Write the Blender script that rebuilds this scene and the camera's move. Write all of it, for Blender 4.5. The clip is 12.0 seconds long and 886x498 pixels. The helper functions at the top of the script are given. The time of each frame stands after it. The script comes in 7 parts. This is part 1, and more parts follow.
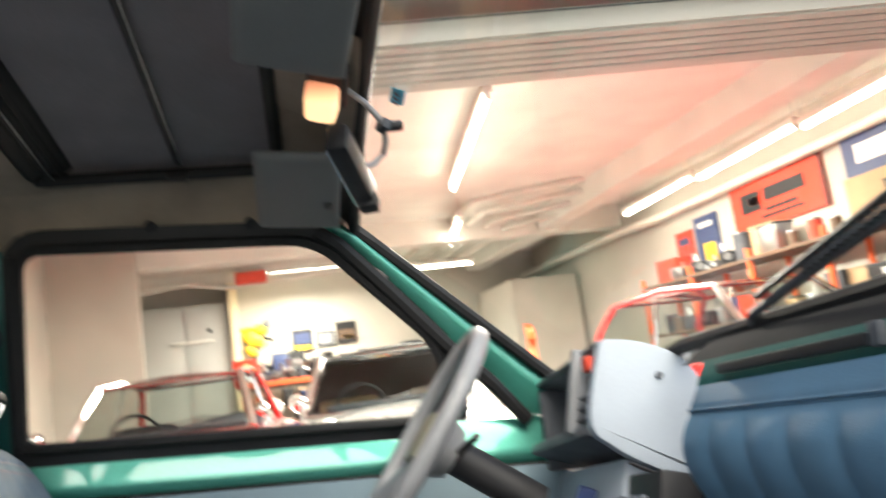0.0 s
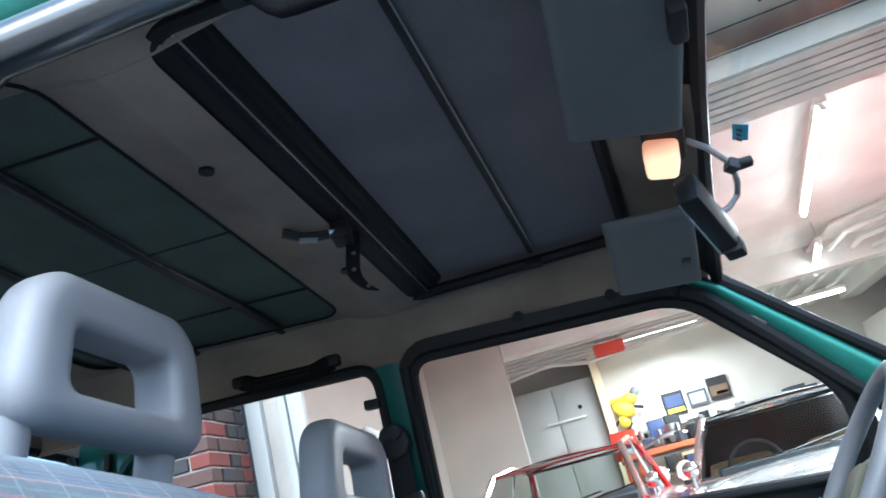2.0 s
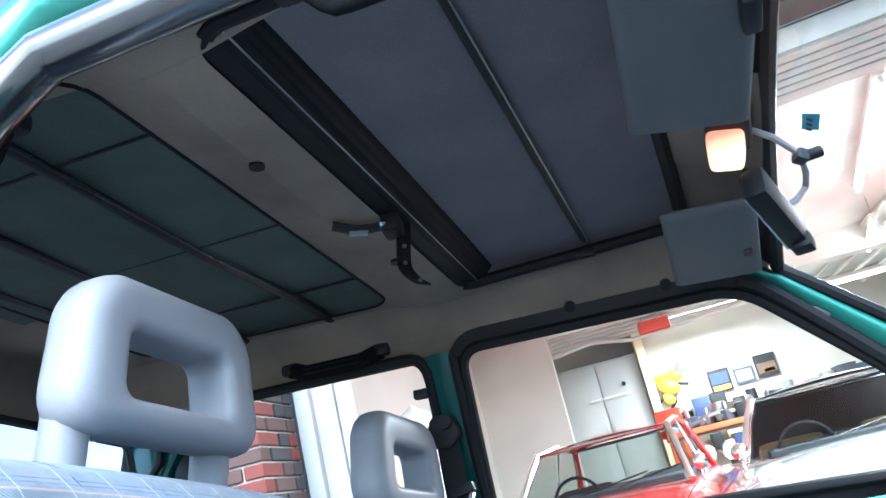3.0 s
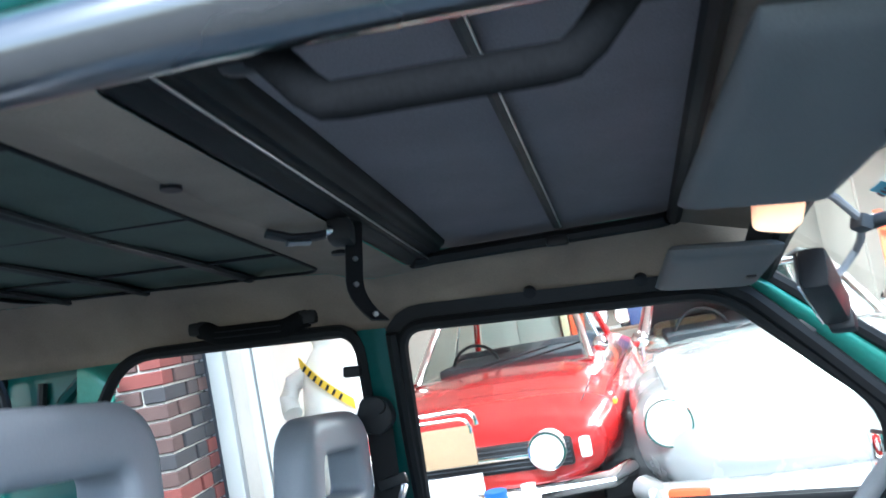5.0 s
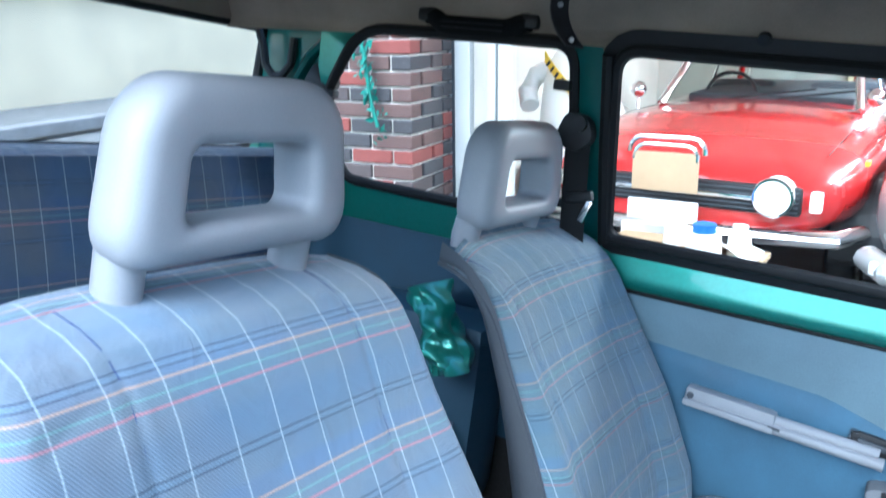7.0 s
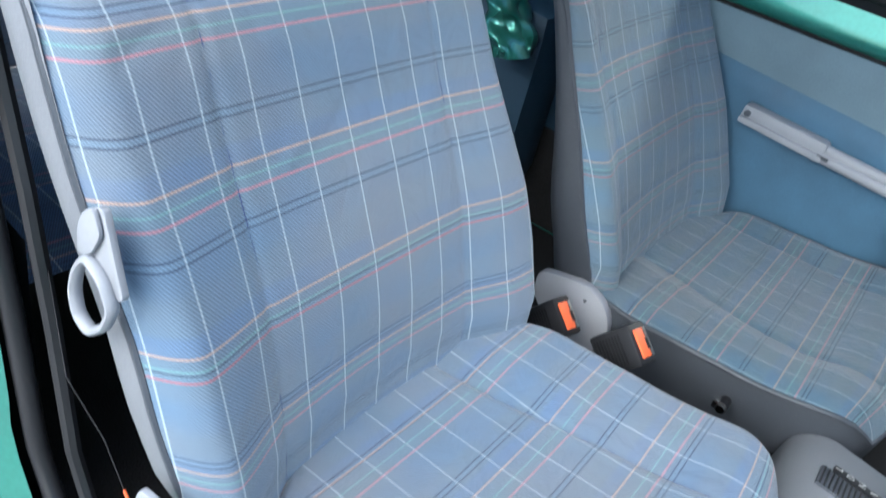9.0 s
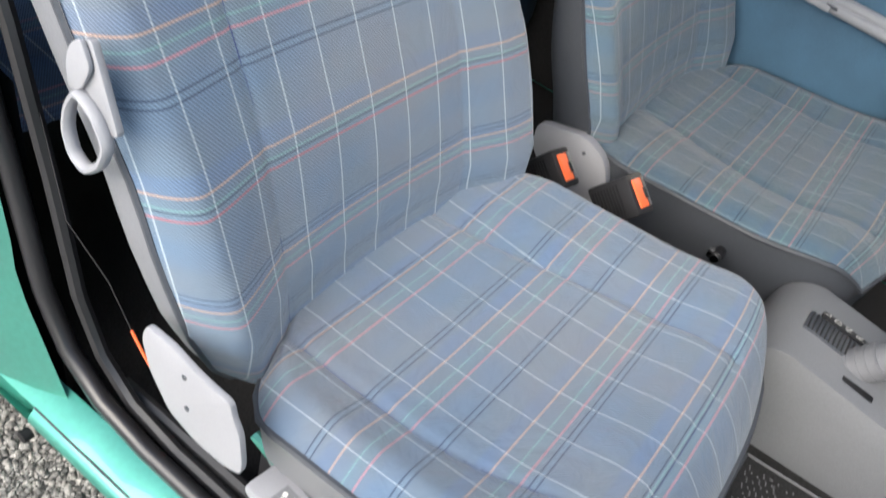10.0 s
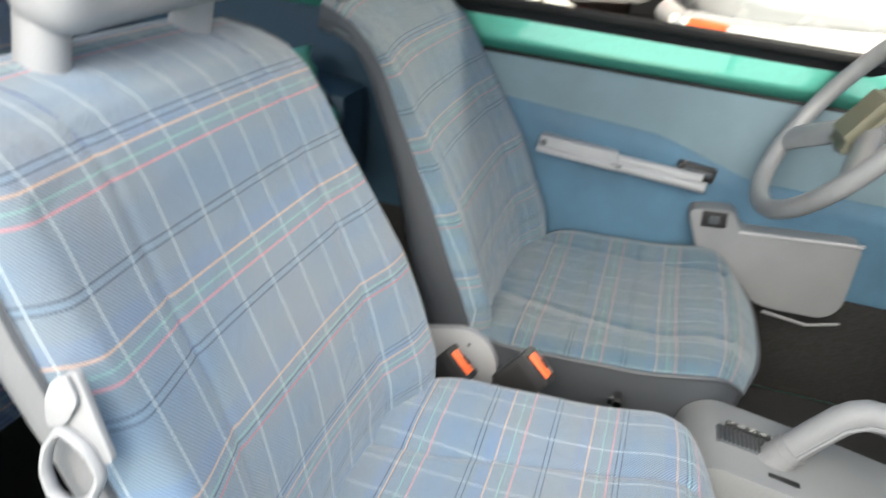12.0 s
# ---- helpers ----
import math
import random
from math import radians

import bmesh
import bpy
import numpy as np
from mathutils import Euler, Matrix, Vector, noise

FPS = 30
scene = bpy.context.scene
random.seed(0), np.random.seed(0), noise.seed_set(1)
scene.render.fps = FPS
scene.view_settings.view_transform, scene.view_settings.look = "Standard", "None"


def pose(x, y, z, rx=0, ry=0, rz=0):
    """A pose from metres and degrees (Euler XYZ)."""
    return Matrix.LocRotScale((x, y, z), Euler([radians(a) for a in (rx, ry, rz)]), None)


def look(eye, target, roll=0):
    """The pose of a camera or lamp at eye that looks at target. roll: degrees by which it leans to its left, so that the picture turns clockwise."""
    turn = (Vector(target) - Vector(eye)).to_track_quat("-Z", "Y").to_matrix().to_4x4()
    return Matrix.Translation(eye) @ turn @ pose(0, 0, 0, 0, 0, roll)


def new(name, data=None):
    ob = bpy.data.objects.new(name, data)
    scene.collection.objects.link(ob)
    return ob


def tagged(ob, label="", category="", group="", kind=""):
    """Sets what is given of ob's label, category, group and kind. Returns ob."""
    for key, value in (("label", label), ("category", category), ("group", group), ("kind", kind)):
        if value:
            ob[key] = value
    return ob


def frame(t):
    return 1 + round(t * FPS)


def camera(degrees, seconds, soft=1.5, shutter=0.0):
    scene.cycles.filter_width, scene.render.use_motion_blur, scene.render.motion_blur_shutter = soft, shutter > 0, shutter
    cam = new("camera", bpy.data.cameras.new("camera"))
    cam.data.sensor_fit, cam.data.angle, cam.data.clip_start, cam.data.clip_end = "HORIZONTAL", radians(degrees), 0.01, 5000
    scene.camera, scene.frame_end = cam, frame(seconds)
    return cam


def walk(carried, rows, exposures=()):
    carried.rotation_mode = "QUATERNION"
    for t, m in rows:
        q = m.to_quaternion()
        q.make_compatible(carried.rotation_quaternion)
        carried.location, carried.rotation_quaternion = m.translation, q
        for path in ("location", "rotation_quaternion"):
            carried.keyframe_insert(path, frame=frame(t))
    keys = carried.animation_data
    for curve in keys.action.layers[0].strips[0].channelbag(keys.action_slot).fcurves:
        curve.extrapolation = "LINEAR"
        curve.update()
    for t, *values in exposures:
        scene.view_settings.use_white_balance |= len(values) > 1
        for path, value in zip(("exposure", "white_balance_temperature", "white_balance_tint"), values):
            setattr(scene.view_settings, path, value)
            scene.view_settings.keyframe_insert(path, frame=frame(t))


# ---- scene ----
EXPOSURES = [(0.0, 1.42, 6900, 6), (0.5, 1.26, 5800, 3), (1.5, 1.0, 5200, 1), (2.0, 1.2, 5150, 2), (2.5, 1.58, 5100, 1), (4.5, 1.90, 5050, 1), (5.0, 1.70, 5150, 0), (5.5, 2.15, 4950, 0), (6.2, 2.08, 4950, 0), (7.0, 1.72, 4900, 0), (9.0, 1.38, 5650, 3), (10.0, 1.27, 6550, 8), (10.5, 1.25, 6700, 8), (11.0, 1.26, 6500, 7), (12.0, 1.60, 6750, 3)]
cam = camera(56.65, 12.0, shutter=0.5)
# The parked car stands on a sloping drive: its own axes (x ahead, y to its left, z up) are turned and tilted against the level garage.
SIZE = 1.12
CAR = Matrix(((0.99178, 0.09596, 0.08461), (-0.10699, 0.98473, 0.13736), (-0.07014, -0.14528, 0.98690))).to_4x4() @ Matrix.Scale(SIZE, 4)
TILT = Matrix(((0.99178, 0.09596, 0.08461), (-0.10699, 0.98473, 0.13736), (-0.07014, -0.14528, 0.98690))).to_4x4()
# seconds, place in the car's axes, yaw, pitch, roll
ROWS = [
    (0, 0.119, -0.984, 0.762, -9.62, 17.99, -5.38),
    (0.5, 0.109, -0.986, 0.777, 0.20, 23.53, -8.28),
    (1, 0.109, -0.983, 0.781, 5.90, 26.35, -9.90),
    (1.5, 0.097, -0.978, 0.778, 11.07, 26.65, -9.48),
    (2, 0.091, -0.980, 0.770, 14.75, 25.47, -8.38),
    (2.5, 0.084, -0.982, 0.769, 17.09, 24.95, -7.73),
    (2.7, 0.081, -0.979, 0.780, 17.50, 24.63, -7.77),
    (4.3, 0.037, -0.924, 0.938, 19.10, 17.27, -1.38),
    (4.5, 0.012, -0.907, 0.965, 13.27, 15.39, -1.58),
    (5, -0.013, -0.860, 1.117, 12.19, 11.16, -4.99),
    (5.5, 0.024, -0.840, 1.172, 15.52, 7.18, -3.38),
    (6, 0.063, -0.844, 1.176, 21.18, 2.71, -0.41),
    (6.5, 0.072, -0.855, 1.163, 27.29, -3.21, 3.98),
    (7, 0.071, -0.858, 1.150, 29.05, -10.36, 7.17),
    (7.2, 0.073, -0.860, 1.148, 29.01, -12.00, 7.91),
    (8.8, 0.078, -0.869, 1.142, 28.68, -30.19, 15.44),
    (9, 0.077, -0.869, 1.135, 28.27, -32.02, 15.74),
    (9.5, 0.080, -0.874, 1.127, 26.65, -36.27, 17.13),
    (10, 0.086, -0.876, 1.116, 24.78, -40.69, 17.63),
    (10.5, 0.087, -0.879, 1.105, 23.20, -43.64, 18.74),
    (11, 0.078, -0.885, 1.108, 24.15, -41.45, 17.76),
    (11.5, 0.046, -0.923, 1.124, 21.69, -32.37, 11.73),
    (12, -0.016, -0.951, 1.126, 12.80, -24.02, 7.61),
]
walk(cam, [(t, Matrix.Translation(CAR @ Vector((x, y, z))) @ TILT @ pose(0, 0, 0, 90 + pitch, 0, yaw) @ pose(0, 0, 0, 0, 0, roll))
           for t, x, y, z, yaw, pitch, roll in ROWS], EXPOSURES)

# ---- light ----
world = bpy.data.worlds.new("world")
scene.world = world
world.use_nodes = True
wn = world.node_tree
sky = wn.nodes.new("ShaderNodeTexSky")
sky.sky_type, sky.sun_disc = "NISHITA", False
sky.sun_elevation, sky.sun_rotation = radians(47), radians(183)
sky.air_density, sky.dust_density = 1.0, 3.0
wn.nodes["Background"].inputs["Strength"].default_value = 0.15
wn.links.new(sky.outputs[0], wn.nodes["Background"].inputs["Color"])
sun = new("sun", bpy.data.lights.new("sun", "SUN"))
sun.data.energy, sun.data.angle, sun.data.color = 1.9, radians(58), (1, 0.96, 0.9)
sun.matrix_world = look((-0.2, -3.9, 4.2), (0, 0, 0))

# ---- materials ----
def material(name, color, rough=0.6, metal=0.0, spread=0.12, scale=40.0, bump=0.05, spec=0.5, stain=0.1, coat=0.0):
    """Plain paint or plastic with fine grain and larger, weak stains."""
    m = bpy.data.materials.new(name)
    m.use_nodes = True
    n, l = m.node_tree.nodes, m.node_tree.links
    b = n["Principled BSDF"]
    tc = n.new("ShaderNodeTexCoord")
    fine, wide = n.new("ShaderNodeTexNoise"), n.new("ShaderNodeTexNoise")
    fine.inputs["Scale"].default_value, wide.inputs["Scale"].default_value = scale * 6, scale * 0.12
    fine.inputs["Detail"].default_value, wide.inputs["Detail"].default_value = 3, 4
    for t in (fine, wide):
        l.new(tc.outputs["Object"], t.inputs["Vector"])
    def ramp(src, lo, hi):
        r = n.new("ShaderNodeMapRange")
        r.inputs["From Min"].default_value, r.inputs["From Max"].default_value = 0.3, 0.7
        r.inputs["To Min"].default_value, r.inputs["To Max"].default_value = lo, hi
        l.new(src.outputs["Fac"], r.inputs["Value"])
        return r
    a, c = ramp(fine, 1 - spread, 1 + spread), ramp(wide, 1 - stain, 1 + stain)
    mul = n.new("ShaderNodeMath")
    mul.operation = "MULTIPLY"
    l.new(a.outputs[0], mul.inputs[0])
    l.new(c.outputs[0], mul.inputs[1])
    mix = n.new("ShaderNodeVectorMath")
    mix.operation = "SCALE"
    mix.inputs[0].default_value = color[:3]
    l.new(mul.outputs[0], mix.inputs["Scale"])
    l.new(mix.outputs[0], b.inputs["Base Color"])
    rr = ramp(wide, max(rough - 0.08, 0.02), min(rough + 0.08, 1))
    l.new(rr.outputs[0], b.inputs["Roughness"])
    b.inputs["Metallic"].default_value = metal
    b.inputs["Specular IOR Level"].default_value = spec
    b.inputs["Coat Weight"].default_value = coat
    if bump:
        bp = n.new("ShaderNodeBump")
        bp.inputs["Strength"].default_value, bp.inputs["Distance"].default_value = bump, 0.002
        l.new(fine.outputs["Fac"], bp.inputs["Height"])
        l.new(bp.outputs[0], b.inputs["Normal"])
    return m


def glow(name, color, strength):
    m = bpy.data.materials.new(name)
    m.use_nodes = True
    b = m.node_tree.nodes["Principled BSDF"]
    b.inputs["Base Color"].default_value = (*color, 1)
    b.inputs["Emission Color"].default_value = (*color, 1)
    b.inputs["Emission Strength"].default_value = strength
    return m


def glass(name, tint=(1, 1, 1), rough=0.0, most=0.55):
    """Thin pane: mostly clear, with a mirror share that grows at grazing angles."""
    m = bpy.data.materials.new(name)
    m.use_nodes = True
    n, l = m.node_tree.nodes, m.node_tree.links
    n.remove(n["Principled BSDF"])
    t, g, x = n.new("ShaderNodeBsdfTransparent"), n.new("ShaderNodeBsdfGlossy"), n.new("ShaderNodeMixShader")
    f, p, k = n.new("ShaderNodeLayerWeight"), n.new("ShaderNodeMath"), n.new("ShaderNodeMapRange")
    p.operation = "POWER"
    p.inputs[1].default_value = 4.0
    k.inputs["To Min"].default_value, k.inputs["To Max"].default_value = 0.03, most
    t.inputs["Color"].default_value = (*tint, 1)
    g.inputs["Roughness"].default_value = rough
    l.new(f.outputs["Facing"], p.inputs[0])
    l.new(p.outputs[0], k.inputs["Value"])
    l.new(k.outputs[0], x.inputs[0])
    l.new(t.outputs[0], x.inputs[1])
    l.new(g.outputs[0], x.inputs[2])
    l.new(x.outputs[0], n["Material Output"].inputs["Surface"])
    return m


def plaid(name, base, pair=(0.081, 0.038), green=-0.0100, red=-0.0190, worn=0.55, line=0.44, dye=0.85):
    """Woven check: twill, thin white lines lengthwise, bands of orange, green and red across, dark pairs at their own spacing. UV is in metres."""
    m = bpy.data.materials.new(name)
    m.use_nodes = True
    n, l = m.node_tree.nodes, m.node_tree.links
    b = n["Principled BSDF"]
    uv = n.new("ShaderNodeUVMap")
    sep = n.new("ShaderNodeSeparateXYZ")
    l.new(uv.outputs[0], sep.inputs[0])
    def math_node(op, a, b_=None):
        k = n.new("ShaderNodeMath")
        k.operation = op
        for i, v in enumerate((a, b_)):
            if v is None:
                continue
            if isinstance(v, (int, float)):
                k.inputs[i].default_value = v
            else:
                l.new(v, k.inputs[i])
        return k.outputs[0]
    def stripe(coord, period, at, half):
        f = math_node("FLOORED_MODULO", math_node("SUBTRACT", coord, at - period / 2), period)
        d = math_node("ABSOLUTE", math_node("SUBTRACT", f, period / 2))
        k = n.new("ShaderNodeMapRange")
        k.inputs["From Min"].default_value, k.inputs["From Max"].default_value = half * 1.35, half * 0.65
        l.new(d, k.inputs["Value"])
        return k.outputs[0]
    u, v = sep.outputs[0], sep.outputs[1]
    noise_t = n.new("ShaderNodeTexNoise")
    noise_t.inputs["Scale"].default_value, noise_t.inputs["Detail"].default_value = 7, 5
    l.new(uv.outputs[0], noise_t.inputs["Vector"])
    base_mix = n.new("ShaderNodeMix")
    base_mix.data_type = "RGBA"
    base_mix.inputs["A"].default_value = (*[c * 0.8 for c in base], 1)
    base_mix.inputs["B"].default_value = (*[c * 1.2 for c in base], 1)
    l.new(noise_t.outputs["Fac"], base_mix.inputs["Factor"])
    out = base_mix.outputs["Result"]
    def over(fac, color, amount):
        nonlocal out
        k = n.new("ShaderNodeMix")
        k.data_type = "RGBA"
        k.inputs["B"].default_value = (*color, 1)
        l.new(math_node("MULTIPLY", fac, amount), k.inputs["Factor"])
        l.new(out, k.inputs["A"])
        out = k.outputs["Result"]
    P = 0.108
    wear = n.new("ShaderNodeTexNoise")
    wear.inputs["Scale"].default_value, wear.inputs["Detail"].default_value = 5, 3
    l.new(uv.outputs[0], wear.inputs["Vector"])
    wk = n.new("ShaderNodeMapRange")
    wk.inputs["From Min"].default_value, wk.inputs["From Max"].default_value = 0.42, 0.68
    l.new(wear.outputs["Fac"], wk.inputs["Value"])
    blue = [c * k for c, k in zip(base, (0.74, 0.90, 1.22))]
    over(stripe(u, 0.098, 0.0245, 0.016), [c * k for c, k in zip(base, (0.90, 0.95, 1.06))], 0.5)
    over(stripe(v, P, 0.058, 0.014), [c * k for c, k in zip(base, (0.82, 0.95, 1.10))], 0.5)
    over(stripe(v, P, 0.0085, 0.0070), blue, 0.45)
    over(stripe(v, P, (green + red) / 2, 0.0085), [c * k for c, k in zip(base, (0.92, 1.08, 1.0))], 0.45)
    over(wk.outputs[0], [sum(base) / 3 * k for k in (0.98, 1.0, 1.06)], worn)
    dark = (base[0] * 0.18, base[1] * 0.22, base[2] * 0.32)
    over(stripe(v, pair[0], pair[1], 0.0022), [c * k for c, k in zip(base, (1.04, 1.10, 1.12))], 0.5)
    for at in (-0.0030, 0.0030):
        over(stripe(v, pair[0], pair[1] + at, 0.0007), dark, 0.74)
    over(stripe(u, 0.049, 0.0, 0.0008), (0.56, 0.64, 0.68), line)
    over(stripe(v, P, 0.0, 0.0010), (0.62, 0.36, 0.22), 0.58 * dye)
    over(stripe(v, P, green, 0.0009), (0.20, 0.42, 0.37), 0.44 * dye)
    over(stripe(v, P, red, 0.0011), (0.60, 0.17, 0.20), 0.56 * dye)
    twill = math_node("SINE", math_node("MULTIPLY", math_node("ADD", u, math_node("MULTIPLY", v, 0.8)), 2 * math.pi / 0.0034))
    k = n.new("ShaderNodeMapRange")
    k.inputs["From Min"].default_value, k.inputs["From Max"].default_value = -1, 1
    k.inputs["To Min"].default_value, k.inputs["To Max"].default_value = 0.64, 1.34
    l.new(twill, k.inputs["Value"])
    sc = n.new("ShaderNodeVectorMath")
    sc.operation = "SCALE"
    l.new(out, sc.inputs[0])
    l.new(k.outputs[0], sc.inputs["Scale"])
    l.new(sc.outputs[0], b.inputs["Base Color"])
    b.inputs["Roughness"].default_value = 0.85
    b.inputs["Sheen Weight"].default_value = 0.25
    b.inputs["Specular IOR Level"].default_value = 0.25
    fold = n.new("ShaderNodeTexNoise")
    fold.inputs["Scale"].default_value, fold.inputs["Detail"].default_value, fold.inputs["Distortion"].default_value = 14, 4, 0.8
    l.new(uv.outputs[0], fold.inputs["Vector"])
    b0 = n.new("ShaderNodeBump")
    b0.inputs["Strength"].default_value, b0.inputs["Distance"].default_value = 0.5, 0.012
    l.new(fold.outputs["Fac"], b0.inputs["Height"])
    bp = n.new("ShaderNodeBump")
    bp.inputs["Strength"].default_value, bp.inputs["Distance"].default_value = 0.3, 0.001
    l.new(twill, bp.inputs["Height"])
    l.new(b0.outputs[0], bp.inputs["Normal"])
    l.new(bp.outputs[0], b.inputs["Normal"])
    return m


def asphalt_material():
    """Worn coarse asphalt: angular stones of many greys with dark binder between them."""
    m = material("asphalt", (0.17, 0.165, 0.16), 0.8, 0, 0.3, 30, 0.6)
    n, l = m.node_tree.nodes, m.node_tree.links
    b = n["Principled BSDF"]
    tc, warp, add = n.new("ShaderNodeTexCoord"), n.new("ShaderNodeTexNoise"), n.new("ShaderNodeMix")
    warp.inputs["Scale"].default_value, warp.inputs["Detail"].default_value = 160, 3
    l.new(tc.outputs["Object"], warp.inputs["Vector"])
    add.data_type = "RGBA"
    add.blend_type = "ADD"
    add.inputs["Factor"].default_value = 0.006
    l.new(tc.outputs["Object"], add.inputs["A"])
    l.new(warp.outputs["Color"], add.inputs["B"])
    cell, gap = n.new("ShaderNodeTexVoronoi"), n.new("ShaderNodeTexVoronoi")
    gap.feature = "DISTANCE_TO_EDGE"
    for v in (cell, gap):
        v.inputs["Scale"].default_value = 120
        l.new(add.outputs["Result"], v.inputs["Vector"])
    grey = n.new("ShaderNodeRGBToBW")
    l.new(cell.outputs["Color"], grey.inputs[0])
    stone, seam, mix = n.new("ShaderNodeValToRGB"), n.new("ShaderNodeMapRange"), n.new("ShaderNodeMix")
    e = stone.color_ramp.elements
    e[0].position, e[0].color = 0.2, (0.16, 0.155, 0.15, 1)
    e[1].position, e[1].color = 0.85, (0.60, 0.58, 0.55, 1)
    l.new(grey.outputs[0], stone.inputs["Fac"])
    seam.inputs["From Min"].default_value, seam.inputs["From Max"].default_value = 0.01, 0.15
    l.new(gap.outputs["Distance"], seam.inputs["Value"])
    mix.data_type = "RGBA"
    mix.inputs["A"].default_value = (0.02, 0.02, 0.02, 1)
    l.new(seam.outputs[0], mix.inputs["Factor"])
    l.new(stone.outputs["Color"], mix.inputs["B"])
    l.new(mix.outputs["Result"], b.inputs["Base Color"])
    bp = n.new("ShaderNodeBump")
    bp.inputs["Strength"].default_value, bp.inputs["Distance"].default_value = 0.9, 0.004
    l.new(seam.outputs[0], bp.inputs["Height"])
    l.new(bp.outputs[0], b.inputs["Normal"])
    return m


GREEN = material("green_metallic_paint", (0.060, 0.295, 0.235), 0.33, 0.60, 0.05, 25, 0.0, 0.6, 0.04, coat=1.0)
DOOR_SEAL = material("grey_door_seal", (0.013, 0.0135, 0.015), 0.30, 0, 0.06, 60, 0.0, 0.8, 0.1, coat=1.0)
DOOR_SEAL.node_tree.nodes["Principled BSDF"].inputs["Coat Roughness"].default_value = 0.15
DOOR_SEAL.node_tree.nodes["Principled BSDF"].inputs["Coat IOR"].default_value = 2.0
CONSOLE = material("dark_console_plastic", (0.175, 0.182, 0.196), 0.55, 0, 0.05, 90, 0.3, 0.4, 0.06)
SEAL = material("dark_seal_rubber", (0.018, 0.018, 0.020), 0.34, 0, 0.1, 60, 0.05, 0.6)
RUBBER = material("black_rubber", (0.009, 0.009, 0.010), 0.6, 0, 0.1, 60, 0.05, 0.3)
BLACK = material("black_plastic", (0.015, 0.015, 0.017), 0.5, 0, 0.1, 60, 0.05, 0.35)
DASH_GREEN = material("dull_dark_green_paint", (0.008, 0.065, 0.058), 0.75, 0, 0.05, 25, 0.05, 0.25)
MATT = material("matt_black_felt", (0.011, 0.011, 0.012), 0.97, 0, 0.2, 60, 0.2, 0.12)
CARPET = material("black_carpet", (0.013, 0.013, 0.014), 0.95, 0, 0.6, 60, 0.6)
LINER = material("grey_beige_headliner", (0.275, 0.225, 0.182), 0.9, 0, 0.05, 60, 0.2, 0.2, 0.22)
CANVAS = material("grey_canvas", (0.190, 0.174, 0.184), 0.9, 0, 0.12, 90, 0.3, 0.2, 0.1)
CANVAS_REAR = material("olive_grey_canvas", (0.120, 0.146, 0.122), 0.85, 0, 0.12, 90, 0.3, 0.2, 0.15)
VISOR = material("grey_vinyl_visor", (0.125, 0.130, 0.134), 0.75, 0, 0.06, 80, 0.3)
GREY = material("grey_moulded_plastic", (0.29, 0.295, 0.315), 0.5, 0, 0.03, 90, 0.08, 0.4, 0.06)
WHEEL_GREY = material("worn_grey_wheel_plastic", (0.22, 0.222, 0.232), 0.42, 0, 0.08, 90, 0.2, 0.5, 0.14)
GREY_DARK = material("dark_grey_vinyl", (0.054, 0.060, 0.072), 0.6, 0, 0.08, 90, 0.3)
DASH_GREY = material("pale_grey_dash_plastic", (0.28, 0.32, 0.37), 0.5, 0, 0.04, 90, 0.25, 0.4, 0.06)
BLUE = material("blue_vinyl", (0.060, 0.132, 0.206), 0.6, 0, 0.06, 90, 0.35, 0.4, 0.12)
BLUE_PALE = material("pale_blue_vinyl", (0.150, 0.215, 0.258), 0.6, 0, 0.06, 90, 0.35, 0.4, 0.1)
# The blue lining vinyl again, darkened to hold the shade in the rear.
BLUE_SHADED = material("shaded_blue_vinyl", (0.028, 0.066, 0.112), 0.6, 0, 0.06, 90, 0.35, 0.4, 0.12)
GREY_MID = material("mid_grey_plastic", (0.175, 0.18, 0.195), 0.55, 0, 0.05, 90, 0.3, 0.4, 0.06)
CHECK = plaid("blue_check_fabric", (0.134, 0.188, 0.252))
# Same cloth as the backrest, base lowered for the cushion's dimmer light.
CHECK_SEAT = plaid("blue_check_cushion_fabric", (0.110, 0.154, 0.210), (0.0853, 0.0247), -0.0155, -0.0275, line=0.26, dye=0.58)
# Driver's copies of the same check: tealer, with the seat's shade in the base.
CHECK_SHADED = plaid("shaded_teal_check_fabric", (0.128, 0.186, 0.228), worn=0.40, dye=0.6)
CHECK_SHADED_SEAT = plaid("shaded_teal_check_cushion_fabric", (0.078, 0.124, 0.156), (0.0853, 0.0247), -0.0155, -0.0275, worn=0.40, line=0.24, dye=0.5)
OLIVE = material("olive_grey_plastic", (0.13, 0.125, 0.085), 0.5, 0, 0.05, 90, 0.3)
# Body green darkened: shade on the inner posts is put into this paint.
POST = material("shaded_green_paint", (0.010, 0.085, 0.075), 0.35, 0.2, 0.05, 25, 0.0, 0.5, 0.05, coat=0.5)
SEAT_TAN = material("tan_leather", (0.30, 0.20, 0.10), 0.5, 0, 0.08, 40, 0.2)
LEAF = material("teal_green_leaf", (0.03, 0.20, 0.15), 0.6, 0, 0.3, 40, 0.1)
# Bench cloth: the blue check with the rear cabin's shade in its base.
CHECK_REAR_SHADE = plaid("shaded_rear_check_fabric", (0.028, 0.060, 0.122), dye=0.35, line=0.24)
CHROME = material("chrome", (0.75, 0.75, 0.75), 0.12, 1.0, 0.02, 40, 0)
STEEL = material("dull_steel", (0.45, 0.45, 0.46), 0.35, 1.0, 0.05, 40, 0)
ORANGE = material("orange_plastic", (0.80, 0.135, 0.04), 0.45, 0, 0.05, 60)
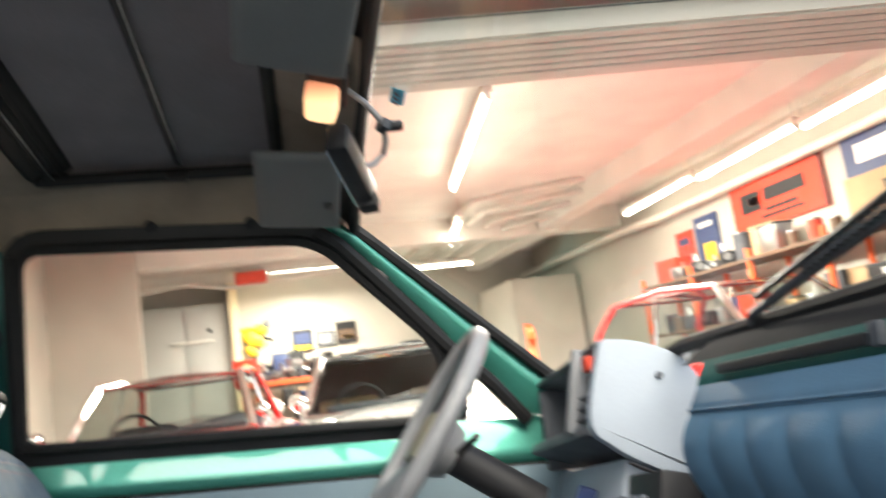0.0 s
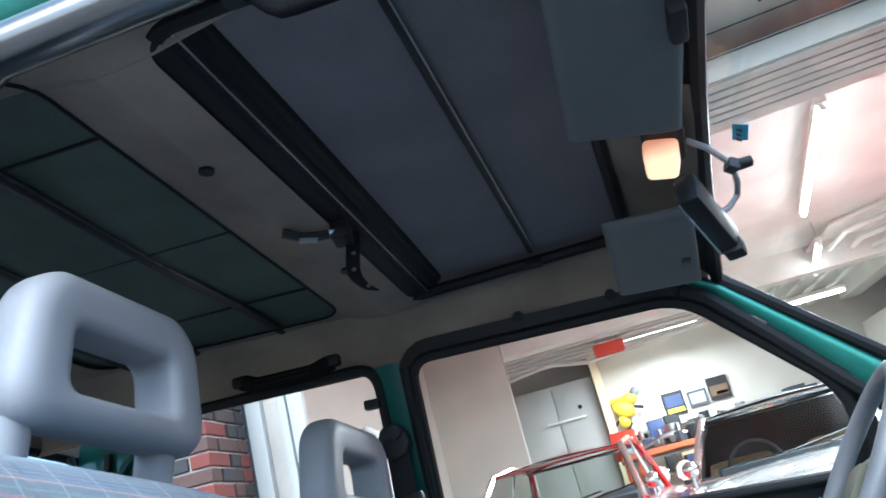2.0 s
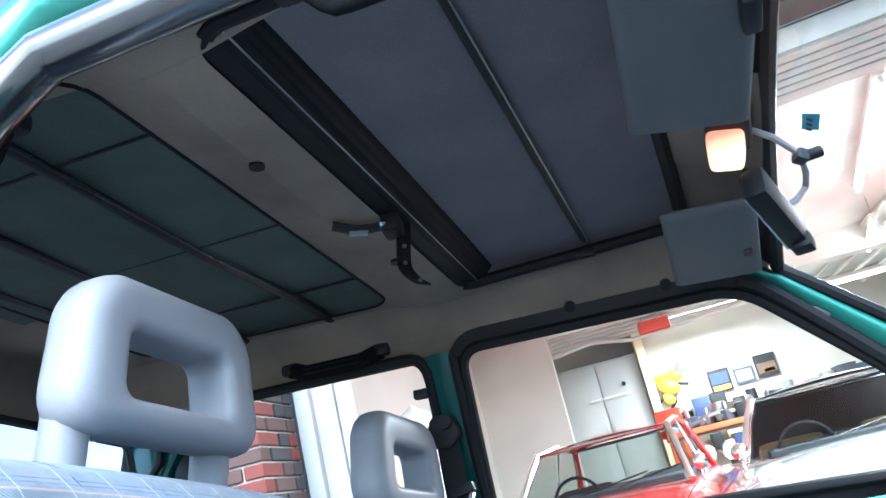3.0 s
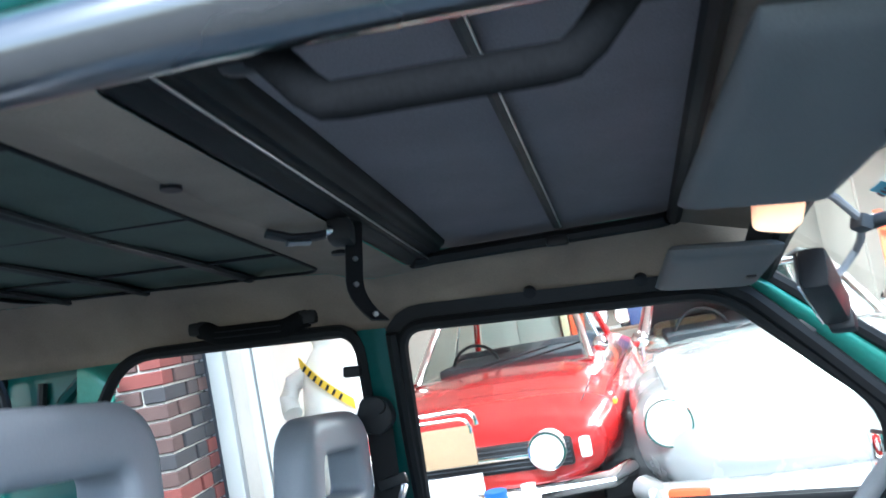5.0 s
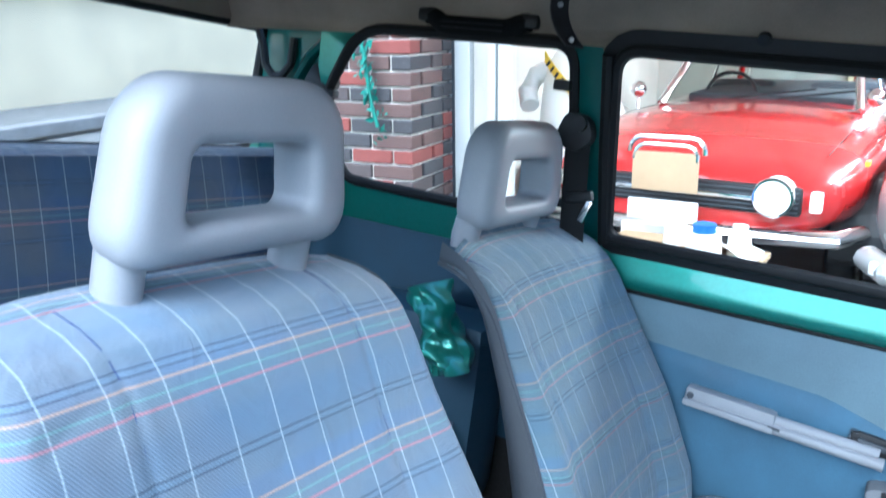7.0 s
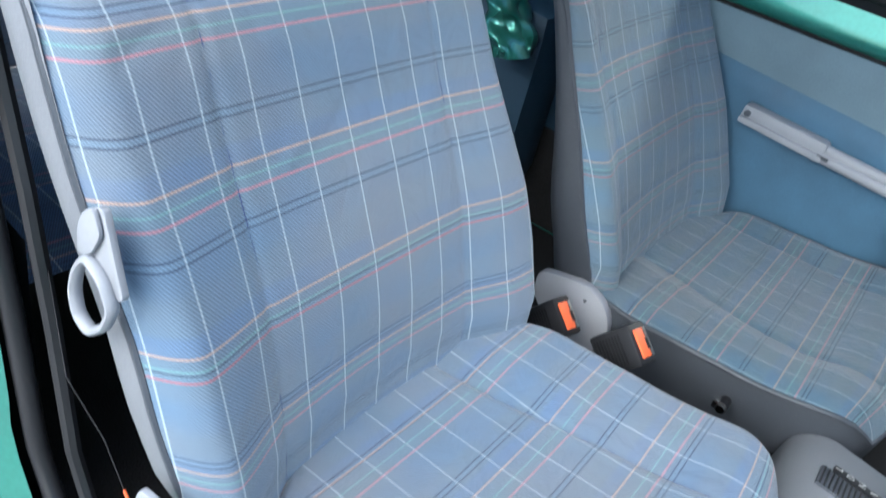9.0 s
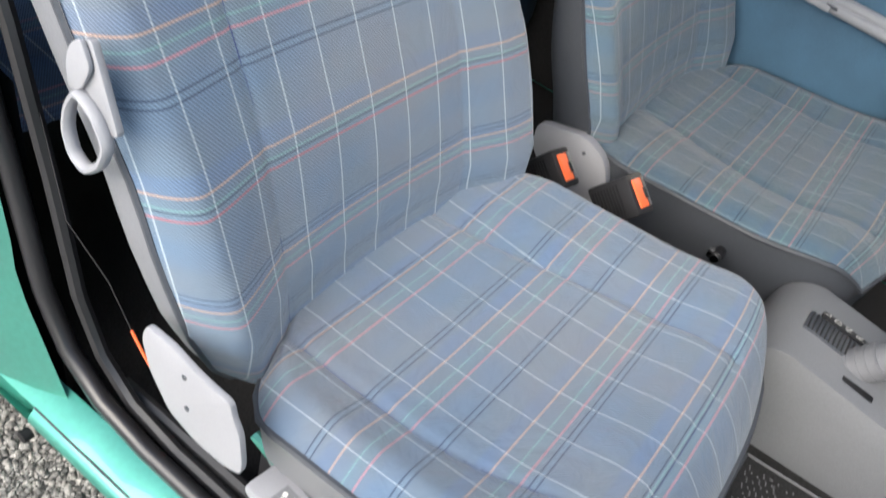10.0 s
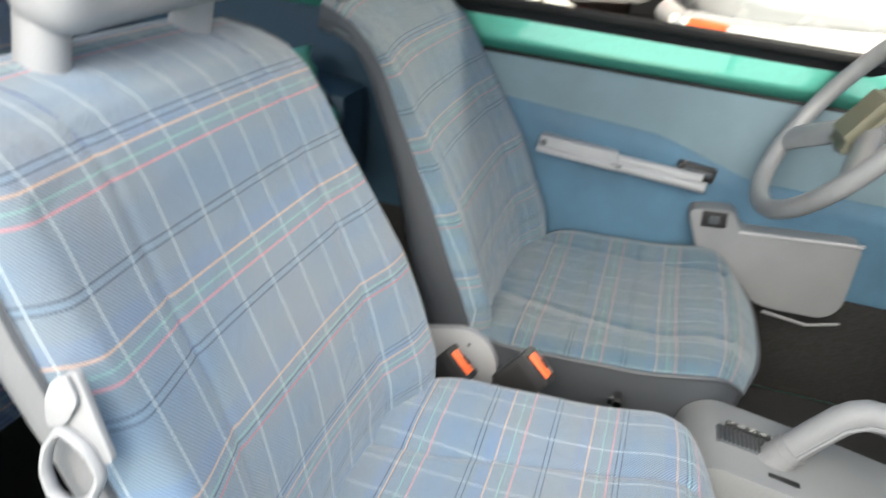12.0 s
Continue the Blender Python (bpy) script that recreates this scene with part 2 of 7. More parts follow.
RED = material("red_car_paint", (0.44, 0.018, 0.018), 0.2, 0, 0.03, 40, 0, 0.5, 0.05, coat=0.7)
SILVER = material("silver_white_car_paint", (0.40, 0.40, 0.395), 0.25, 0.1, 0.03, 40, 0, 0.5, 0.04, coat=0.7)
WHITE = material("white_paint", (0.78, 0.76, 0.72), 0.6, 0, 0.04, 20, 0.1, 0.4, 0.06)
CREAM = material("cream_painted_wall", (0.50, 0.475, 0.43), 0.8, 0, 0.04, 20, 0.25, 0.3, 0.06)
CEIL = material("cream_ceiling_paint", (0.74, 0.745, 0.70), 0.8, 0, 0.04, 20, 0.2, 0.3, 0.08)
CAB_GREY = material("pale_grey_steel", (0.50, 0.50, 0.49), 0.45, 0, 0.04, 20, 0.1, 0.4, 0.06)
CONCRETE = material("grey_concrete_floor", (0.26, 0.25, 0.24), 0.6, 0, 0.2, 25, 0.3, 0.4, 0.25)
MORTAR = material("pale_mortar", (0.60, 0.56, 0.51), 0.9, 0, 0.2, 60, 0.5)
ASPHALT = asphalt_material()


def stone_material():
    """Grey stone chips, each of its own shade."""
    m = material("asphalt_stone", (0.3, 0.29, 0.28), 0.75, 0, 0.2, 90, 0.4)
    n, l = m.node_tree.nodes, m.node_tree.links
    geo, ramp_ = n.new("ShaderNodeNewGeometry"), n.new("ShaderNodeValToRGB")
    e = ramp_.color_ramp.elements
    e[0].position, e[0].color = 0.0, (0.07, 0.068, 0.066, 1)
    e[1].position, e[1].color = 1.0, (0.40, 0.385, 0.36, 1)
    l.new(geo.outputs["Random Per Island"], ramp_.inputs["Fac"])
    l.new(ramp_.outputs["Color"], n["Principled BSDF"].inputs["Base Color"])
    return m


STONE = stone_material()
DOORPANEL = material("beige_door_panel", (0.50, 0.46, 0.42), 0.5, 0.1, 0.06, 20, 0.1, 0.4, 0.12)
PIPE = material("pale_pipe_paint", (0.62, 0.60, 0.55), 0.5, 0, 0.05, 30, 0.1)
CARD = material("brown_cardboard", (0.42, 0.29, 0.17), 0.85, 0, 0.1, 40, 0.2)
WOOD = material("dark_shelf_wood", (0.13, 0.08, 0.05), 0.6, 0, 0.3, 40, 0.3)
YELLOW = material("yellow_paint", (0.75, 0.50, 0.03), 0.4, 0, 0.05, 30)
NAVY = material("navy_print", (0.03, 0.05, 0.14), 0.5, 0, 0.05, 30)
PRINT_RED = material("orange_red_print", (0.62, 0.05, 0.02), 0.6, 0, 0.05, 30)
BLUE_CAP = material("blue_cap_plastic", (0.03, 0.12, 0.42), 0.5, 0, 0.05, 60)
CYAN = material("cyan_sticker", (0.08, 0.55, 0.80), 0.5, 0, 0.05, 60)
GLASS = glass("clear_glass", (0.97, 0.99, 0.98))
GLASS_CAR = glass("tinted_car_glass", (0.74, 0.78, 0.76), most=0.22)
MIRROR = material("mirror_glass", (0.85, 0.85, 0.85), 0.03, 1.0, 0, 10, 0)
TUBE = glow("fluorescent_tube", (1.0, 0.93, 0.80), 9)
DOME = glow("lit_dome_lens", (1.0, 0.38, 0.19), 0.46)
dn = DOME.node_tree
d_co, d_sep, d_ramp = dn.nodes.new("ShaderNodeTexCoord"), dn.nodes.new("ShaderNodeSeparateXYZ"), dn.nodes.new("ShaderNodeValToRGB")
d_ramp.color_ramp.elements[0].position, d_ramp.color_ramp.elements[0].color = 0.12, (1.35, 0.86, 0.46, 1)
d_ramp.color_ramp.elements[1].position, d_ramp.color_ramp.elements[1].color = 0.75, (0.62, 0.23, 0.13, 1)
dn.links.new(d_co.outputs["Generated"], d_sep.inputs[0])
dn.links.new(d_sep.outputs[2], d_ramp.inputs["Fac"])
dn.links.new(d_ramp.outputs["Color"], dn.nodes["Principled BSDF"].inputs["Emission Color"])
PALE = material("pale_render_wall", (0.84, 0.69, 0.46), 0.85, 0, 0.04, 6, 0.2)


# ---- builders ----
def part(name, bm, mat, parent=None, label="", smooth=True):
    me = bpy.data.meshes.new(name)
    bmesh.ops.recalc_face_normals(bm, faces=bm.faces)
    bm.to_mesh(me)
    bm.free()
    me.materials.append(mat)
    if smooth:
        me.polygons.foreach_set("use_smooth", [True] * len(me.polygons))
        me.set_sharp_from_angle(angle=radians(38))
    ob = new(name, me)
    if parent is not None:
        ob.parent = parent
    return tagged(ob, label)


def thing(name, label, category, m=None, group="", kind=""):
    ob = new(name)
    ob.empty_display_size = 0.1
    if m is not None:
        ob.matrix_world = m
    return tagged(ob, label, category, group, kind)


def box(c, s, bevel=0.0, rot=(0, 0, 0), bm=None, seg=2):
    """A box about its centre c with sides s and rounded edges."""
    b = bmesh.new()
    bmesh.ops.create_cube(b, size=1)
    bmesh.ops.scale(b, vec=s, verts=b.verts)
    if bevel:
        bmesh.ops.bevel(b, geom=b.edges[:], offset=bevel, segments=seg, profile=0.6, affect="EDGES")
    b.transform(pose(*c, *rot))
    return join(bm, b)


def join(bm, b):
    if bm is None:
        return b
    me = bpy.data.meshes.new("tmp")
    b.to_mesh(me)
    b.free()
    bm.from_mesh(me)
    bpy.data.meshes.remove(me)
    return bm


def cyl(a, b_, r, seg=16, r2=None, bm=None):
    a, b_ = Vector(a), Vector(b_)
    b = bmesh.new()
    bmesh.ops.create_cone(b, cap_ends=True, segments=seg, radius1=r, radius2=r if r2 is None else r2, depth=(b_ - a).length)
    b.transform(Matrix.Translation((a + b_) / 2) @ (b_ - a).to_track_quat("Z", "Y").to_matrix().to_4x4())
    return join(bm, b)


def tube(pts, r, seg=8, closed=False, bm=None, flat=1.0, up=(0, 0, 1)):
    """A round (or flattened) bar along points."""
    b = bm or bmesh.new()
    pts = [Vector(p) for p in pts]
    n = len(pts)
    rings = []
    for i, p in enumerate(pts):
        q0, q1 = (pts[(i - 1) % n], pts[(i + 1) % n]) if closed else (pts[max(i - 1, 0)], pts[min(i + 1, n - 1)])
        d = (q1 - q0).normalized()
        s = d.cross(Vector(up))
        s = s.normalized() if s.length > 1e-4 else Vector((1, 0, 0))
        w = s.cross(d)
        rings.append([b.verts.new(p + (s * math.cos(a) + w * math.sin(a) * flat) * r) for a in [2 * math.pi * k / seg for k in range(seg)]])
    for i in range(n if closed else n - 1):
        a, c = rings[i], rings[(i + 1) % n]
        for k in range(seg):
            b.faces.new((a[k], a[(k + 1) % seg], c[(k + 1) % seg], c[k]))
    if not closed:
        b.faces.new(rings[0][::-1])
        b.faces.new(rings[-1])
    return b


def prism(poly, axis, lo, hi, bevel=0.0, bm=None):
    """A flat outline, drawn in the two axes other than axis, given thickness along axis."""
    b = bmesh.new()
    i = "xyz".index(axis)
    def at(p, h):
        q = list(p)
        q.insert(i, h)
        return b.verts.new(q)
    f = b.faces.new([at(p, lo) for p in poly])
    r = bmesh.ops.extrude_face_region(b, geom=[f])
    d = Vector((0, 0, 0))
    d[i] = hi - lo
    bmesh.ops.translate(b, vec=d, verts=[v for v in r["geom"] if isinstance(v, bmesh.types.BMVert)])
    if bevel:
        bmesh.ops.bevel(b, geom=b.edges[:], offset=bevel, segments=2, profile=0.6, affect="EDGES")
    return join(bm, b)


def grid(nu, nv, f, uv=None, bm=None, wrap=False):
    """A sheet of nu by nv points from f(u, v), u and v from 0 to 1, with optional UV."""
    b = bm or bmesh.new()
    rows = [[b.verts.new(f(i / (nu - 1) if not wrap else i / nu, j / (nv - 1))) for i in range(nu)] for j in range(nv)]
    lay = b.loops.layers.uv.verify() if uv else None
    for j in range(nv - 1):
        for i in range(nu if wrap else nu - 1):
            i2 = (i + 1) % nu
            fa = b.faces.new((rows[j][i], rows[j][i2], rows[j + 1][i2], rows[j + 1][i]))
            if uv:
                for lp, (a, c) in zip(fa.loops, ((i, j), (i + 1, j), (i + 1, j + 1), (i, j + 1))):
                    lp[lay].uv = uv(a / (nu - 1), c / (nv - 1))
    return b


def frame_ring(outer, inner, f):
    """A flat band between two outlines with the same number of points, lifted by f(p) to 3D."""
    b = bmesh.new()
    o, i = [b.verts.new(f(p)) for p in outer], [b.verts.new(f(p)) for p in inner]
    n = len(o)
    for k in range(n):
        b.faces.new((o[k], o[(k + 1) % n], i[(k + 1) % n], i[k]))
    return b


def rounded(x0, y0, x1, y1, r, seg=5):
    """The outline of a rounded rectangle."""
    out = []
    for cx, cy, a0 in ((x1 - r, y1 - r, 0), (x0 + r, y1 - r, 90), (x0 + r, y0 + r, 180), (x1 - r, y0 + r, 270)):
        out += [(cx + r * math.cos(radians(a0 + 90 * k / seg)), cy + r * math.sin(radians(a0 + 90 * k / seg))) for k in range(seg + 1)]
    return out


def round_poly(poly, r, seg=4):
    """Rounds the corners of an outline."""
    out = []
    n = len(poly)
    for i in range(n):
        p, a, c = Vector(poly[i]), Vector(poly[i - 1]), Vector(poly[(i + 1) % n])
        ra = min(r[i] if isinstance(r, (list, tuple)) else r, (a - p).length * 0.49, (c - p).length * 0.49)
        s, e = p + (a - p).normalized() * ra, p + (c - p).normalized() * ra
        for k in range(seg + 1):
            t = k / seg
            out.append(tuple(s * (1 - t) ** 2 + p * 2 * t * (1 - t) + e * t * t))
    return out


def solid(bm, depth):
    bmesh.ops.recalc_face_normals(bm, faces=bm.faces)
    bmesh.ops.solidify(bm, geom=bm.faces[:], thickness=depth)
    return bm


def padded(corners, thick, n=15):
    """A soft flat pad over four corners, with rounded rim."""
    a, b_, c, d = [Vector(p) for p in corners]
    bm = bmesh.new()
    for s in (1, -1):
        def f(u, v):
            e = lambda w: 0.5 + 0.5 * math.sin((w - 0.5) * math.pi)
            uu, vv = e(u), e(v)
            p = (a * (1 - uu) + b_ * uu) * (1 - vv) + (d * (1 - uu) + c * uu) * vv
            puff = ((1 - abs(2 * uu - 1) ** 12) * (1 - abs(2 * vv - 1) ** 12)) ** 0.5
            return p + Vector((0, 0, s * thick / 2 * puff))
        grid(n, n, f, bm=bm)
    bmesh.ops.remove_doubles(bm, verts=bm.verts, dist=1e-5)
    return bm


# ---- the car ----
def side(z):
    """Half width of the cabin at height z: it leans in above the belt line."""
    return 0.585 - 0.44 * (z - 0.94) if z > 0.9 else 0.603 + 0.2 * (0.9 - z)


def holed(rect, hole, f):
    """A panel within a rectangle (x0, z0, x1, z1) round a hole, lifted to 3D."""
    x0, z0, x1, z1 = rect
    cx, cz = sum(p[0] for p in hole) / len(hole), sum(p[1] for p in hole) / len(hole)
    outer = []
    for x, z in hole:
        dx, dz = x - cx, z - cz
        k = min(((x1 if dx > 0 else x0) - cx) / dx if abs(dx) > 1e-6 else 1e9, ((z1 if dz > 0 else z0) - cz) / dz if abs(dz) > 1e-6 else 1e9)
        outer.append([cx + dx * k, cz + dz * k])
    for c in ((x0, z0), (x0, z1), (x1, z0), (x1, z1)):
        near = min(outer, key=lambda p: (p[0] - c[0]) ** 2 + (p[1] - c[1]) ** 2)
        near[0], near[1] = c
    return frame_ring(outer, hole, f)


def offset(poly, d):
    """An outline pushed outwards by d from its middle (anticlockwise or clockwise alike)."""
    n = len(poly)
    area = sum(poly[i - 1][0] * poly[i][1] - poly[i][0] * poly[i - 1][1] for i in range(n))
    s = 1 if area > 0 else -1
    out = []
    for i in range(n):
        a, c = Vector(poly[i - 1]), Vector(poly[(i + 1) % n])
        t = c - a
        t = t.normalized() if t.length > 1e-9 else Vector((1, 0))
        out.append((poly[i][0] + s * t.y * d, poly[i][1] - s * t.x * d))
    return out


car = thing("hatchback_car", "small green hatchback with blue checked seats and canvas roof, parked", "car", CAR)

DOOR_WIN = round_poly([(-0.385, 0.945), (0.345, 0.945), (0.35, 1.06), (0.125, 1.252), (-0.372, 1.252)], [0.02, 0.04, 0.06, 0.05, 0.035], 5)
QUARTER_WIN = round_poly([(-0.985, 0.962), (-0.468, 0.952), (-0.458, 1.256), (-0.885, 1.252), (-0.995, 1.12)], [0.03, 0.02, 0.035, 0.06, 0.05], 5)


def side_seal(outline, sign, parent, name="window_seal", r=0.011):
    pts = [(x, sign * (side(z) - 0.004), z) for x, z in offset(outline, 0.008)]
    return part(name, tube(pts, r, 8, True, up=(0, 1, 0)), RUBBER, parent)


def pane(outline, sign, parent, name="window_pane", mat=GLASS):
    b = bmesh.new()
    b.faces.new([b.verts.new((x, sign * (side(z) + 0.006), z)) for x, z in offset(outline, 0.006)])
    ob = part(name, b, mat, parent, smooth=False)
    ob.visible_shadow = False
    return ob


# left door, with its window
door = part("driver_door", frame_ring(offset(DOOR_WIN, 0.040), offset(DOOR_WIN, 0.004), lambda p: (p[0], side(p[1]) - 0.001, p[1])), BLACK, car, "black inner frame of the closed left door")
solid_b = grid(24, 12, lambda u, v: (-0.408 + 1.0 * u, [0.604, 0.601, 0.5995, 0.598, 0.597, 0.596, 0.595, 0.594, 0.593, 0.594, 0.599, 0.610][round(v * 11)], 0.934 - 0.09 * v))
part("belt_panel", solid_b, GREEN, door, "bare green painted strip under the window")
seal = side_seal(DOOR_WIN, 1, door)
part("sill_rubber", box((-0.02, 0.578, 0.937), (0.76, 0.016, 0.014), 0.004), RUBBER, door)
pane(DOOR_WIN, 1, door)


def door_card(u, v):
    x, z = -0.405 + 1.0 * u, 0.842 - 0.40 * v
    fold = 0.772 - 0.085 * (x + 0.29) if x < 0.02 else max(0.690, 0.7455 - 0.30 * (x - 0.02))
    bulge = 0.014 * max(0.0, min(1.0, (fold - z) / 0.03))
    return (x, 0.606 - 0.006 * math.sin(math.pi * v) - bulge * (0.6 if z > 0.5 else 0.4), z)


part("door_card", grid(60, 50, door_card), BLUE, door, "blue padded vinyl door lining")
part("card_top", grid(40, 8, lambda u, v: (-0.402 + 0.99 * u, 0.599 - 0.002 * math.sin(math.pi * v), 0.842 - (0.070 + 0.027 * min(u / 0.42, 1.0) + 0.300 * max(0.0, min(u, 0.60) - 0.42)) * v)), BLUE_PALE, door, "paler blue upper lining")
part("card_edge", tube([(-0.405, 0.604, 0.845), (0.55, 0.604, 0.843)], 0.0045, 6), RUBBER, door)
# door pull: a long tilted bar with a cut for the latch
b = box((-0.128, 0.576, 0.6925), (0.152, 0.034, 0.033), 0.009, (0, 3.5, 0))
pull = part("door_pull", b, GREY, door, "pale grey moulded door pull")
part("pull_ridge", box((-0.128, 0.559, 0.6825), (0.152, 0.014, 0.012), 0.004, (0, 3.5, 0)), GREY, door)
part("pull_bar", tube([(-0.056, 0.574, 0.6905), (0.105, 0.572, 0.6835)], 0.0105, 10, up=(0, 1, 0)), GREY, door)
part("pull_bar", tube([(-0.056, 0.567, 0.6790), (0.112, 0.563, 0.6705)], 0.0095, 10, up=(0, 1, 0)), GREY, door)
part("pull_end", cyl((0.106, 0.565, 0.6708), (0.1135, 0.565, 0.6704), 0.0108, 14), GREY, door)
part("pull_hole", cyl((0.110, 0.565, 0.6705), (0.1142, 0.565, 0.6703), 0.0055, 12), BLACK, door)
part("pull_notch", box((-0.052, 0.556, 0.682), (0.020, 0.006, 0.004), 0.001, (0, 3.5, 0)), GREY_DARK, door)
part("pull_screw", cyl((-0.193, 0.556, 0.699), (-0.193, 0.562, 0.699), 0.006, 10), GREY_DARK, door)
cup = part("latch_cup", box((0.092, 0.588, 0.692), (0.072, 0.014, 0.030), 0.005, (0, 5, 0)), BLACK, door, "black latch cup with a bright edge")
part("cup_edge", tube([(0.058, 0.579, 0.697), (0.060, 0.579, 0.709), (0.070, 0.579, 0.709)], 0.0024, 6), CHROME, door)
part("latch_lever", box((0.095, 0.576, 0.694), (0.050, 0.010, 0.010), 0.003, (0, 7, 0)), GREY_DARK, door)
part("card_crease", tube([(-0.035, 0.5945, 0.697), (0.02, 0.5945, 0.699), (0.06, 0.5945, 0.702)], 0.0022, 6), BLUE_PALE, door)
# door pocket with window switch
b = prism(round_poly([(0.090, 0.633), (0.177, 0.646), (0.190, 0.609), (0.402, 0.629), (0.400, 0.50), (0.375, 0.474), (0.273, 0.470), (0.145, 0.51)], 0.02, 3), "y", 0.545, 0.60, 0.006)
# Darker grey than the pull: dim light low on the door, put into colour.
pocket = part("door_pocket", b, GREY_MID, door, "grey moulded map pocket")
part("pocket_lip", tube([(0.190, 0.546, 0.607), (0.401, 0.546, 0.627)], 0.0038, 8), GREY, door)
part("window_switch", box((0.142, 0.548, 0.622), (0.045, 0.012, 0.030), 0.003, (0, -5, 0)), BLACK, door)
part("switch_button", box((0.142, 0.542, 0.622), (0.018, 0.006, 0.016), 0.002, (0, -5, 0)), GREY_DARK, door)
part("pocket_rod", tube([(0.27, 0.55, 0.462), (0.35, 0.545, 0.456), (0.405, 0.55, 0.470)], 0.003, 6), GREY_MID, door)
# outside mirror beyond the glass
b = box((0.40, 0.72, 0.985), (0.05, 0.11, 0.085), 0.018)
part("door_mirror", b, BLACK, door, "black outside mirror")
part("mirror_glass", box((0.373, 0.72, 0.985), (0.004, 0.09, 0.066), 0.001), MIRROR, door)

# left rear quarter
quarter = part("quarter_panel", holed((-1.012, 0.84, -0.413, 1.29), offset(QUARTER_WIN, 0.020), lambda p: (p[0], side(p[1]) + (0.002 if p[1] < 1.26 else 0.05), p[1])), GREEN, car, "green painted rear side with window")
side_seal(QUARTER_WIN, 1, quarter)
pane(QUARTER_WIN, 1, quarter)
part("rear_side_lining", grid(20, 10, lambda u, v: (-1.3 + 0.885 * u, 0.60 - 0.012 * math.sin(math.pi * v), 0.87 - 0.5 * v)), BLUE_SHADED, quarter, "blue rear side lining, darkened for shade")
part("pillar_cover", grid(4, 14, lambda u, v: (-0.452 + 0.05 * u, side(0.93 + 0.33 * v) - 0.006 - 0.006 * math.sin(math.pi * u), 0.93 + 0.33 * v)), POST, quarter, "green door pillar, darkened for shade")
part("pillar_seal", tube([(-0.398, 0.58, 0.93), (-0.396, 0.51, 1.08), (-0.392, 0.44, 1.25)], 0.011, 8, up=(1, 0, 0)), RUBBER, quarter)
for z in (1.195, 0.99):
    part("vent_catch", box((-0.468, side(z) - 0.02, z), (0.03, 0.018, 0.018), 0.004), BLACK, quarter)
part("window_catch", box((-0.985, side(1.13) - 0.02, 1.13), (0.05, 0.02, 0.016), 0.004), BLACK, quarter)
QUARTER_R = [(x - 0.15, z) for x, z in QUARTER_WIN]
# right side, seen from inside past the seats only
quarter_r = part("quarter_panel", holed((-1.26, 0.40, -0.57, 1.33), offset(QUARTER_R, 0.02), lambda p: (p[0], -side(p[1]) - 0.055, p[1])), GREEN, car, "green painted rear side of the open-door side")
pane(QUARTER_R, -1, quarter_r).location = (0, -0.055, 0)

# seat belt of the left side
belt = part("seat_belt_guide", prism(round_poly([(-0.480, 1.100), (-0.430, 1.085), (-0.405, 1.112), (-0.418, 1.150), (-0.460, 1.155)], 0.014, 3), "y", 0.462, 0.492, 0.007), BLACK, car, "black seat belt guide on the door pillar")
part("belt_bracket", cyl((-0.43, 0.50, 1.135), (-0.43, 0.452, 1.135), 0.013, 12), BLACK, belt)
part("webbing", grid(3, 14, lambda u, v: (-0.458 + 0.045 * u + 0.02 * v, 0.474 + 0.036 * v, 1.11 - 0.40 * v)), RUBBER, belt, "black seat belt webbing")
part("belt_tongue", box((-0.405, 0.477, 0.990), (0.012, 0.006, 0.040), 0.003, (0, 20, 0)), CHROME, belt)
part("belt_stop", box((-0.420, 0.480, 1.012), (0.05, 0.016, 0.018), 0.005, (0, -15, 0)), BLACK, belt)

# ---- roof ----
roof = part("roof_skin", grid(26, 22, lambda u, v: (-1.27 + 1.44 * u, (v - 0.5) * 0.99 - 0.02, 1.412 + 0.02 * math.sin(math.pi * u) - 0.10 * abs(2 * v - 1) ** 5)), GREEN, car, "green painted roof")
ZL = 1.366
FRONT_HOLE = rounded(-0.332, -0.445, 0.072, 0.358, 0.040)
REAR_HOLE = rounded(-1.02, -0.45, -0.470, 0.365, 0.05)


def bar_drop(x):
    """How far the moulded bar between the two folding panels hangs below the lining."""
    knots = ((-1.3, 0.004), (-0.62, 0.006), (-0.47, 0.014), (-0.43, 0.028), (-0.395, 0.031), (-0.335, 0.027), (-0.22, 0.002), (0.3, 0.0))
    for (a, p), (c, q) in zip(knots, knots[1:]):
        if a <= x <= c:
            return p + (q - p) * (x - a) / (c - a)
    return 0.0


def liner_at(p):
    x, y = p
    front = 0.0 if x < 0.07 else (x - 0.07) * 0.25
    return (x, y, ZL - bar_drop(x) - front)


for rect, hole in (((-0.395, -0.47, 0.185, 0.385), FRONT_HOLE), ((-1.24, -0.47, -0.395, 0.385), REAR_HOLE)):
    part("headliner", holed(rect, hole, liner_at), LINER, car, "grey-beige moulded headliner", smooth=True)


def rail_profile(v, s=1):
    pts = [(0.492, 1.314), (0.487, 1.321), (0.478, 1.333), (0.463, 1.346), (0.446, 1.356), (0.432, 1.363), (0.42, ZL - 0.001)] if s < 0 else [(0.45, ZL - 0.114), (0.452, 1.262), (0.449, 1.275), (0.436, 1.292), (0.424, 1.316), (0.408, 1.340), (0.383, ZL - 0.001)]
    k = v * (len(pts) - 1)
    i = min(int(k), len(pts) - 2)
    t = k - i
    return [pts[i][j] * (1 - t) + pts[i + 1][j] * t for j in (0, 1)]


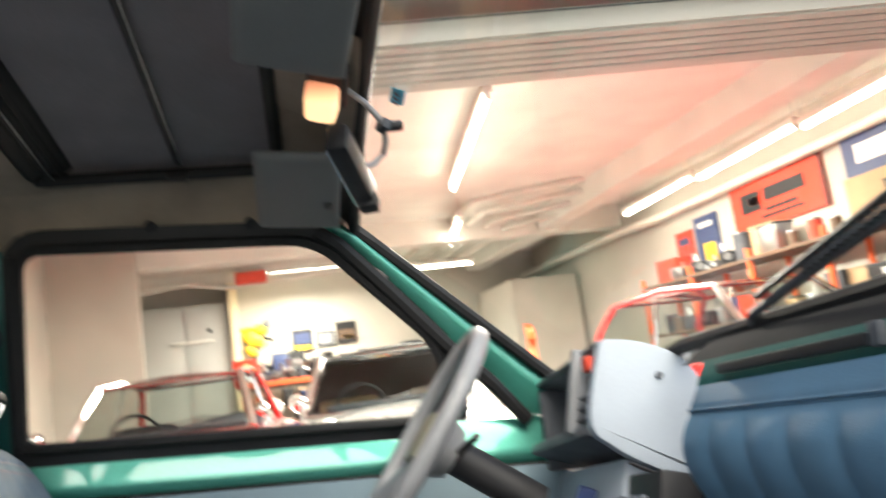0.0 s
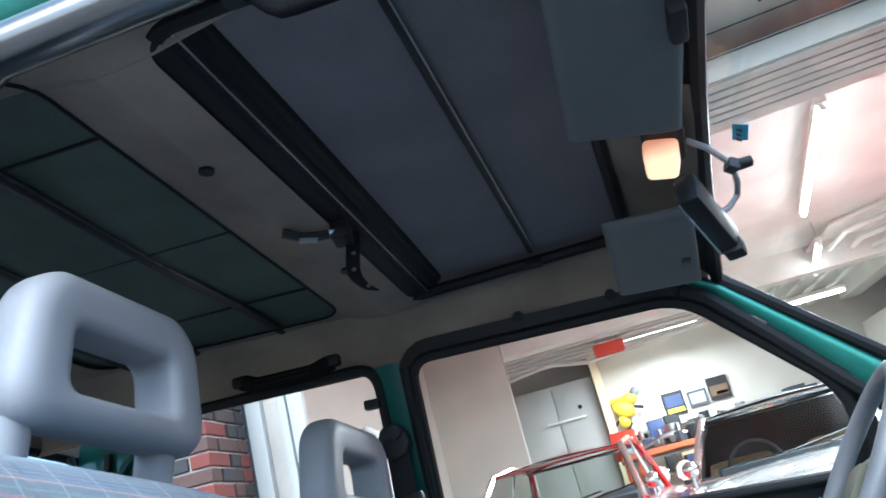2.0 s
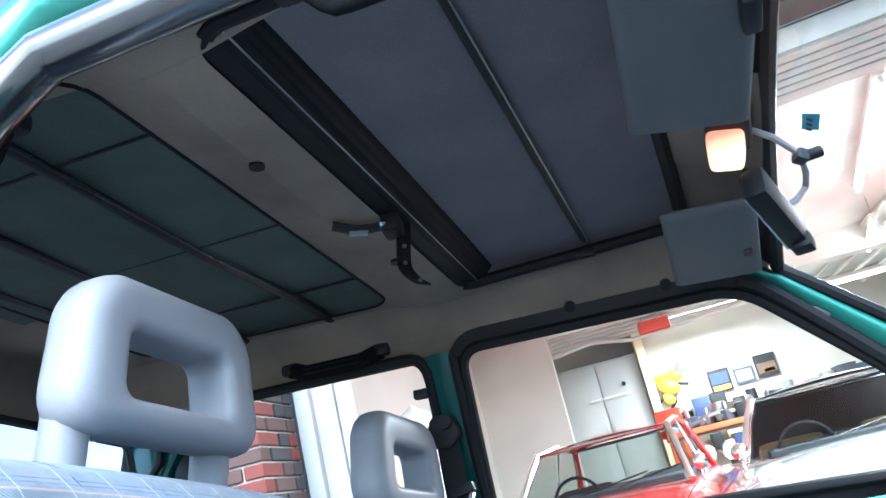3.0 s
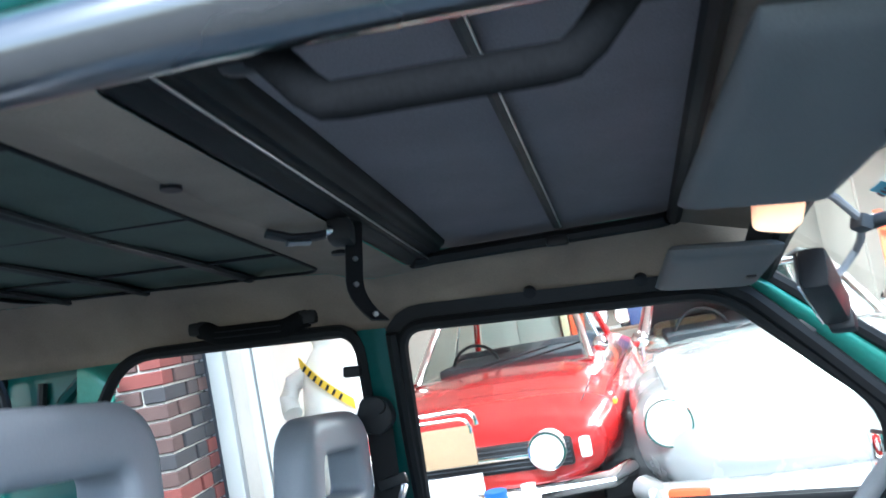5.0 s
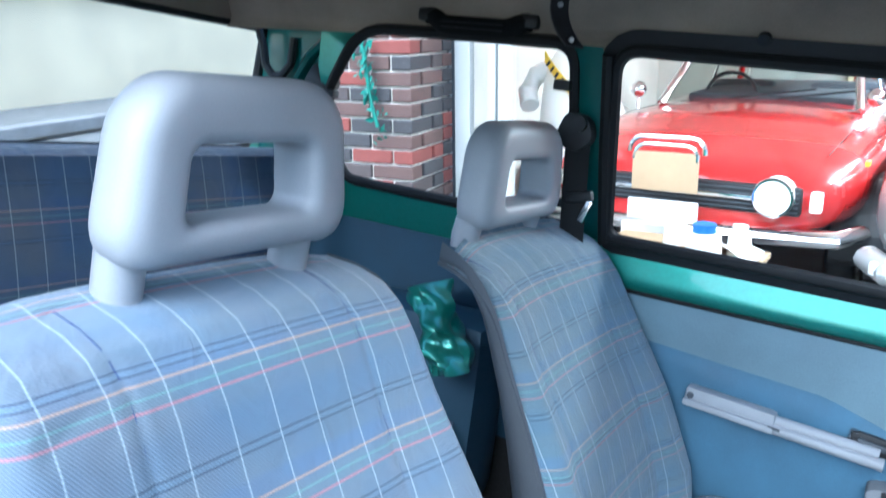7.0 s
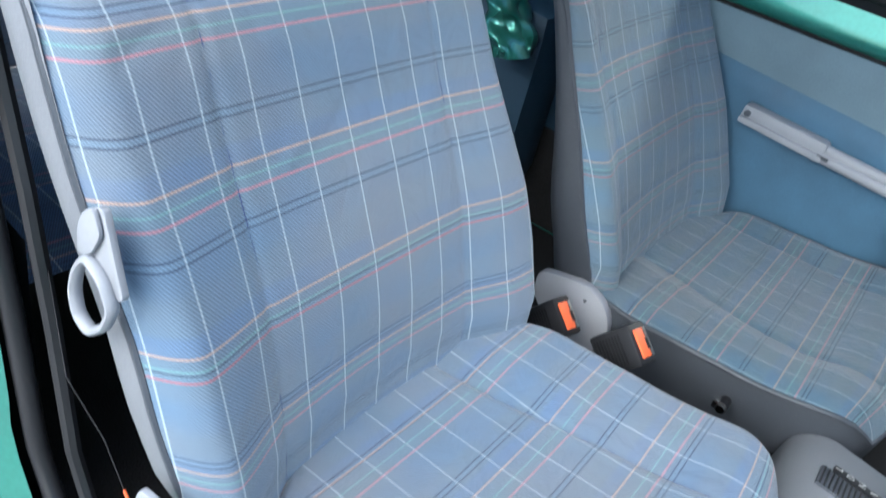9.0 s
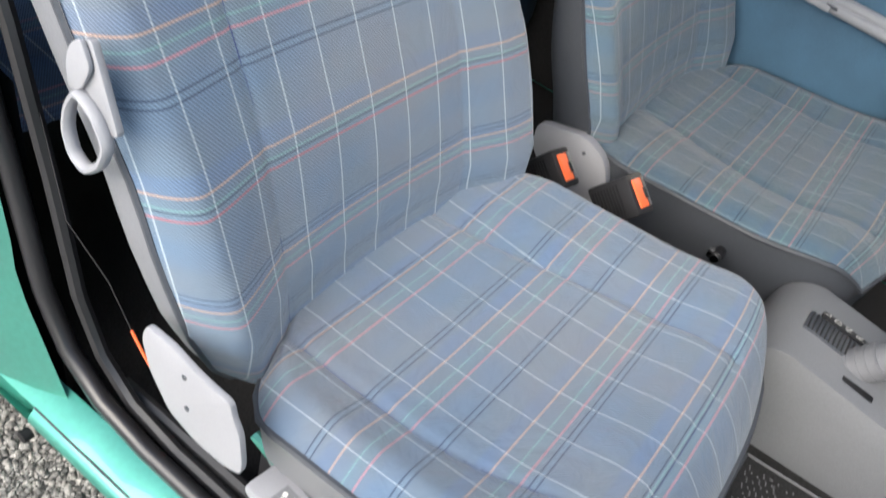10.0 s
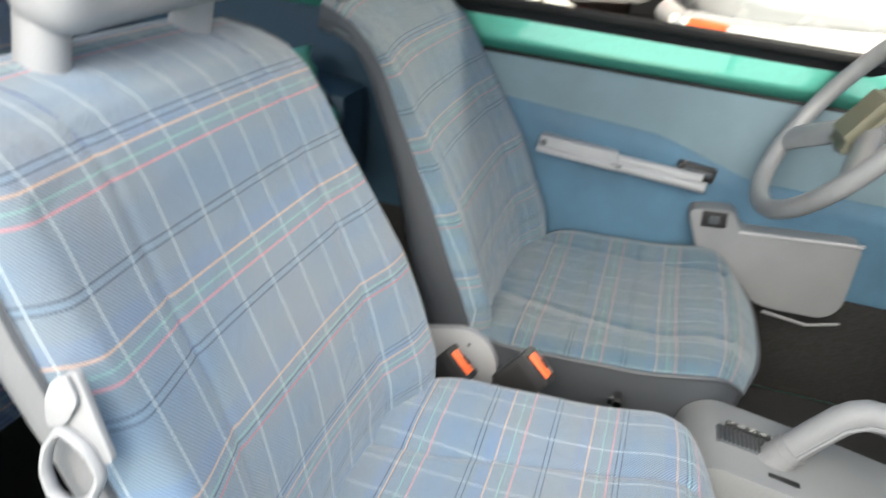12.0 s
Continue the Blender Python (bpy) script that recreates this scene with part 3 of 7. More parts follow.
for s in (1, -1):
    part("cantrail_lining", grid(40, 19, lambda u, v: (-1.24 + 1.425 * u, s * rail_profile(v, s)[0], rail_profile(v, s)[1] - (0.05 * max(0.0, 0.25 - u) * (1 - v)) - bar_drop(-1.24 + 1.425 * u) * v ** 3)), LINER, car, "grey-beige lining along the roof edge")
part("rear_header", grid(20, 8, lambda u, v: (-1.215 - 0.015 * v, -0.58 + 1.16 * u, ZL - 0.002 - 0.108 * v)), LINER, car)

# front canvas panel, its frame and hoop
canvas = part("front_roof_canvas", grid(30, 30, lambda u, v: (-0.31 + 0.42 * u, -0.49 + 0.92 * v, ZL + 0.010 + 0.006 * math.sin(math.pi * v) - 0.003 * math.sin(2 * math.pi * u))), CANVAS, car, "grey canvas of the front folding roof")
rim_pts = offset(FRONT_HOLE, -0.002)
for side_pts in ([p for p in rim_pts if p[1] > 0.34], [p for p in rim_pts if p[1] < -0.43]):
    part("roof_frame", tube([(x, y, ZL - 0.003 - bar_drop(x) * 0.7) for x, y in sorted(side_pts)], 0.011, 8), RUBBER, canvas, "black rubber frame")
part("roof_frame", tube([(0.070, -0.43, ZL - 0.003), (0.070, 0.345, ZL - 0.003)], 0.011, 8), RUBBER, canvas, "black rubber frame")
# moulded channel along the rear edge of the opening: x, z across it
CHANNEL = ((-0.336, 1.3450), (-0.330, 1.3415), (-0.324, 1.3420), (-0.318, 1.3450), (-0.312, 1.3490), (-0.305, 1.3480), (-0.300, 1.3500), (-0.297, 1.3560), (-0.291, 1.3570), (-0.286, 1.3555), (-0.282, 1.3600), (-0.279, 1.3660), (-0.274, 1.3690), (-0.270, 1.3790))
def channel_at(u, v):
    k = u * (len(CHANNEL) - 1)
    i = min(int(k), len(CHANNEL) - 2)
    x, z = [p * (1 - k + i) + q * (k - i) for p, q in zip(CHANNEL[i], CHANNEL[i + 1])]
    end = max(0.0, (0.04 - v) / 0.04) ** 2
    return (x + 0.030 * end * (1 - u), -0.462 + 0.818 * v, z + 0.010 * end)
part("roof_channel", grid(43, 40, channel_at), RUBBER, canvas, "black grooved channel along the opening")
for dx, z, r in ((-0.2990, 1.3500, 0.0014),):
    part("rail_bead", tube([(dx, -0.43, z), (dx, 0.352, z)], r, 6), STEEL, canvas, "bright metal bead")
part("roof_hoop", tube([(-0.098, -0.42, ZL + 0.008), (-0.098, 0.34, ZL + 0.008)], 0.0065, 8), BLACK, canvas, "black cross hoop")
# Thin steel strip drawn as the highlight along the black hoop.
part("hoop_edge", tube([(-0.092, -0.42, ZL + 0.004), (-0.092, 0.34, ZL + 0.004)], 0.0014, 6), STEEL, canvas)
part("frame_clip", box((-0.10, 0.352, ZL - 0.014), (0.034, 0.016, 0.016), 0.005), BLACK, canvas)
# rear canvas panel
rear_canvas = part("rear_roof_canvas", grid(30, 30, lambda u, v: (-1.06 + 0.62 * u, -0.48 + 0.94 * v, ZL - 0.002 + 0.004 * math.sin(3 * math.pi * v))), CANVAS_REAR, car, "olive-grey canvas of the rear folding roof")
part("roof_frame", tube([(x, y, ZL - 0.001 - bar_drop(x)) for x, y in offset(REAR_HOLE, -0.003)], 0.0025, 8, True), RUBBER, rear_canvas)
for x, r in ((-0.640, 0.011), (-0.833, 0.011), (-0.985, 0.010)):
    part("roof_hoop", tube([(x, -0.45, ZL - 0.006), (x + 0.006, 0.0, ZL - 0.006), (x + 0.024, 0.25, ZL - 0.006), (x + 0.026, 0.44, ZL - 0.006)], r, 8, flat=0.6), BLACK, rear_canvas)
    part("hoop_edge", tube([(x + 0.010, -0.45, ZL - 0.010), (x + 0.016, 0.0, ZL - 0.010), (x + 0.034, 0.25, ZL - 0.010)], 0.0012, 6), SEAL, rear_canvas)
for y in (-0.306, -0.022, 0.230):
    part("canvas_seam", tube([(-1.02, y + 0.006, ZL - 0.002), (-0.80, y + 0.003, ZL - 0.004), (-0.475, y, ZL - 0.006)], 0.0026, 6), BLACK, rear_canvas)
# latch lever, strap and plugs of the headliner
latch = part("roof_latch", tube([(-0.330, 0.010, 1.328), (-0.346, 0.000, 1.324), (-0.368, -0.014, 1.322), (-0.392, -0.030, 1.328)], 0.011, 8, flat=0.5), BLACK, car, "black lever of the folding roof")
part("latch_tip", tube([(-0.350, -0.004, 1.3165), (-0.372, -0.018, 1.3155)], 0.008, 8, flat=0.3), STEEL, latch)
part("latch_block", box((-0.322, 0.022, 1.330), (0.028, 0.042, 0.028), 0.006, (0, 0, 10)), BLACK, latch)
part("latch_pin", cyl((-0.334, 0.002, 1.330), (-0.321, 0.012, 1.328), 0.008, 10), CHROME, latch)
def strap_at(u, v):
    """Flat strap hanging from the frame, its end curling forward."""
    return Vector((-0.324 + 0.015 * u + 0.012 * v + 0.030 * max(0.0, v - 0.6) ** 2 * 6, 0.046 + 0.016 * u - 0.052 * v, 1.350 - 0.128 * v))


strap = part("roof_strap", solid(grid(4, 14, strap_at), 0.002), BLACK, car, "black plastic holding strap with studs")
for v in (0.4, 0.65, 0.95):
    c = strap_at(0.5, v)
    part("stud", cyl(c + Vector((0.003, -0.003, 0)), c + Vector((-0.003, 0.003, 0)), 0.003, 8), STEEL, strap)
for p, d in (((-0.396, -0.2166, ZL - 0.030), (0, 0, -1)), ((-0.373, 0.153, ZL - 0.030), (0, 0, -1)), ((-0.158, 0.428, 1.290), (0, -0.75, -0.6)), ((0.014, 0.428, 1.290), (0, -0.75, -0.6))):
    p, d = Vector(p), Vector(d).normalized()
    part("lining_plug", cyl(p + d * -0.004, p + d * 0.004, 0.010, 14), BLACK, car)


def grab(x0, x1, y, z, s, out, drop, name_label, thick=0.0135):
    """A soft moulded pull along the roof edge, standing off by out and hanging by drop."""
    pts = []
    for k in range(21):
        t = k / 20
        e = min(1.0, min(t, 1 - t) / 0.22)
        e = e * e * (3 - 2 * e)
        pts.append((x0 + (x1 - x0) * t, y - s * out * e, z - drop * e))
    g = part("grab_handle", tube(pts, thick, 16, flat=1.2), MATT, car, name_label)
    for d in (-0.35, 0.35):
        part("grip_rib", tube([(x, q - s * thick * 0.94, h + d * thick) for x, q, h in pts[4:-4]], thick * 0.10, 6), RUBBER, g)
    for x in (x0, x1):
        part("handle_foot", box((x, y - s * 0.004, z), (0.036, 0.020, 0.024), 0.008), BLACK, g)
    return g


grab(-0.735, -0.535, 0.437, 1.292, 1, 0.012, 0.016, "black grab handle over the rear window")
grab(-0.190, 0.018, -0.487, 1.313, -1, 0.002, 0.037, "black grab handle over the open door", 0.0088)
grab(-0.735, -0.535, -0.452, 1.310, -1, 0.012, 0.030, "black grab handle over the rear window", 0.011)

# right roof edge over the open door: drip, seal and green gutter
DOOR_EDGE = [(0.50, -0.590, 0.405), (-0.13, -0.586, 0.402), (-0.28, -0.585, 0.404), (-0.345, -0.584, 0.416), (-0.395, -0.583, 0.450), (-0.425, -0.583, 0.510), (-0.450, -0.584, 0.64), (-0.485, -0.582, 0.76), (-0.545, -0.578, 0.92), (-0.54, -0.55, 1.12), (-0.49, -0.52, 1.26), (-0.43, -0.512, 1.314), (-0.2, -0.511, 1.323), (0.0, -0.511, 1.323), (0.16, -0.511, 1.316), (0.27, -0.515, 1.298), (0.40, -0.545, 1.225), (0.62, -0.585, 1.075), (0.80, -0.62, 0.94)]
part("door_seal", tube(DOOR_EDGE[:9], 0.0095, 10, up=(0, 1, 0)), SEAL, car, "black rubber seal round the open door")
part("roof_seal", tube(DOOR_EDGE[8:], 0.025, 20, up=(0, 1, 0)), DOOR_SEAL, car, "dark grey padded edge over the open door")
part("roof_gutter", tube([(x, y + 0.006, z + 0.056) for x, y, z in DOOR_EDGE[9:-2]], 0.034, 20, up=(0, 1, 0)), GREEN, car, "green painted roof edge")
part("inner_seal", tube([(x + (0.020 if z < 0.42 else 0.024), y + 0.020, z - 0.004) for x, y, z in DOOR_EDGE[:10]], 0.0075, 8, up=(0, 1, 0)), SEAL, car, "black ribbed seal lip")
part("rear_door_post", grid(10, 22, lambda u, v: ((-0.440 - 0.13 * max(0.0, v - 0.3) if v > 0.22 else -0.440 + 0.36 * (0.22 - v)) - 0.34 * u, -0.598 - 0.026 * math.sin(math.pi * min(1, u * 1.4)) + 0.05 * max(0.0, v - 0.6), 0.36 + 0.72 * v - 0.01 * u)), GREEN, car, "green door post and rear wing")
part("post_trim", grid(6, 18, lambda u, v: (-0.440 - 0.03 * v - 0.16 * u, -0.560 + 0.02 * u, 0.30 + 0.40 * v)), MATT, car, "black trim of the door post")

# the passenger door, swung wide open on its front hinges
open_door = part("passenger_door", box((-0.50, 0.020, 0.62), (1.00, 0.050, 0.50), 0.018), GREEN, car, "green passenger door standing open")
part("door_lining", box((-0.50, -0.012, 0.62), (0.94, 0.016, 0.44), 0.006), BLUE, open_door, "blue vinyl door lining")
part("window_frame", tube([(-0.02, 0.02, 0.87), (-0.28, -0.02, 1.13), (-0.42, -0.04, 1.25), (-0.96, -0.04, 1.26), (-0.98, 0.02, 0.87)], 0.016, 8, up=(0, 1, 0)), BLACK, open_door)
part("window_glass", box((-0.60, -0.01, 1.05), (0.74, 0.004, 0.34)), GLASS, open_door, smooth=False).visible_shadow = False
open_door.matrix_basis = pose(0.56, -0.665, 0, 0, 0, 72)

# visors, dome lamp, mirror, windscreen
b = padded([(0.040, -0.150, 1.272), (0.168, -0.104, 1.274), (0.196, -0.45, 1.290), (0.066, -0.47, 1.293)], 0.024)
visor = part("sun_visor", b, VISOR, car, "grey padded sun visor folded up")
part("visor_clip", box((0.174, -0.317, 1.266), (0.018, 0.052, 0.022), 0.005), BLACK, visor)
b = padded([(0.042, 0.100, 1.275), (0.168, 0.100, 1.267), (0.170, 0.380, 1.262), (0.032, 0.385, 1.270)], 0.020)
visor_l = part("sun_visor", b, VISOR, car, "grey padded sun visor folded up")
part("visor_clip", box((0.150, 0.265, 1.260), (0.014, 0.026, 0.016), 0.004), BLACK, visor_l)
part("header_panel", grid(8, 10, lambda u, v: (0.068 + 0.122 * u, -0.13 + 0.25 * v, ZL - 0.002 - 0.052 * u)), LINER, car, "grey-beige lining between the visors")
lamp = part("dome_lamp", box((0.150, -0.028, 1.312), (0.055, 0.085, 0.030), 0.010, (0, 12, 0)), BLACK, car, "black roof lamp with lit amber lens")
b = box((0, 0, 0), (0.046, 0.058, 0.034), 0.010, seg=3)
for v in b.verts:
    v.co.x *= 1.0 - 5.0 * max(0.0, 0.017 - v.co.z) * 0.8
    v.co.y *= 1.0 - 5.0 * max(0.0, 0.017 - v.co.z) * 0.8
b.transform(pose(0.140, -0.034, 1.278, 0, 12, 0))
part("lens", b, DOME, lamp, "lit warm lens")
MM = Matrix.Translation((0.178, 0.000, 1.202)) @ Vector((0.054, 0.158, -0.037)).to_track_quat("Y", "Z").to_matrix().to_4x4()
b = box((0, 0, 0), (0.028, 0.142, 0.042), 0.010)
b.transform(MM)
mirror = part("rear_view_mirror", b, BLACK, car, "black inside mirror on a wire stem")
b = box((-0.0145, 0, 0), (0.003, 0.130, 0.033), 0.001)
b.transform(MM)
part("mirror_glass", b, MIRROR, mirror)
b = box((0.004, 0.062, -0.016), (0.026, 0.022, 0.022), 0.005)
b.transform(MM)
part("dip_lever", b, BLACK, mirror)
part("stem", tube([(0.172, -0.022, 1.306), (0.198, -0.015, 1.288), (0.222, 0.0, 1.265), (0.226, 0.030, 1.252), (0.223, 0.047, 1.242), (0.208, 0.042, 1.226), (0.190, 0.025, 1.212)], 0.0042, 8), GREY, mirror)
part("stem_joint", box((0.222, 0.002, 1.263), (0.016, 0.018, 0.016), 0.004, (0, 20, 30)), GREY_DARK, mirror)
part("stem_end", cyl((0.226, 0.003, 1.262), (0.246, 0.008, 1.266), 0.0075, 10), BLACK, mirror)


def screen_at(u, v):
    """The windscreen: u across from the right to the left, v from the roof down to the dash."""
    y0, y1 = -0.55 + 0.992 * u, -0.66 + 1.245 * u
    base = 0.960 + 0.087 * y1 if y1 < 0.2 else 0.977 - 0.09 * (y1 - 0.2)
    top = 1.322 - 0.22 * y0 * y0
    bow = 0.02 * (1 - (2 * u - 1) ** 2)
    return Vector((0.198 + 0.452 * v + bow * v, y0 * (1 - v) + y1 * v, top * (1 - v) + base * v))


ws = part("windscreen", grid(14, 14, screen_at), GLASS, car)
ws.visible_shadow = False
rim_uv = [(k / 12, 0) for k in range(13)] + [(1, k / 12) for k in range(1, 13)] + [(1 - k / 12, 1) for k in range(1, 13)] + [(0, 1 - k / 12) for k in range(1, 12)]
part("screen_seal", tube([screen_at(*q) for q in rim_uv], 0.012, 8, True, up=(0.7, 0, 0.7)), RUBBER, ws, "black rubber windscreen seal")
part("screen_header", grid(20, 5, lambda u, v: screen_at(u, 0) + Vector((-0.034 * v, 0, 0.030 * v - 0.002))), BLACK, car, "black edge of the windscreen header")
part("sticker", grid(2, 2, lambda u, v: screen_at(0.502 + 0.040 * u - 0.012 * v, 0.075 + 0.034 * v) + Vector((-0.003, 0, -0.003))), CYAN, ws, "small cyan sticker")
for k in range(3):
    part("sticker_mark", grid(2, 2, lambda u, v: screen_at(0.507 + 0.012 * k + 0.007 * u - 0.004, 0.086 + 0.012 * v) + Vector((-0.005, 0, -0.005))), NAVY, ws)
PILLAR_IN = [(0.142, 0.437, 1.276), (0.182, 0.446, 1.254), (0.283, 0.487, 1.162), (0.388, 0.531, 1.062), (0.456, 0.555, 1.008), (0.53, 0.585, 0.930)]
PILLAR_OUT = [(0.175, 0.437, 1.284), (0.206, 0.445, 1.264), (0.334, 0.488, 1.168), (0.444, 0.526, 1.084), (0.516, 0.552, 1.030), (0.64, 0.590, 0.942)]


def along(pts, v):
    k = v * (len(pts) - 1)
    i = min(int(k), len(pts) - 2)
    return Vector(pts[i]).lerp(Vector(pts[i + 1]), k - i)


part("screen_pillar", grid(7, 26, lambda u, v: along(PILLAR_IN, v).lerp(along(PILLAR_OUT, v), u) - Vector((0, 0.010 * math.sin(math.pi * u), -0.002))), GREEN, car, "green painted windscreen pillar")
part("screen_pillar", tube([(0.32, -0.59, 1.270), (0.47, -0.615, 1.175), (0.62, -0.645, 1.065), (0.78, -0.68, 0.93)], 0.017, 10, flat=1.6, up=(0, 1, 0)), GREEN, car, "green painted windscreen pillar")
part("pillar_trim", tube([along(PILLAR_IN, k / 16) + Vector((-0.012, -0.004, -0.006)) for k in range(17)], 0.0145, 8, up=(0, 1, 0)), RUBBER, car)
part("pillar_clip", box((0.245, 0.466, 1.195), (0.030, 0.006, 0.012), 0.003, (0, 42, 0)), BLACK, car)
w0, w1 = Vector((0.655, -0.055, 0.966)), Vector((0.632, -0.42, 0.990))
wiper = part("wiper", tube([w0 + Vector((0.01, 0.02, -0.01)), w0, w0.lerp(w1, 0.45), w1], 0.0062, 6), GREY_DARK, car, "dark grey wiper arm resting on the screen")
part("wiper_blade", tube([w0.lerp(w1, 0.10) + Vector((-0.006, 0, 0.012)), w0.lerp(w1, 1.0) + Vector((-0.006, 0, 0.014))], 0.0045, 6), BLACK, wiper)
for k in range(14):
    q = w0.lerp(w1, 0.42 + 0.035 * k) + Vector((-0.007, 0, 0.004))
    part("spring_coil", cyl(q - Vector((0.003, 0, 0.006)), q + Vector((0.003, 0, 0.006)), 0.0028, 6), BLACK, wiper)

# ---- dashboard ----
LEAN_Z = 0.087


def dash_strip(x0, z0, x1, z1, ya, yb, puff=0.0):
    """A band across the dash that drops a little towards the right door."""
    return grid(30, 7, lambda u, v: (x0 + (x1 - x0) * v - puff * math.sin(math.pi * v), ya + (yb - ya) * u, z0 + (z1 - z0) * v + LEAN_Z * min(ya + (yb - ya) * u, 0.2)))


dash = part("dashboard", dash_strip(0.606, 0.921, 0.586, 0.868, -0.005, -0.60, 0.004), DASH_GREEN, car, "green painted dash top with a black vent slot")
part("dash_edge", dash_strip(0.668, 0.958, 0.606, 0.920, 0.06, -0.62, 0.006), MATT, dash, "black ledge below the windscreen")
b = box((0, 0, 0), (0.010, 0.275, 0.012), 0.003)
b.transform(pose(0.587, -0.215, 0.886, math.degrees(math.atan(LEAN_Z)), 0, 0))
part("demist_slot", b, BLACK, dash)
part("slot_end", box((0.588, -0.362, 0.876), (0.010, 0.016, 0.022), 0.003, (5, 0, 0)), GREY_DARK, dash)


def shelf(u, v):
    y = -0.022 - 0.56 * u
    pleat = 0.007 * abs(math.sin(math.pi * (u * 7.0 + 0.2))) ** 0.5
    fall = 0.042 * math.sin(math.pi * min(v * 1.5, 1))
    x = 0.583 - fall + 0.045 * v - pleat * min(1.0, max(0.0, (v - 0.13) * 9)) + 0.004 * math.exp(-((v - 0.125) / 0.012) ** 2)
    return (x, y, 0.889 + LEAN_Z * y - 0.27 * v)


pad = part("padded_shelf", grid(90, 44, shelf), BLUE, dash, "padded blue vinyl dash pocket with pleats")
for k in (0.108, 0.122):
    part("piping", tube([Vector(shelf(j / 30, k)) + Vector((-0.001, 0, 0)) for j in range(31)], 0.0022, 6), BLUE, dash)
POD = round_poly([(0.543, 0.996), (0.600, 0.992), (0.664, 0.968), (0.697, 0.926), (0.683, 0.869), (0.686, 0.816), (0.718, 0.764), (0.640, 0.781), (0.562, 0.820), (0.511, 0.858), (0.513, 0.892)], [0.012, 0.03, 0.03, 0.03, 0.02, 0.03, 0.006, 0.02, 0.02, 0.025, 0.02], 4)
pod = part("instrument_pod", prism(POD, "y", 0.188, 0.214, 0.006), DASH_GREY, dash, "pale blue-grey moulded instrument pod")
part("pod_screw", cyl((0.626, 0.182, 0.935), (0.626, 0.189, 0.935), 0.005, 10), GREY_DARK, dash)
part("pod_seam", tube([(0.560, 0.186, 0.812), (0.640, 0.186, 0.772), (0.72, 0.186, 0.757)], 0.003, 6), BLACK, dash)
part("pod_hood", box((0.62, 0.40, 0.975), (0.15, 0.38, 0.018), 0.006, (0, 10, 0)), GREY_MID, dash)
part("pod_lip", tube([(0.545, 0.20, 0.990), (0.545, 0.58, 0.985)], 0.006, 8), GREY_DARK, dash)
part("pod_floor", box((0.585, 0.38, 0.842), (0.16, 0.34, 0.02), 0.008, (0, 18, 0)), GREY_DARK, dash)
part("pod_back", box((0.622, 0.39, 0.915), (0.02, 0.36, 0.15), 0.004), BLACK, dash)
part("pod_divider", box((0.556, 0.285, 0.925), (0.085, 0.022, 0.135), 0.006, (0, 12, 0)), GREY_MID, dash)
part("pod_end", box((0.60, 0.56, 0.90), (0.12, 0.02, 0.15), 0.008), GREY_DARK, dash)
part("hazard_switch", box((0.545, 0.238, 0.966), (0.03, 0.026, 0.024), 0.004), PRINT_RED, dash, "red warning light switch")
part("switch_slot", box((0.552, 0.238, 0.938), (0.03, 0.034, 0.018), 0.003), BLACK, dash)
part("vent_frame", box((0.556, 0.243, 0.890), (0.05, 0.060, 0.072), 0.006, (0, 12, 0)), BLACK, dash)
for k in range(4):
    part("vent_slat", box((0.530 - 0.004 * k, 0.243, 0.915 - 0.017 * k), (0.016, 0.050, 0.004), 0.0012, (0, 25, 0)), GREY_DARK, dash)
for k in range(3):
    part("dash_dial", cyl((0.606, 0.35 + 0.07 * k, 0.93), (0.598, 0.35 + 0.07 * k, 0.93), 0.03, 20), GREY_DARK, dash)
lower = part("lower_dash", box((0.600, 0.40, 0.755), (0.10, 0.36, 0.12), 0.02, (0, 14, 0)), DASH_GREY, dash, "grey heater control panel")
part("heater_panel", box((0.585, 0.155, 0.742), (0.06, 0.13, 0.10), 0.008, (0, 12, 0)), BLACK, dash, "black heater control panel")
for k in range(3):
    part("dash_knob", cyl((0.548, 0.115 + 0.04 * k, 0.758), (0.530, 0.115 + 0.04 * k, 0.754), 0.010, 14), GREY_DARK, dash)
part("ignition_key", box((0.530, 0.315, 0.775), (0.03, 0.014, 0.024), 0.005, (20, 20, 0)), NAVY, dash, "key with a dark blue grip")
part("radio_slot", box((0.57, 0.03, 0.69), (0.03, 0.17, 0.05), 0.004), BLACK, dash)
part("centre_panel", box((0.625, 0.05, 0.66), (0.07, 0.22, 0.16), 0.015, (0, 8, 0)), DASH_GREY, dash)
# steering wheel
WC, WR, WA = Vector((0.284, 0.366, 0.887)), 0.188, radians(32.7)
wy, wu = Vector((-0.061, 0.998, 0)), Vector((math.sin(WA), 0, math.cos(WA)))
wn_ = wu.cross(wy).normalized()
sw = part("steering_wheel", tube([WC + WR * (math.cos(a) * wy + math.sin(a) * wu) for a in [2 * math.pi * k / 40 for k in range(40)]], 0.0148, 12, True, up=tuple(wn_)), WHEEL_GREY, car, "pale grey plastic steering wheel")
for a in (200, 325):
    d = math.cos(radians(a)) * wy + math.sin(radians(a)) * wu
    part("spoke", tube([WC + d * WR * 0.98, WC + d * 0.13 - wn_ * 0.006, WC + d * 0.08 - wn_ * 0.014, WC - wn_ * 0.022], 0.026, 10, flat=0.45, up=tuple(wn_)), WHEEL_GREY, sw)
part("wheel_hub", cyl(WC - wn_ * 0.012, WC - wn_ * 0.060, 0.062, 22, 0.040), WHEEL_GREY, sw)
b = bmesh.new()
bmesh.ops.create_cone(b, cap_ends=True, segments=4, radius1=0.085, radius2=0.07, depth=0.03)
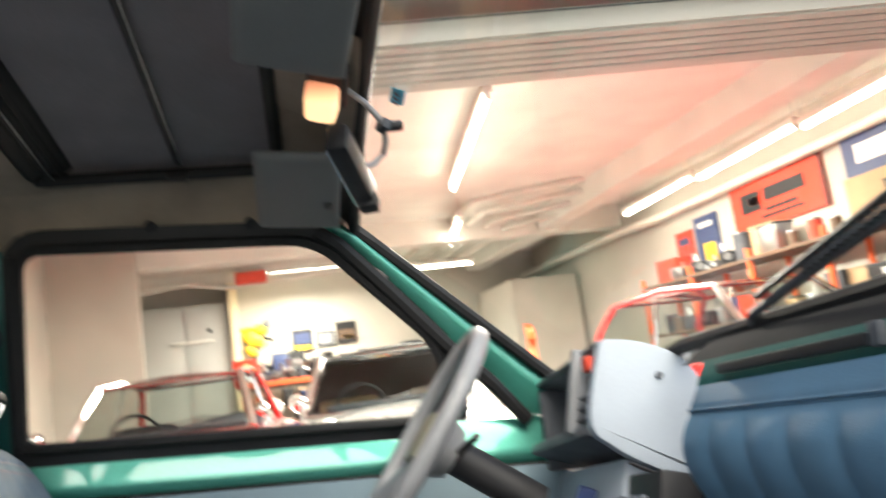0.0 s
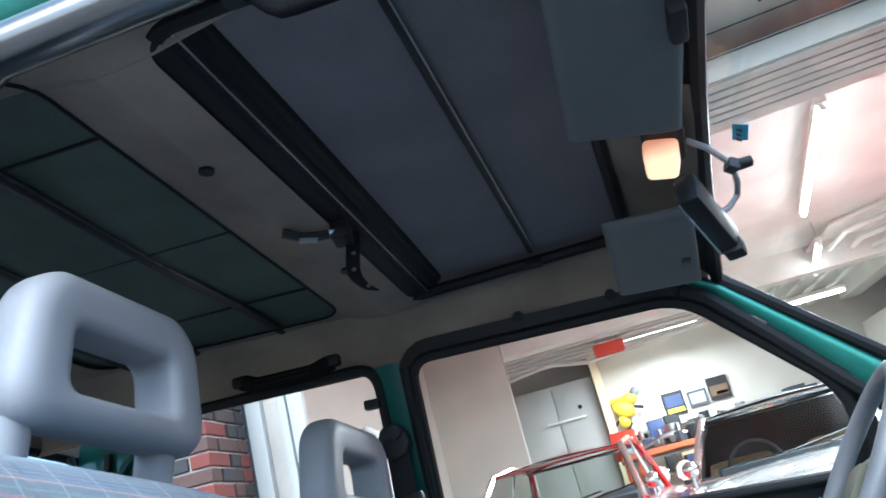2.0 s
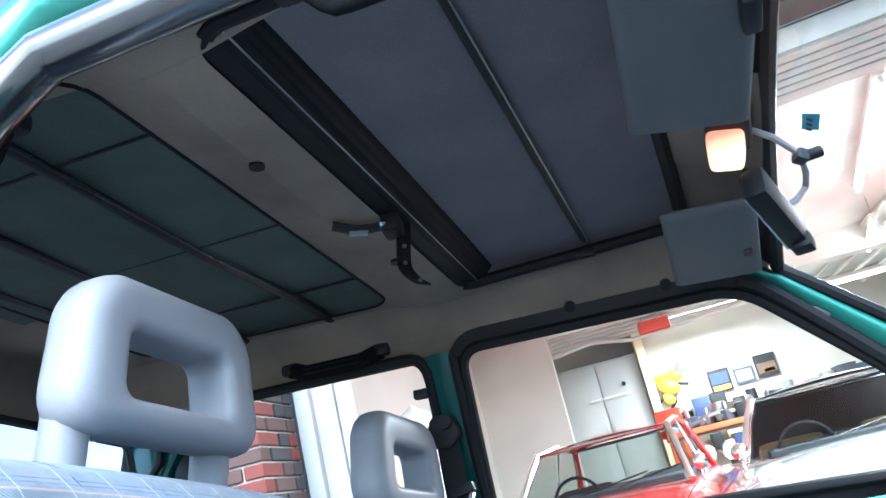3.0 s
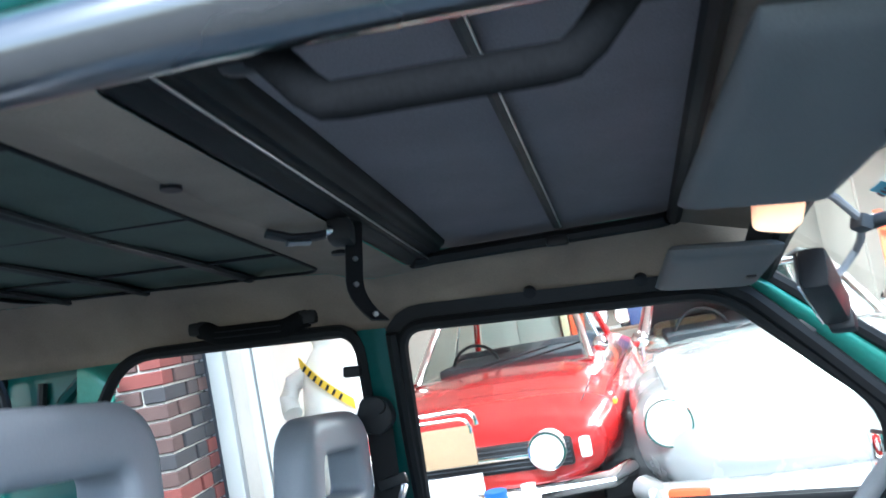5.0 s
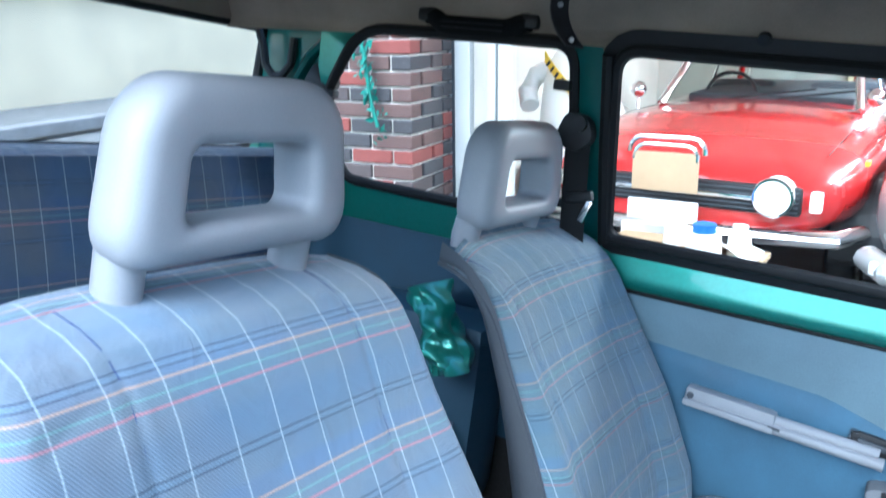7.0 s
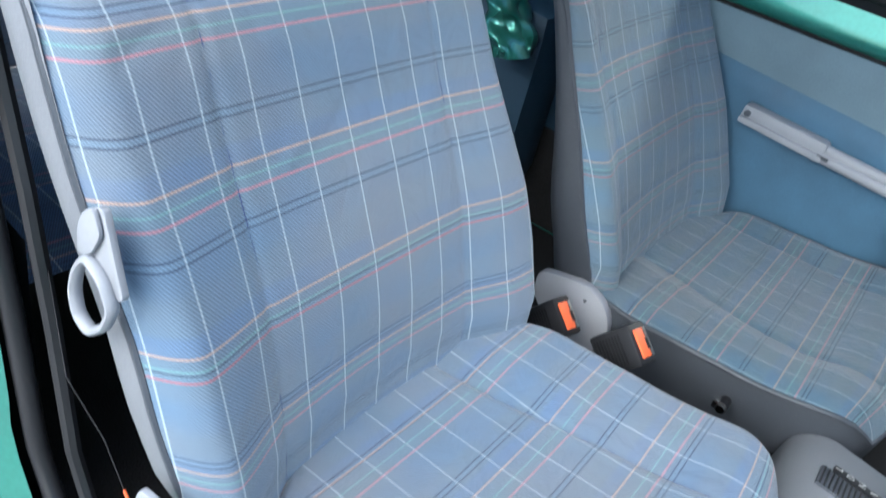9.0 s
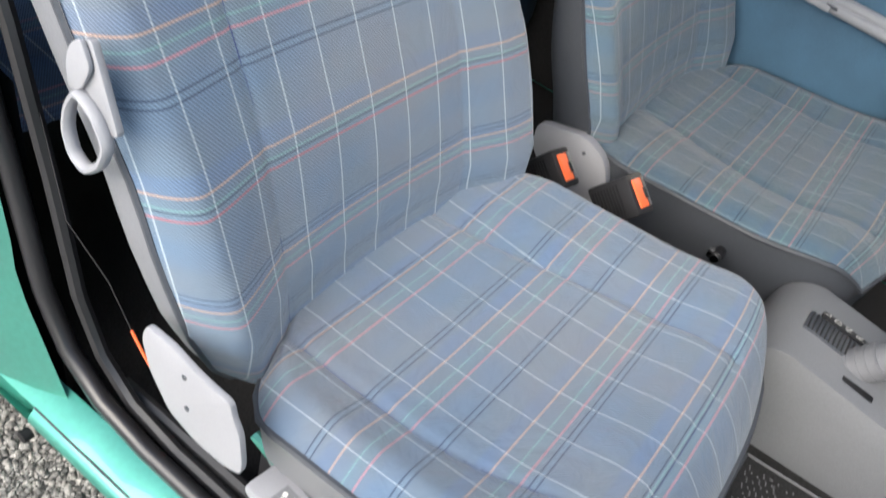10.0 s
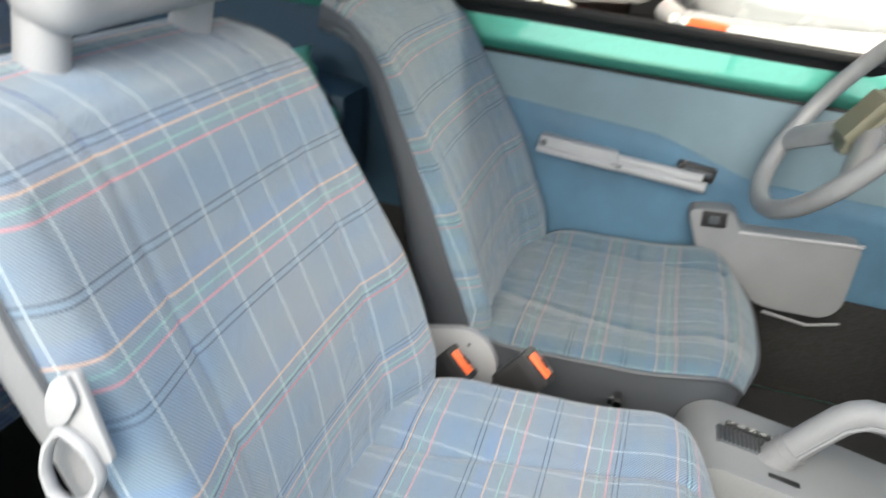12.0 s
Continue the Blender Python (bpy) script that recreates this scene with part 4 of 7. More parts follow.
bmesh.ops.bevel(b, geom=b.edges[:], offset=0.012, segments=3, affect="EDGES")
b.transform(Matrix.Translation(WC - wn_ * 0.01) @ wn_.to_track_quat("Z", "Y").to_matrix().to_4x4() @ pose(0, 0, 0, 0, 0, 45))
part("wheel_boss", b, OLIVE, sw, "dark olive-grey horn pad")
part("steering_column", cyl(WC - wn_ * 0.02, WC - wn_ * 0.22, 0.030, 16), BLACK, car)
for s in (-1, 1):
    part("stalk", tube([WC - wn_ * 0.06 + wy * 0.03 * s, WC - wn_ * 0.06 + wy * 0.12 * s + wu * 0.02], 0.006, 6), BLACK, car)

# ---- floor, sill, console ----
part("car_floor", box((-0.35, 0.0, 0.285), (2.0, 1.12, 0.03), 0.005), CARPET, car, "black carpet on the car floor")
def mat_at(u, v):
    """Mat on the floor, turned up a little at the tunnel."""
    return Vector((0.192 + 0.37 * u, -0.52 + 0.442 * v, 0.316 + 0.050 * v * v + 0.003 * math.sin(9 * u + 5 * v)))


part("tunnel_carpet", box((0.30, 0.003, 0.335), (0.54, 0.146, 0.10), 0.012), CARPET, car, "black carpet over the tunnel")
mat_ = part("floor_mat", grid(20, 20, mat_at), CARPET, car, "black woven floor mat with pale flecks")
part("mat_edge", tube([mat_at(k / 12, 1.0) + Vector((0, 0, 0.002)) for k in range(13)], 0.0016, 6), GREY_MID, mat_)
part("mat_edge", tube([mat_at(0.0, k / 12) + Vector((0, 0, 0.002)) for k in range(13)], 0.0016, 6), GREY_DARK, mat_)
weave = bmesh.new()
rw = random.Random(3)
for i in range(40):
    for j in range(22):
        for k in range(5):
            fy = (0.0200 * (j + 0.5 * (i % 2)) + 0.0034 * k) / 0.442
            fx = ((0.0092 * i - 0.75 * fy * 0.442 + 0.0013 * (k % 2)) % 0.36) / 0.37
            if 0.02 < fy < 0.98 and fx > 0.02 and rw.random() < 0.8:
                p = mat_at(fx, fy) + Vector((0, 0, 0.0006))
                q = [weave.verts.new(p + Vector(o)) for o in ((-0.0009, -0.0014, 0), (0.0009, -0.0014, 0.0003), (0.0009, 0.0014, 0), (-0.0009, 0.0014, 0.0003), (0, 0, 0.0010))]
                for a in range(4):
                    weave.faces.new((q[a], q[(a + 1) % 4], q[4]))
part("mat_weave", weave, GREY_MID, mat_, "pale flecked weave of the mat")
part("kick_panel", box((0.05, 0.605, 0.39), (1.3, 0.03, 0.22), 0.01), CARPET, car)
part("toe_board", box((0.64, 0.0, 0.50), (0.04, 1.15, 0.42), 0.01, (0, -20, 0)), CARPET, car)
part("sill", grid(40, 12, lambda u, v: (-0.47 + 1.09 * u, -0.590 - 0.031 * v, 0.401 - 0.031 * (0.30 * v + 0.16 * v * v) - 0.004 * math.exp(-((u - 0.16) / 0.006) ** 2))), GREEN, car, "green painted door sill")
part("sill_edge", grid(30, 12, lambda u, v: (-0.40 + 1.02 * u, -0.621 - 0.016 * math.sin(0.45 + 1.1 * v) + 0.007, 0.371 + 0.016 * math.cos(0.45 + 1.1 * v))), GREEN, car, "bright green outer edge of the sill")
part("sill_joint", tube([(-0.40, -0.6215, 0.3868), (0.62, -0.6215, 0.3868)], 0.0012, 6), GREY_DARK, car)
part("sill_trim", grid(30, 6, lambda u, v: (-0.40 + 1.0 * u, -0.500 - 0.062 * v, 0.335 + 0.055 * v * v)), CARPET, car, "black carpet over the sill")
part("sill_rib", tube([(-0.36, -0.548, 0.398), (0.6, -0.548, 0.396)], 0.008, 8), SEAL, car)
part("outer_sill", grid(30, 8, lambda u, v: (-0.74 + 1.36 * u, -0.629 + 0.16 * v, 0.372 - 0.17 * v)), GREEN, car, "green outer sill")
part("jack_stud", cyl((-0.402, -0.628, 0.350), (-0.402, -0.638, 0.350), 0.007, 10), RUBBER, car)
con = part("centre_console", prism(round_poly([(0.115, 0.50), (0.15, 0.525), (0.33, 0.50), (0.50, 0.47), (0.52, 0.385), (0.10, 0.375)], 0.02, 4), "y", -0.075, 0.085, 0.004), CONSOLE, car, "grey moulded console with automatic gear selector")
part("selector_plate", box((0.200, 0.003, 0.5185), (0.085, 0.036, 0.006), 0.002, (0, 7, 0)), GREY_DARK, con, "ribbed dark selector plate")
for k in range(14):
    part("plate_rib", box((0.162 + 0.0055 * k, 0.003, 0.5266 - 0.00068 * k), (0.0022, 0.034, 0.002), 0.0005, (0, 7, 0)), BLACK, con)
part("mark_strip", box((0.205, 0.030, 0.5185), (0.070, 0.012, 0.006), 0.002, (0, 7, 0)), BLACK, con, "black strip with white gear letters")
for k, ch in enumerate("LDNRP"):
    fc = bpy.data.curves.new("gear_letter", "FONT")
    fc.body, fc.size, fc.align_x, fc.align_y = ch, 0.0125, "CENTER", "CENTER"
    fc.materials.append(WHITE)
    lt = new("gear_letter", fc)
    lt.parent = con
    lt.matrix_local = pose(0.176 + 0.0145 * k, 0.030, 0.5262 - 0.0018 * k, 0, 7, 90)
    tagged(lt)
part("console_slot", box((0.222, -0.047, 0.512), (0.075, 0.013, 0.006), 0.002, (0, 7, 0)), BLACK, con)
lever = part("gear_lever", tube([(0.246, -0.008, 0.534), (0.266, -0.008, 0.562), (0.289, -0.008, 0.591), (0.300, -0.008, 0.600), (0.314, -0.008, 0.606), (0.335, -0.008, 0.606), (0.390, -0.008, 0.592)], 0.0195, 16, up=(0, 1, 0), flat=0.95), GREY_MID, con, "pale grey gear selector handle with a bent grip")
part("lever_ridge", tube([(0.250, -0.0255, 0.531), (0.293, -0.0265, 0.588), (0.314, -0.0265, 0.599), (0.335, -0.0265, 0.600), (0.385, -0.0255, 0.588)], 0.0030, 8, up=(0, 1, 0)), GREY_MID, lever)
part("lever_button", box((0.345, -0.010, 0.6225), (0.022, 0.016, 0.006), 0.002, (0, 12, 0)), BLUE_PALE, lever, "blue-grey button on the grip")
collar = part("lever_collar", tube([(0.226, -0.008, 0.503), (0.248, -0.008, 0.537)], 0.0215, 16, up=(0, 1, 0)), GREY_MID, con, "ribbed collar of the selector")
for k in range(4):
    c = Vector((0.228 + 0.0058 * k, -0.008, 0.506 + 0.009 * k))
    part("collar_ring", tube([c, c + Vector((0.0020, 0, 0.0031))], 0.0228, 16, up=(0, 1, 0)), GREY_MID, con)
part("console_tray", box((0.42, 0.0, 0.475), (0.14, 0.11, 0.012), 0.004, (0, 8, 0)), GREY_DARK, con)


# ---- seats ----
def table(rows, v):
    """Values between the rows of a table, v from 0 to 1 along it."""
    k = v * (len(rows) - 1)
    i = min(int(k), len(rows) - 2)
    t = k - i
    return [a * (1 - t) + b_ * t for a, b_ in zip(rows[i], rows[i + 1])]


# height, front face, half width to the door, half width to the middle
BACK = ((0.515, -0.204, 0.196, 0.200), (0.55, -0.206, 0.222, 0.245), (0.60, -0.214, 0.242, 0.264), (0.66, -0.240, 0.249, 0.270), (0.72, -0.266, 0.250, 0.264), (0.78, -0.298, 0.255, 0.255), (0.84, -0.332, 0.256, 0.246), (0.89, -0.358, 0.255, 0.241), (0.92, -0.379, 0.251, 0.240), (0.940, -0.402, 0.246, 0.235), (0.951, -0.430, 0.238, 0.226), (0.957, -0.462, 0.226, 0.214))


def ease(k):
    k = max(0.0, min(1.0, k))
    return k * k * (3 - 2 * k)


def seat(dx, yc, dz, recline, lab, cloth, seams, shift):
    """A front seat at x offset dx, middle at yc: checked fabric on grey vinyl. seams: how far the back's two seams lie from its middle; shift moves the cloth's pattern on back and cushion."""
    root = thing("front_seat", lab, "car seat", CAR @ Matrix.Translation((dx, yc, dz)), "front seats")
    out, lift = (-1, 0.004) if yc < 0 else (1, 0.032)
    def back(u, v):
        z, x, wo, wi = table(BACK, v)
        s = 2 * u - 1
        a = abs(s)
        hw, sp = (wo, seams[0]) if s * out > 0 else (wi, seams[1])
        if yc > 0 and s < 0:
            hw += 0.008 * ease((v - 0.60) / 0.40)
        y = s * hw
        amp = 0.018 * ease((0.94 - z) / 0.36)
        bol = amp * ease((abs(y) - sp + 0.012) / 0.090)
        edge = (0.024 + amp) * max(0.0, (a - 0.86) / 0.14) ** 2
        seam = -0.0018 * math.exp(-((abs(y) - sp) / 0.005) ** 2)
        hollow = -(0.008 + 0.018 * math.exp(-((z - 0.58) / 0.07) ** 2)) * math.cos(math.pi * s / 2) * (1 - v)
        fold = 0.0016 * math.sin(38 * z + 9 * y) * math.sin(11 * y + 4 * z) * (1 - v)
        corner = a ** 4 * v ** 2 if yc > 0 and s < 0 else 0.0
        return Vector((x - recline * v + bol - edge + seam + hollow + fold + 0.030 * corner, y, z - 0.006 * a ** 3 * v + (lift + 0.018 * y) * v - 0.020 * corner))
    run_v = [0.0]
    for k in range(60):
        run_v.append(run_v[-1] + (back(0.5, (k + 1) / 60) - back(0.5, k / 60)).length)
    mid = run_v[35] - 0.0454
    def back_uv(u, v):
        w = (run_v[round(v * 60)] - mid) * 0.943
        return ((back(u, v).y + 0.0123 + (1 if u > 0.5 else -1) * 0.018 * max(0.0, (abs(2 * u - 1) - 0.9) / 0.1) ** 2) * 0.990 + shift[0], w - 1.95 * max(0.0, -w - 0.10) ** 2 + shift[1])
    fab = part("backrest", grid(121, 61, back, uv=back_uv), cloth[0], root, "blue checked woven fabric")
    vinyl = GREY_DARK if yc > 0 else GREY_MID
    def shell(u, v):
        """From one edge of the fabric round the back to the other."""
        z, x, wo, wi = table(BACK, v)
        rim = back(0.0 if u < 0.5 else 1.0, v)
        a = math.pi * u
        d = math.sin(a) ** 0.45
        deep = 0.003 + (0.038 + 0.050 * ease((0.90 - z) / 0.30)) * (1 - ease((v - 0.66) / 0.30))
        deep = 0.070 if yc < 0 else deep
        return Vector((rim.x - deep * d, rim.y * (abs(math.cos(a)) ** (0.35 if yc < 0 else 0.35 + 0.45 * v)) * (1 + 0.015 * d), z + lift * v - 0.012 * d * v - 0.045 * d * v ** 6))
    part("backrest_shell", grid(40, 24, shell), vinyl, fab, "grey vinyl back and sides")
    b = grid(40, 7, lambda u, v: back(u, 1.0) + Vector(((-0.060 if yc < 0 else -0.012) * v, 0, 0.008 * math.sin(math.pi * min(1, v * 0.9)) - 0.010 * v * v)) * max(0.05, 1 - (2 * u - 1) ** 6), uv=lambda u, v: (back_uv(u, 1.0)[0], back_uv(u, 1.0)[1] + 0.07 * v))
    part("backrest_top", b, cloth[0], fab)
    for e in (0.0, 1.0):
        part("piping", tube([back(e, k / 24) + Vector((-0.001, 0, 0)) for k in range(25)], 0.0032, 6, up=(0, 1, 0)), GREY_DARK, fab)
    for e in (out * seams[0], -out * seams[1]):
        pts = []
        for k in range(25):
            z, x, wo, wi = table(BACK, k / 24)
            hw = wo if e * out > 0 else wi
            pts.append(back(0.5 + 0.5 * e / hw, k / 24) + Vector((-0.0008, 0, 0)))
        part("seam", tube(pts, 0.0010, 5, up=(0, 1, 0)), NAVY, fab)
    # cushion
    def seam_y(v, s):
        """Where the cushion's side seam runs: closer in at the front on the door side."""
        if s * out > 0:
            return 0.158 - 0.030 * ease((v - 0.40) / 0.47)
        return 0.084 + 0.042 * ease((v + 0.05) / 0.70)
    def cush(u, v):
        s = 2 * u - 1
        a = abs(s)
        front = max(0.0, (v - 0.70) / 0.30)
        hw = (0.232 if s * out > 0 else 0.262) - 0.055 * front ** 2.4 - (0.115 if s * out > 0 else 0.055 if yc < 0 else 0.018) * max(0.0, (0.20 - v) / 0.20) ** 2
        x = -0.235 + (0.400 if yc < 0 else 0.418) * v
        y = s * hw
        roll = (-0.052 if yc < 0 else -0.030) * max(0.0, (v - 0.86) / 0.14) ** 2
        past = abs(y) - seam_y(v, s)
        bol = 0.010 * ease(past / 0.055) * (1 - 0.6 * front) + 0.010 * math.exp(-((v - 0.80) / 0.12) ** 2)
        edge = (-0.030 if yc < 0 else -0.014) * max(0.0, (a - 0.84) / 0.16) ** 2
        seam = -0.0040 * (math.exp(-(past / 0.006) ** 2) if v < 0.89 else 0.0) - 0.0050 * (math.exp(-((v - 0.875) / 0.014) ** 2) if past < 0.004 else 0.0)
        dip = -0.011 * math.cos(math.pi * s / 2) * math.sin(math.pi * min(v, 0.9))
        soft = 0.0005 * math.sin(19 * v + 5 * s) * math.sin(7 * s + 3) + 0.0003 * math.sin(31 * v - 6 * s)
        return Vector((x - 0.030 * a ** 3 * front, y, 0.562 + 0.026 * v + roll + bol + edge + seam + dip + soft))
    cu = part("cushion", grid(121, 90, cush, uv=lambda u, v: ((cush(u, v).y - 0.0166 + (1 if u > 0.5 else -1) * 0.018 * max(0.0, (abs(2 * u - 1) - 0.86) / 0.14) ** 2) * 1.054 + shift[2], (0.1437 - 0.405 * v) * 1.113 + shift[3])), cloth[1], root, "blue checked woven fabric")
    def cush_at(y, v):
        hw = abs(cush(1.0 if y > 0 else 0.0, v).y)
        return cush(0.5 + 0.5 * y / hw, v)
    loop = [cush_at(-seam_y(0.04 + 0.835 * k / 24, -1), 0.04 + 0.835 * k / 24) for k in range(25)]
    loop += [cush_at(-seam_y(0.875, -1) + (seam_y(0.875, 1) + seam_y(0.875, -1)) * k / 16, 0.875) for k in range(1, 17)]
    loop += [cush_at(seam_y(0.875 - 0.835 * k / 24, 1), 0.875 - 0.835 * k / 24) for k in range(1, 25)]
    part("seam", tube([p + Vector((0, 0, -0.0006)) for p in loop], 0.0010, 5), NAVY, cu)
    def skirt(u, v):
        k = u * 3
        p = cush(0.0, 0.02 + k * 0.98) if k <= 1 else (cush(k - 1, 1.0) if k <= 2 else cush(1.0, 1 - (k - 2) * 0.98))
        inward = Vector((0.012 * v if 1 < k < 2 else 0.0, 0, 0))
        return Vector((p.x, p.y * (1 + 0.010 * math.sin(math.pi * v) - 0.10 * v), p.z - (0.090 if yc < 0 else 0.105) * v)) - inward
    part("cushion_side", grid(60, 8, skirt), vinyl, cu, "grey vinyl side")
    part("piping", tube([skirt(k / 60, 0.0) for k in range(61)], 0.0036, 6), GREY_DARK, cu)
    part("seat_base", box((-0.03, 0, 0.40), (0.34, 0.38, 0.14), 0.02), BLACK, root, "black seat frame")
    # head restraint: a hollow rounded frame, thicker below
    hb = bmesh.new()
    out_l, in_l = rounded(-0.132, 0.0, 0.132, 0.167, 0.052, 8), rounded(-0.075, 0.044, 0.075, 0.110, 0.014, 8)
    lean = lambda z: -0.436 - recline - 0.03 * z
    turn = [math.pi / 2 * k / 4 for k in range(5)]
    section = [(in_l, -0.028, 0.0), (in_l, 0.0, 0.0)] + [(in_l, 0.013 - 0.013 * (1 - math.sin(q)), -0.013 * (1 - math.cos(q))) for q in turn[1:]]
    section += [(out_l, 0.013 - 0.024 * (1 - math.cos(q)), 0.024 * (1 - math.sin(q))) for q in turn]
    section += [(out_l, -0.048 + 0.020 * (1 - math.sin(q)), 0.020 * (1 - math.cos(q))) for q in turn]
    section += [(in_l, -0.048 + 0.010 * (1 - math.cos(q)), -0.010 * (1 - math.sin(q))) for q in turn] + [(in_l, -0.028, 0.0)]
    loops = []
    for ring, xo, inset in section:
        pts = offset(ring, -inset)
        loops.append([hb.verts.new((lean(z) + xo, y * (1.12 - 1.15 * z) + (0.028 if yc < 0 else -0.016), (0.980 if yc < 0 else 0.994) + z + 0.035 * y + 0.017 * max(0.0, 1 - max(z, 0.0) / 0.042) * max(0.0, 1 - (y / 0.120) ** 2))) for y, z in pts])
    for a, c in zip(loops, loops[1:]):
        n_ = len(a)
        for k in range(n_):
            hb.faces.new((a[k], a[(k + 1) % n_], c[(k + 1) % n_], c[k]))
    bmesh.ops.remove_doubles(hb, verts=hb.verts, dist=1e-5)
    hr = part("head_restraint", hb, GREY, root, "pale grey hollow head restraint")
    for y in (-0.104, 0.104):
        mid_y = y + (0.020 if yc < 0 else -0.025)
        post = tube([(-0.470 - recline, mid_y, 0.938 + lift), (-0.470 - recline, mid_y, 0.958 + lift), (-0.468 - recline, mid_y, 0.982 + lift / 2), (-0.466 - recline, mid_y, 1.012)], 0.021, 18, up=(1, 0, 0))
        part("restraint_post", post, GREY, hr)
    # hinge covers, recliner lever, adjuster
    shape = ((-0.255, 0.620), (-0.226, 0.620), (-0.199, 0.613), (-0.178, 0.611), (-0.163, 0.611), (-0.160, 0.598), (-0.151, 0.584), (-0.145, 0.550), (-0.146, 0.536), (-0.166, 0.529), (-0.199, 0.529), (-0.228, 0.539), (-0.251, 0.570), (-0.260, 0.601)) if yc < 0 else ((-0.315, 0.560), (-0.285, 0.568), (-0.240, 0.578), (-0.205, 0.562), (-0.188, 0.530), (-0.198, 0.482), (-0.255, 0.472), (-0.31, 0.52))
    y = out * 0.268 if yc < 0 else -0.262
    hc = part("hinge_cover", prism(round_poly(shape, 0.007 if yc < 0 else 0.014, 3), "y", y - (0.002 if yc < 0 else 0.008), y + (0.004 if yc < 0 else 0.008), 0.0015), GREY, root, "pale grey hinge cover")
    for p in ((-0.211, 0.598), (-0.207, 0.563)) if yc < 0 else ((-0.235, 0.555),):
        part("screw", cyl((p[0], y - (0.001 if yc < 0 else 0.007), p[1]), (p[0], y - (0.0028 if yc < 0 else 0.0095), p[1]), 0.0026, 8), GREY_DARK, hc)
    if yc < 0:
        ly = -0.262
        ring = round_poly([(-0.320, 0.791), (-0.331, 0.774), (-0.335, 0.754), (-0.330, 0.735), (-0.316, 0.728), (-0.300, 0.743), (-0.292, 0.763), (-0.302, 0.781)], 0.006, 3)
        lv = part("recliner_lever", tube([(x, ly - 0.006, z) for x, z in ring], 0.0034, 10, True, up=(0, 1, 0), flat=1.55), GREY, root, "pale grey loop lever on the seat side")
        part("lever_root", prism(round_poly([(-0.319, 0.829), (-0.309, 0.833), (-0.301, 0.812), (-0.286, 0.772), (-0.294, 0.768), (-0.311, 0.778), (-0.320, 0.791), (-0.324, 0.814)], 0.006, 3), "y", ly - 0.003, ly + 0.003, 0.0015), GREY, lv)
        part("lever_disc", prism(round_poly([(-0.330, 0.810), (-0.324, 0.825), (-0.313, 0.833), (-0.305, 0.815), (-0.316, 0.794), (-0.330, 0.788)], 0.006, 3), "y", ly - 0.0075, ly - 0.004, 0.0012), GREY, lv)
        part("lever_stay", tube([(-0.314, ly - 0.003, 0.782), (-0.308, ly - 0.003, 0.772), (-0.296, ly - 0.003, 0.764)], 0.0016, 6), GREY, lv)
        part("adjuster_bar", tube([(-0.19, -0.205, 0.478), (-0.05, -0.218, 0.455), (0.15, -0.225, 0.43)], 0.0055, 8), GREEN, root, "green painted adjuster bar")
        ad = part("adjuster_grip", box((-0.127, -0.231, 0.470), (0.066, 0.036, 0.016), 0.006, (0, 0, -6)), GREY, root, "grey adjuster grip with a seat mark")
        part("mark_field", box((-0.122, -0.232, 0.4782), (0.026, 0.020, 0.001), 0, (0, 0, -6)), GREY_MID, ad)
        for x, y, w, d in ((-0.124, -0.234, 0.010, 0.0035), (-0.118, -0.230, 0.0035, 0.008), (-0.129, -0.229, 0.004, 0.004)):
            part("seat_mark", box((x, y, 0.4790), (w, d, 0.001), 0, (0, 0, 14)), WHITE, ad)
    return root


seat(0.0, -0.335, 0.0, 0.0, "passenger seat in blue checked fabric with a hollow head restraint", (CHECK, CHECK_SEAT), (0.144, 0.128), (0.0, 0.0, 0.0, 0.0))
seat(0.045, 0.335, -0.032, 0.06, "driver seat in teal-blue checked fabric, darkened for shade, with a hollow head restraint", (CHECK_SHADED, CHECK_SHADED_SEAT), (0.105, 0.192), (0.006, 0.0, 0.006, 0.013))
for c, d, w in (((-0.200, -0.013, 0.518), (0.60, -0.06, 0.79), (0.82, -0.21, -0.474)), ((-0.096, -0.032, 0.554), (0.60, -0.06, 0.79), (0.80, -0.21, -0.50))):
    d, w = Vector(d).normalized(), Vector(w)
    w = (w - d * w.dot(d)).normalized()
    axes = Matrix((d.cross(w), w, d)).transposed().to_4x4()
    axes.translation = c
    def inside(at, size, bevel=0.0):
        b = box(at, size, bevel)
        b.transform(axes)
        return b
    bk_ = part("belt_buckle", inside((0, 0, 0), (0.034, 0.052, 0.062), 0.005), BLACK, car, "black belt buckle with orange button")
    part("buckle_button", inside((-0.002, 0, 0.0310), (0.017, 0.036, 0.005), 0.0018), ORANGE, bk_, "orange release button")
    part("buckle_slot", inside((0.0115, 0, 0.0310), (0.003, 0.036, 0.0025)), STEEL, bk_)
    part("button_notch", inside((0.0060, 0.002, 0.0330), (0.006, 0.014, 0.002), 0.0006), BLACK, bk_)
    for k in range(9):
        for s in (-1, 1):
            part("buckle_rib", inside((0.0172 * s, 0, -0.024 + 0.0046 * k), (0.0016, 0.037, 0.0018)), RUBBER, bk_)
    e = Vector(c) - d * 0.028
    part("buckle_strap", tube([e + d * 0.01, e - d * 0.035, e - d * 0.05 - Vector((0.01, 0, 0.05)), (e.x - 0.06, e.y + 0.02, 0.31)], 0.020, 8, flat=0.4, up=w), BLACK, bk_)
knob = part("adjuster_knob", cyl((0.03, 0.072, 0.497), (0.03, 0.050, 0.499), 0.0075, 12), BLACK, car, "black and chrome adjuster screw")
part("knob_cap", cyl((0.03, 0.051, 0.499), (0.03, 0.044, 0.4995), 0.0056, 12), CHROME, knob)
part("knob_head", box((0.022, 0.056, 0.498), (0.010, 0.012, 0.012), 0.003), CHROME, knob)
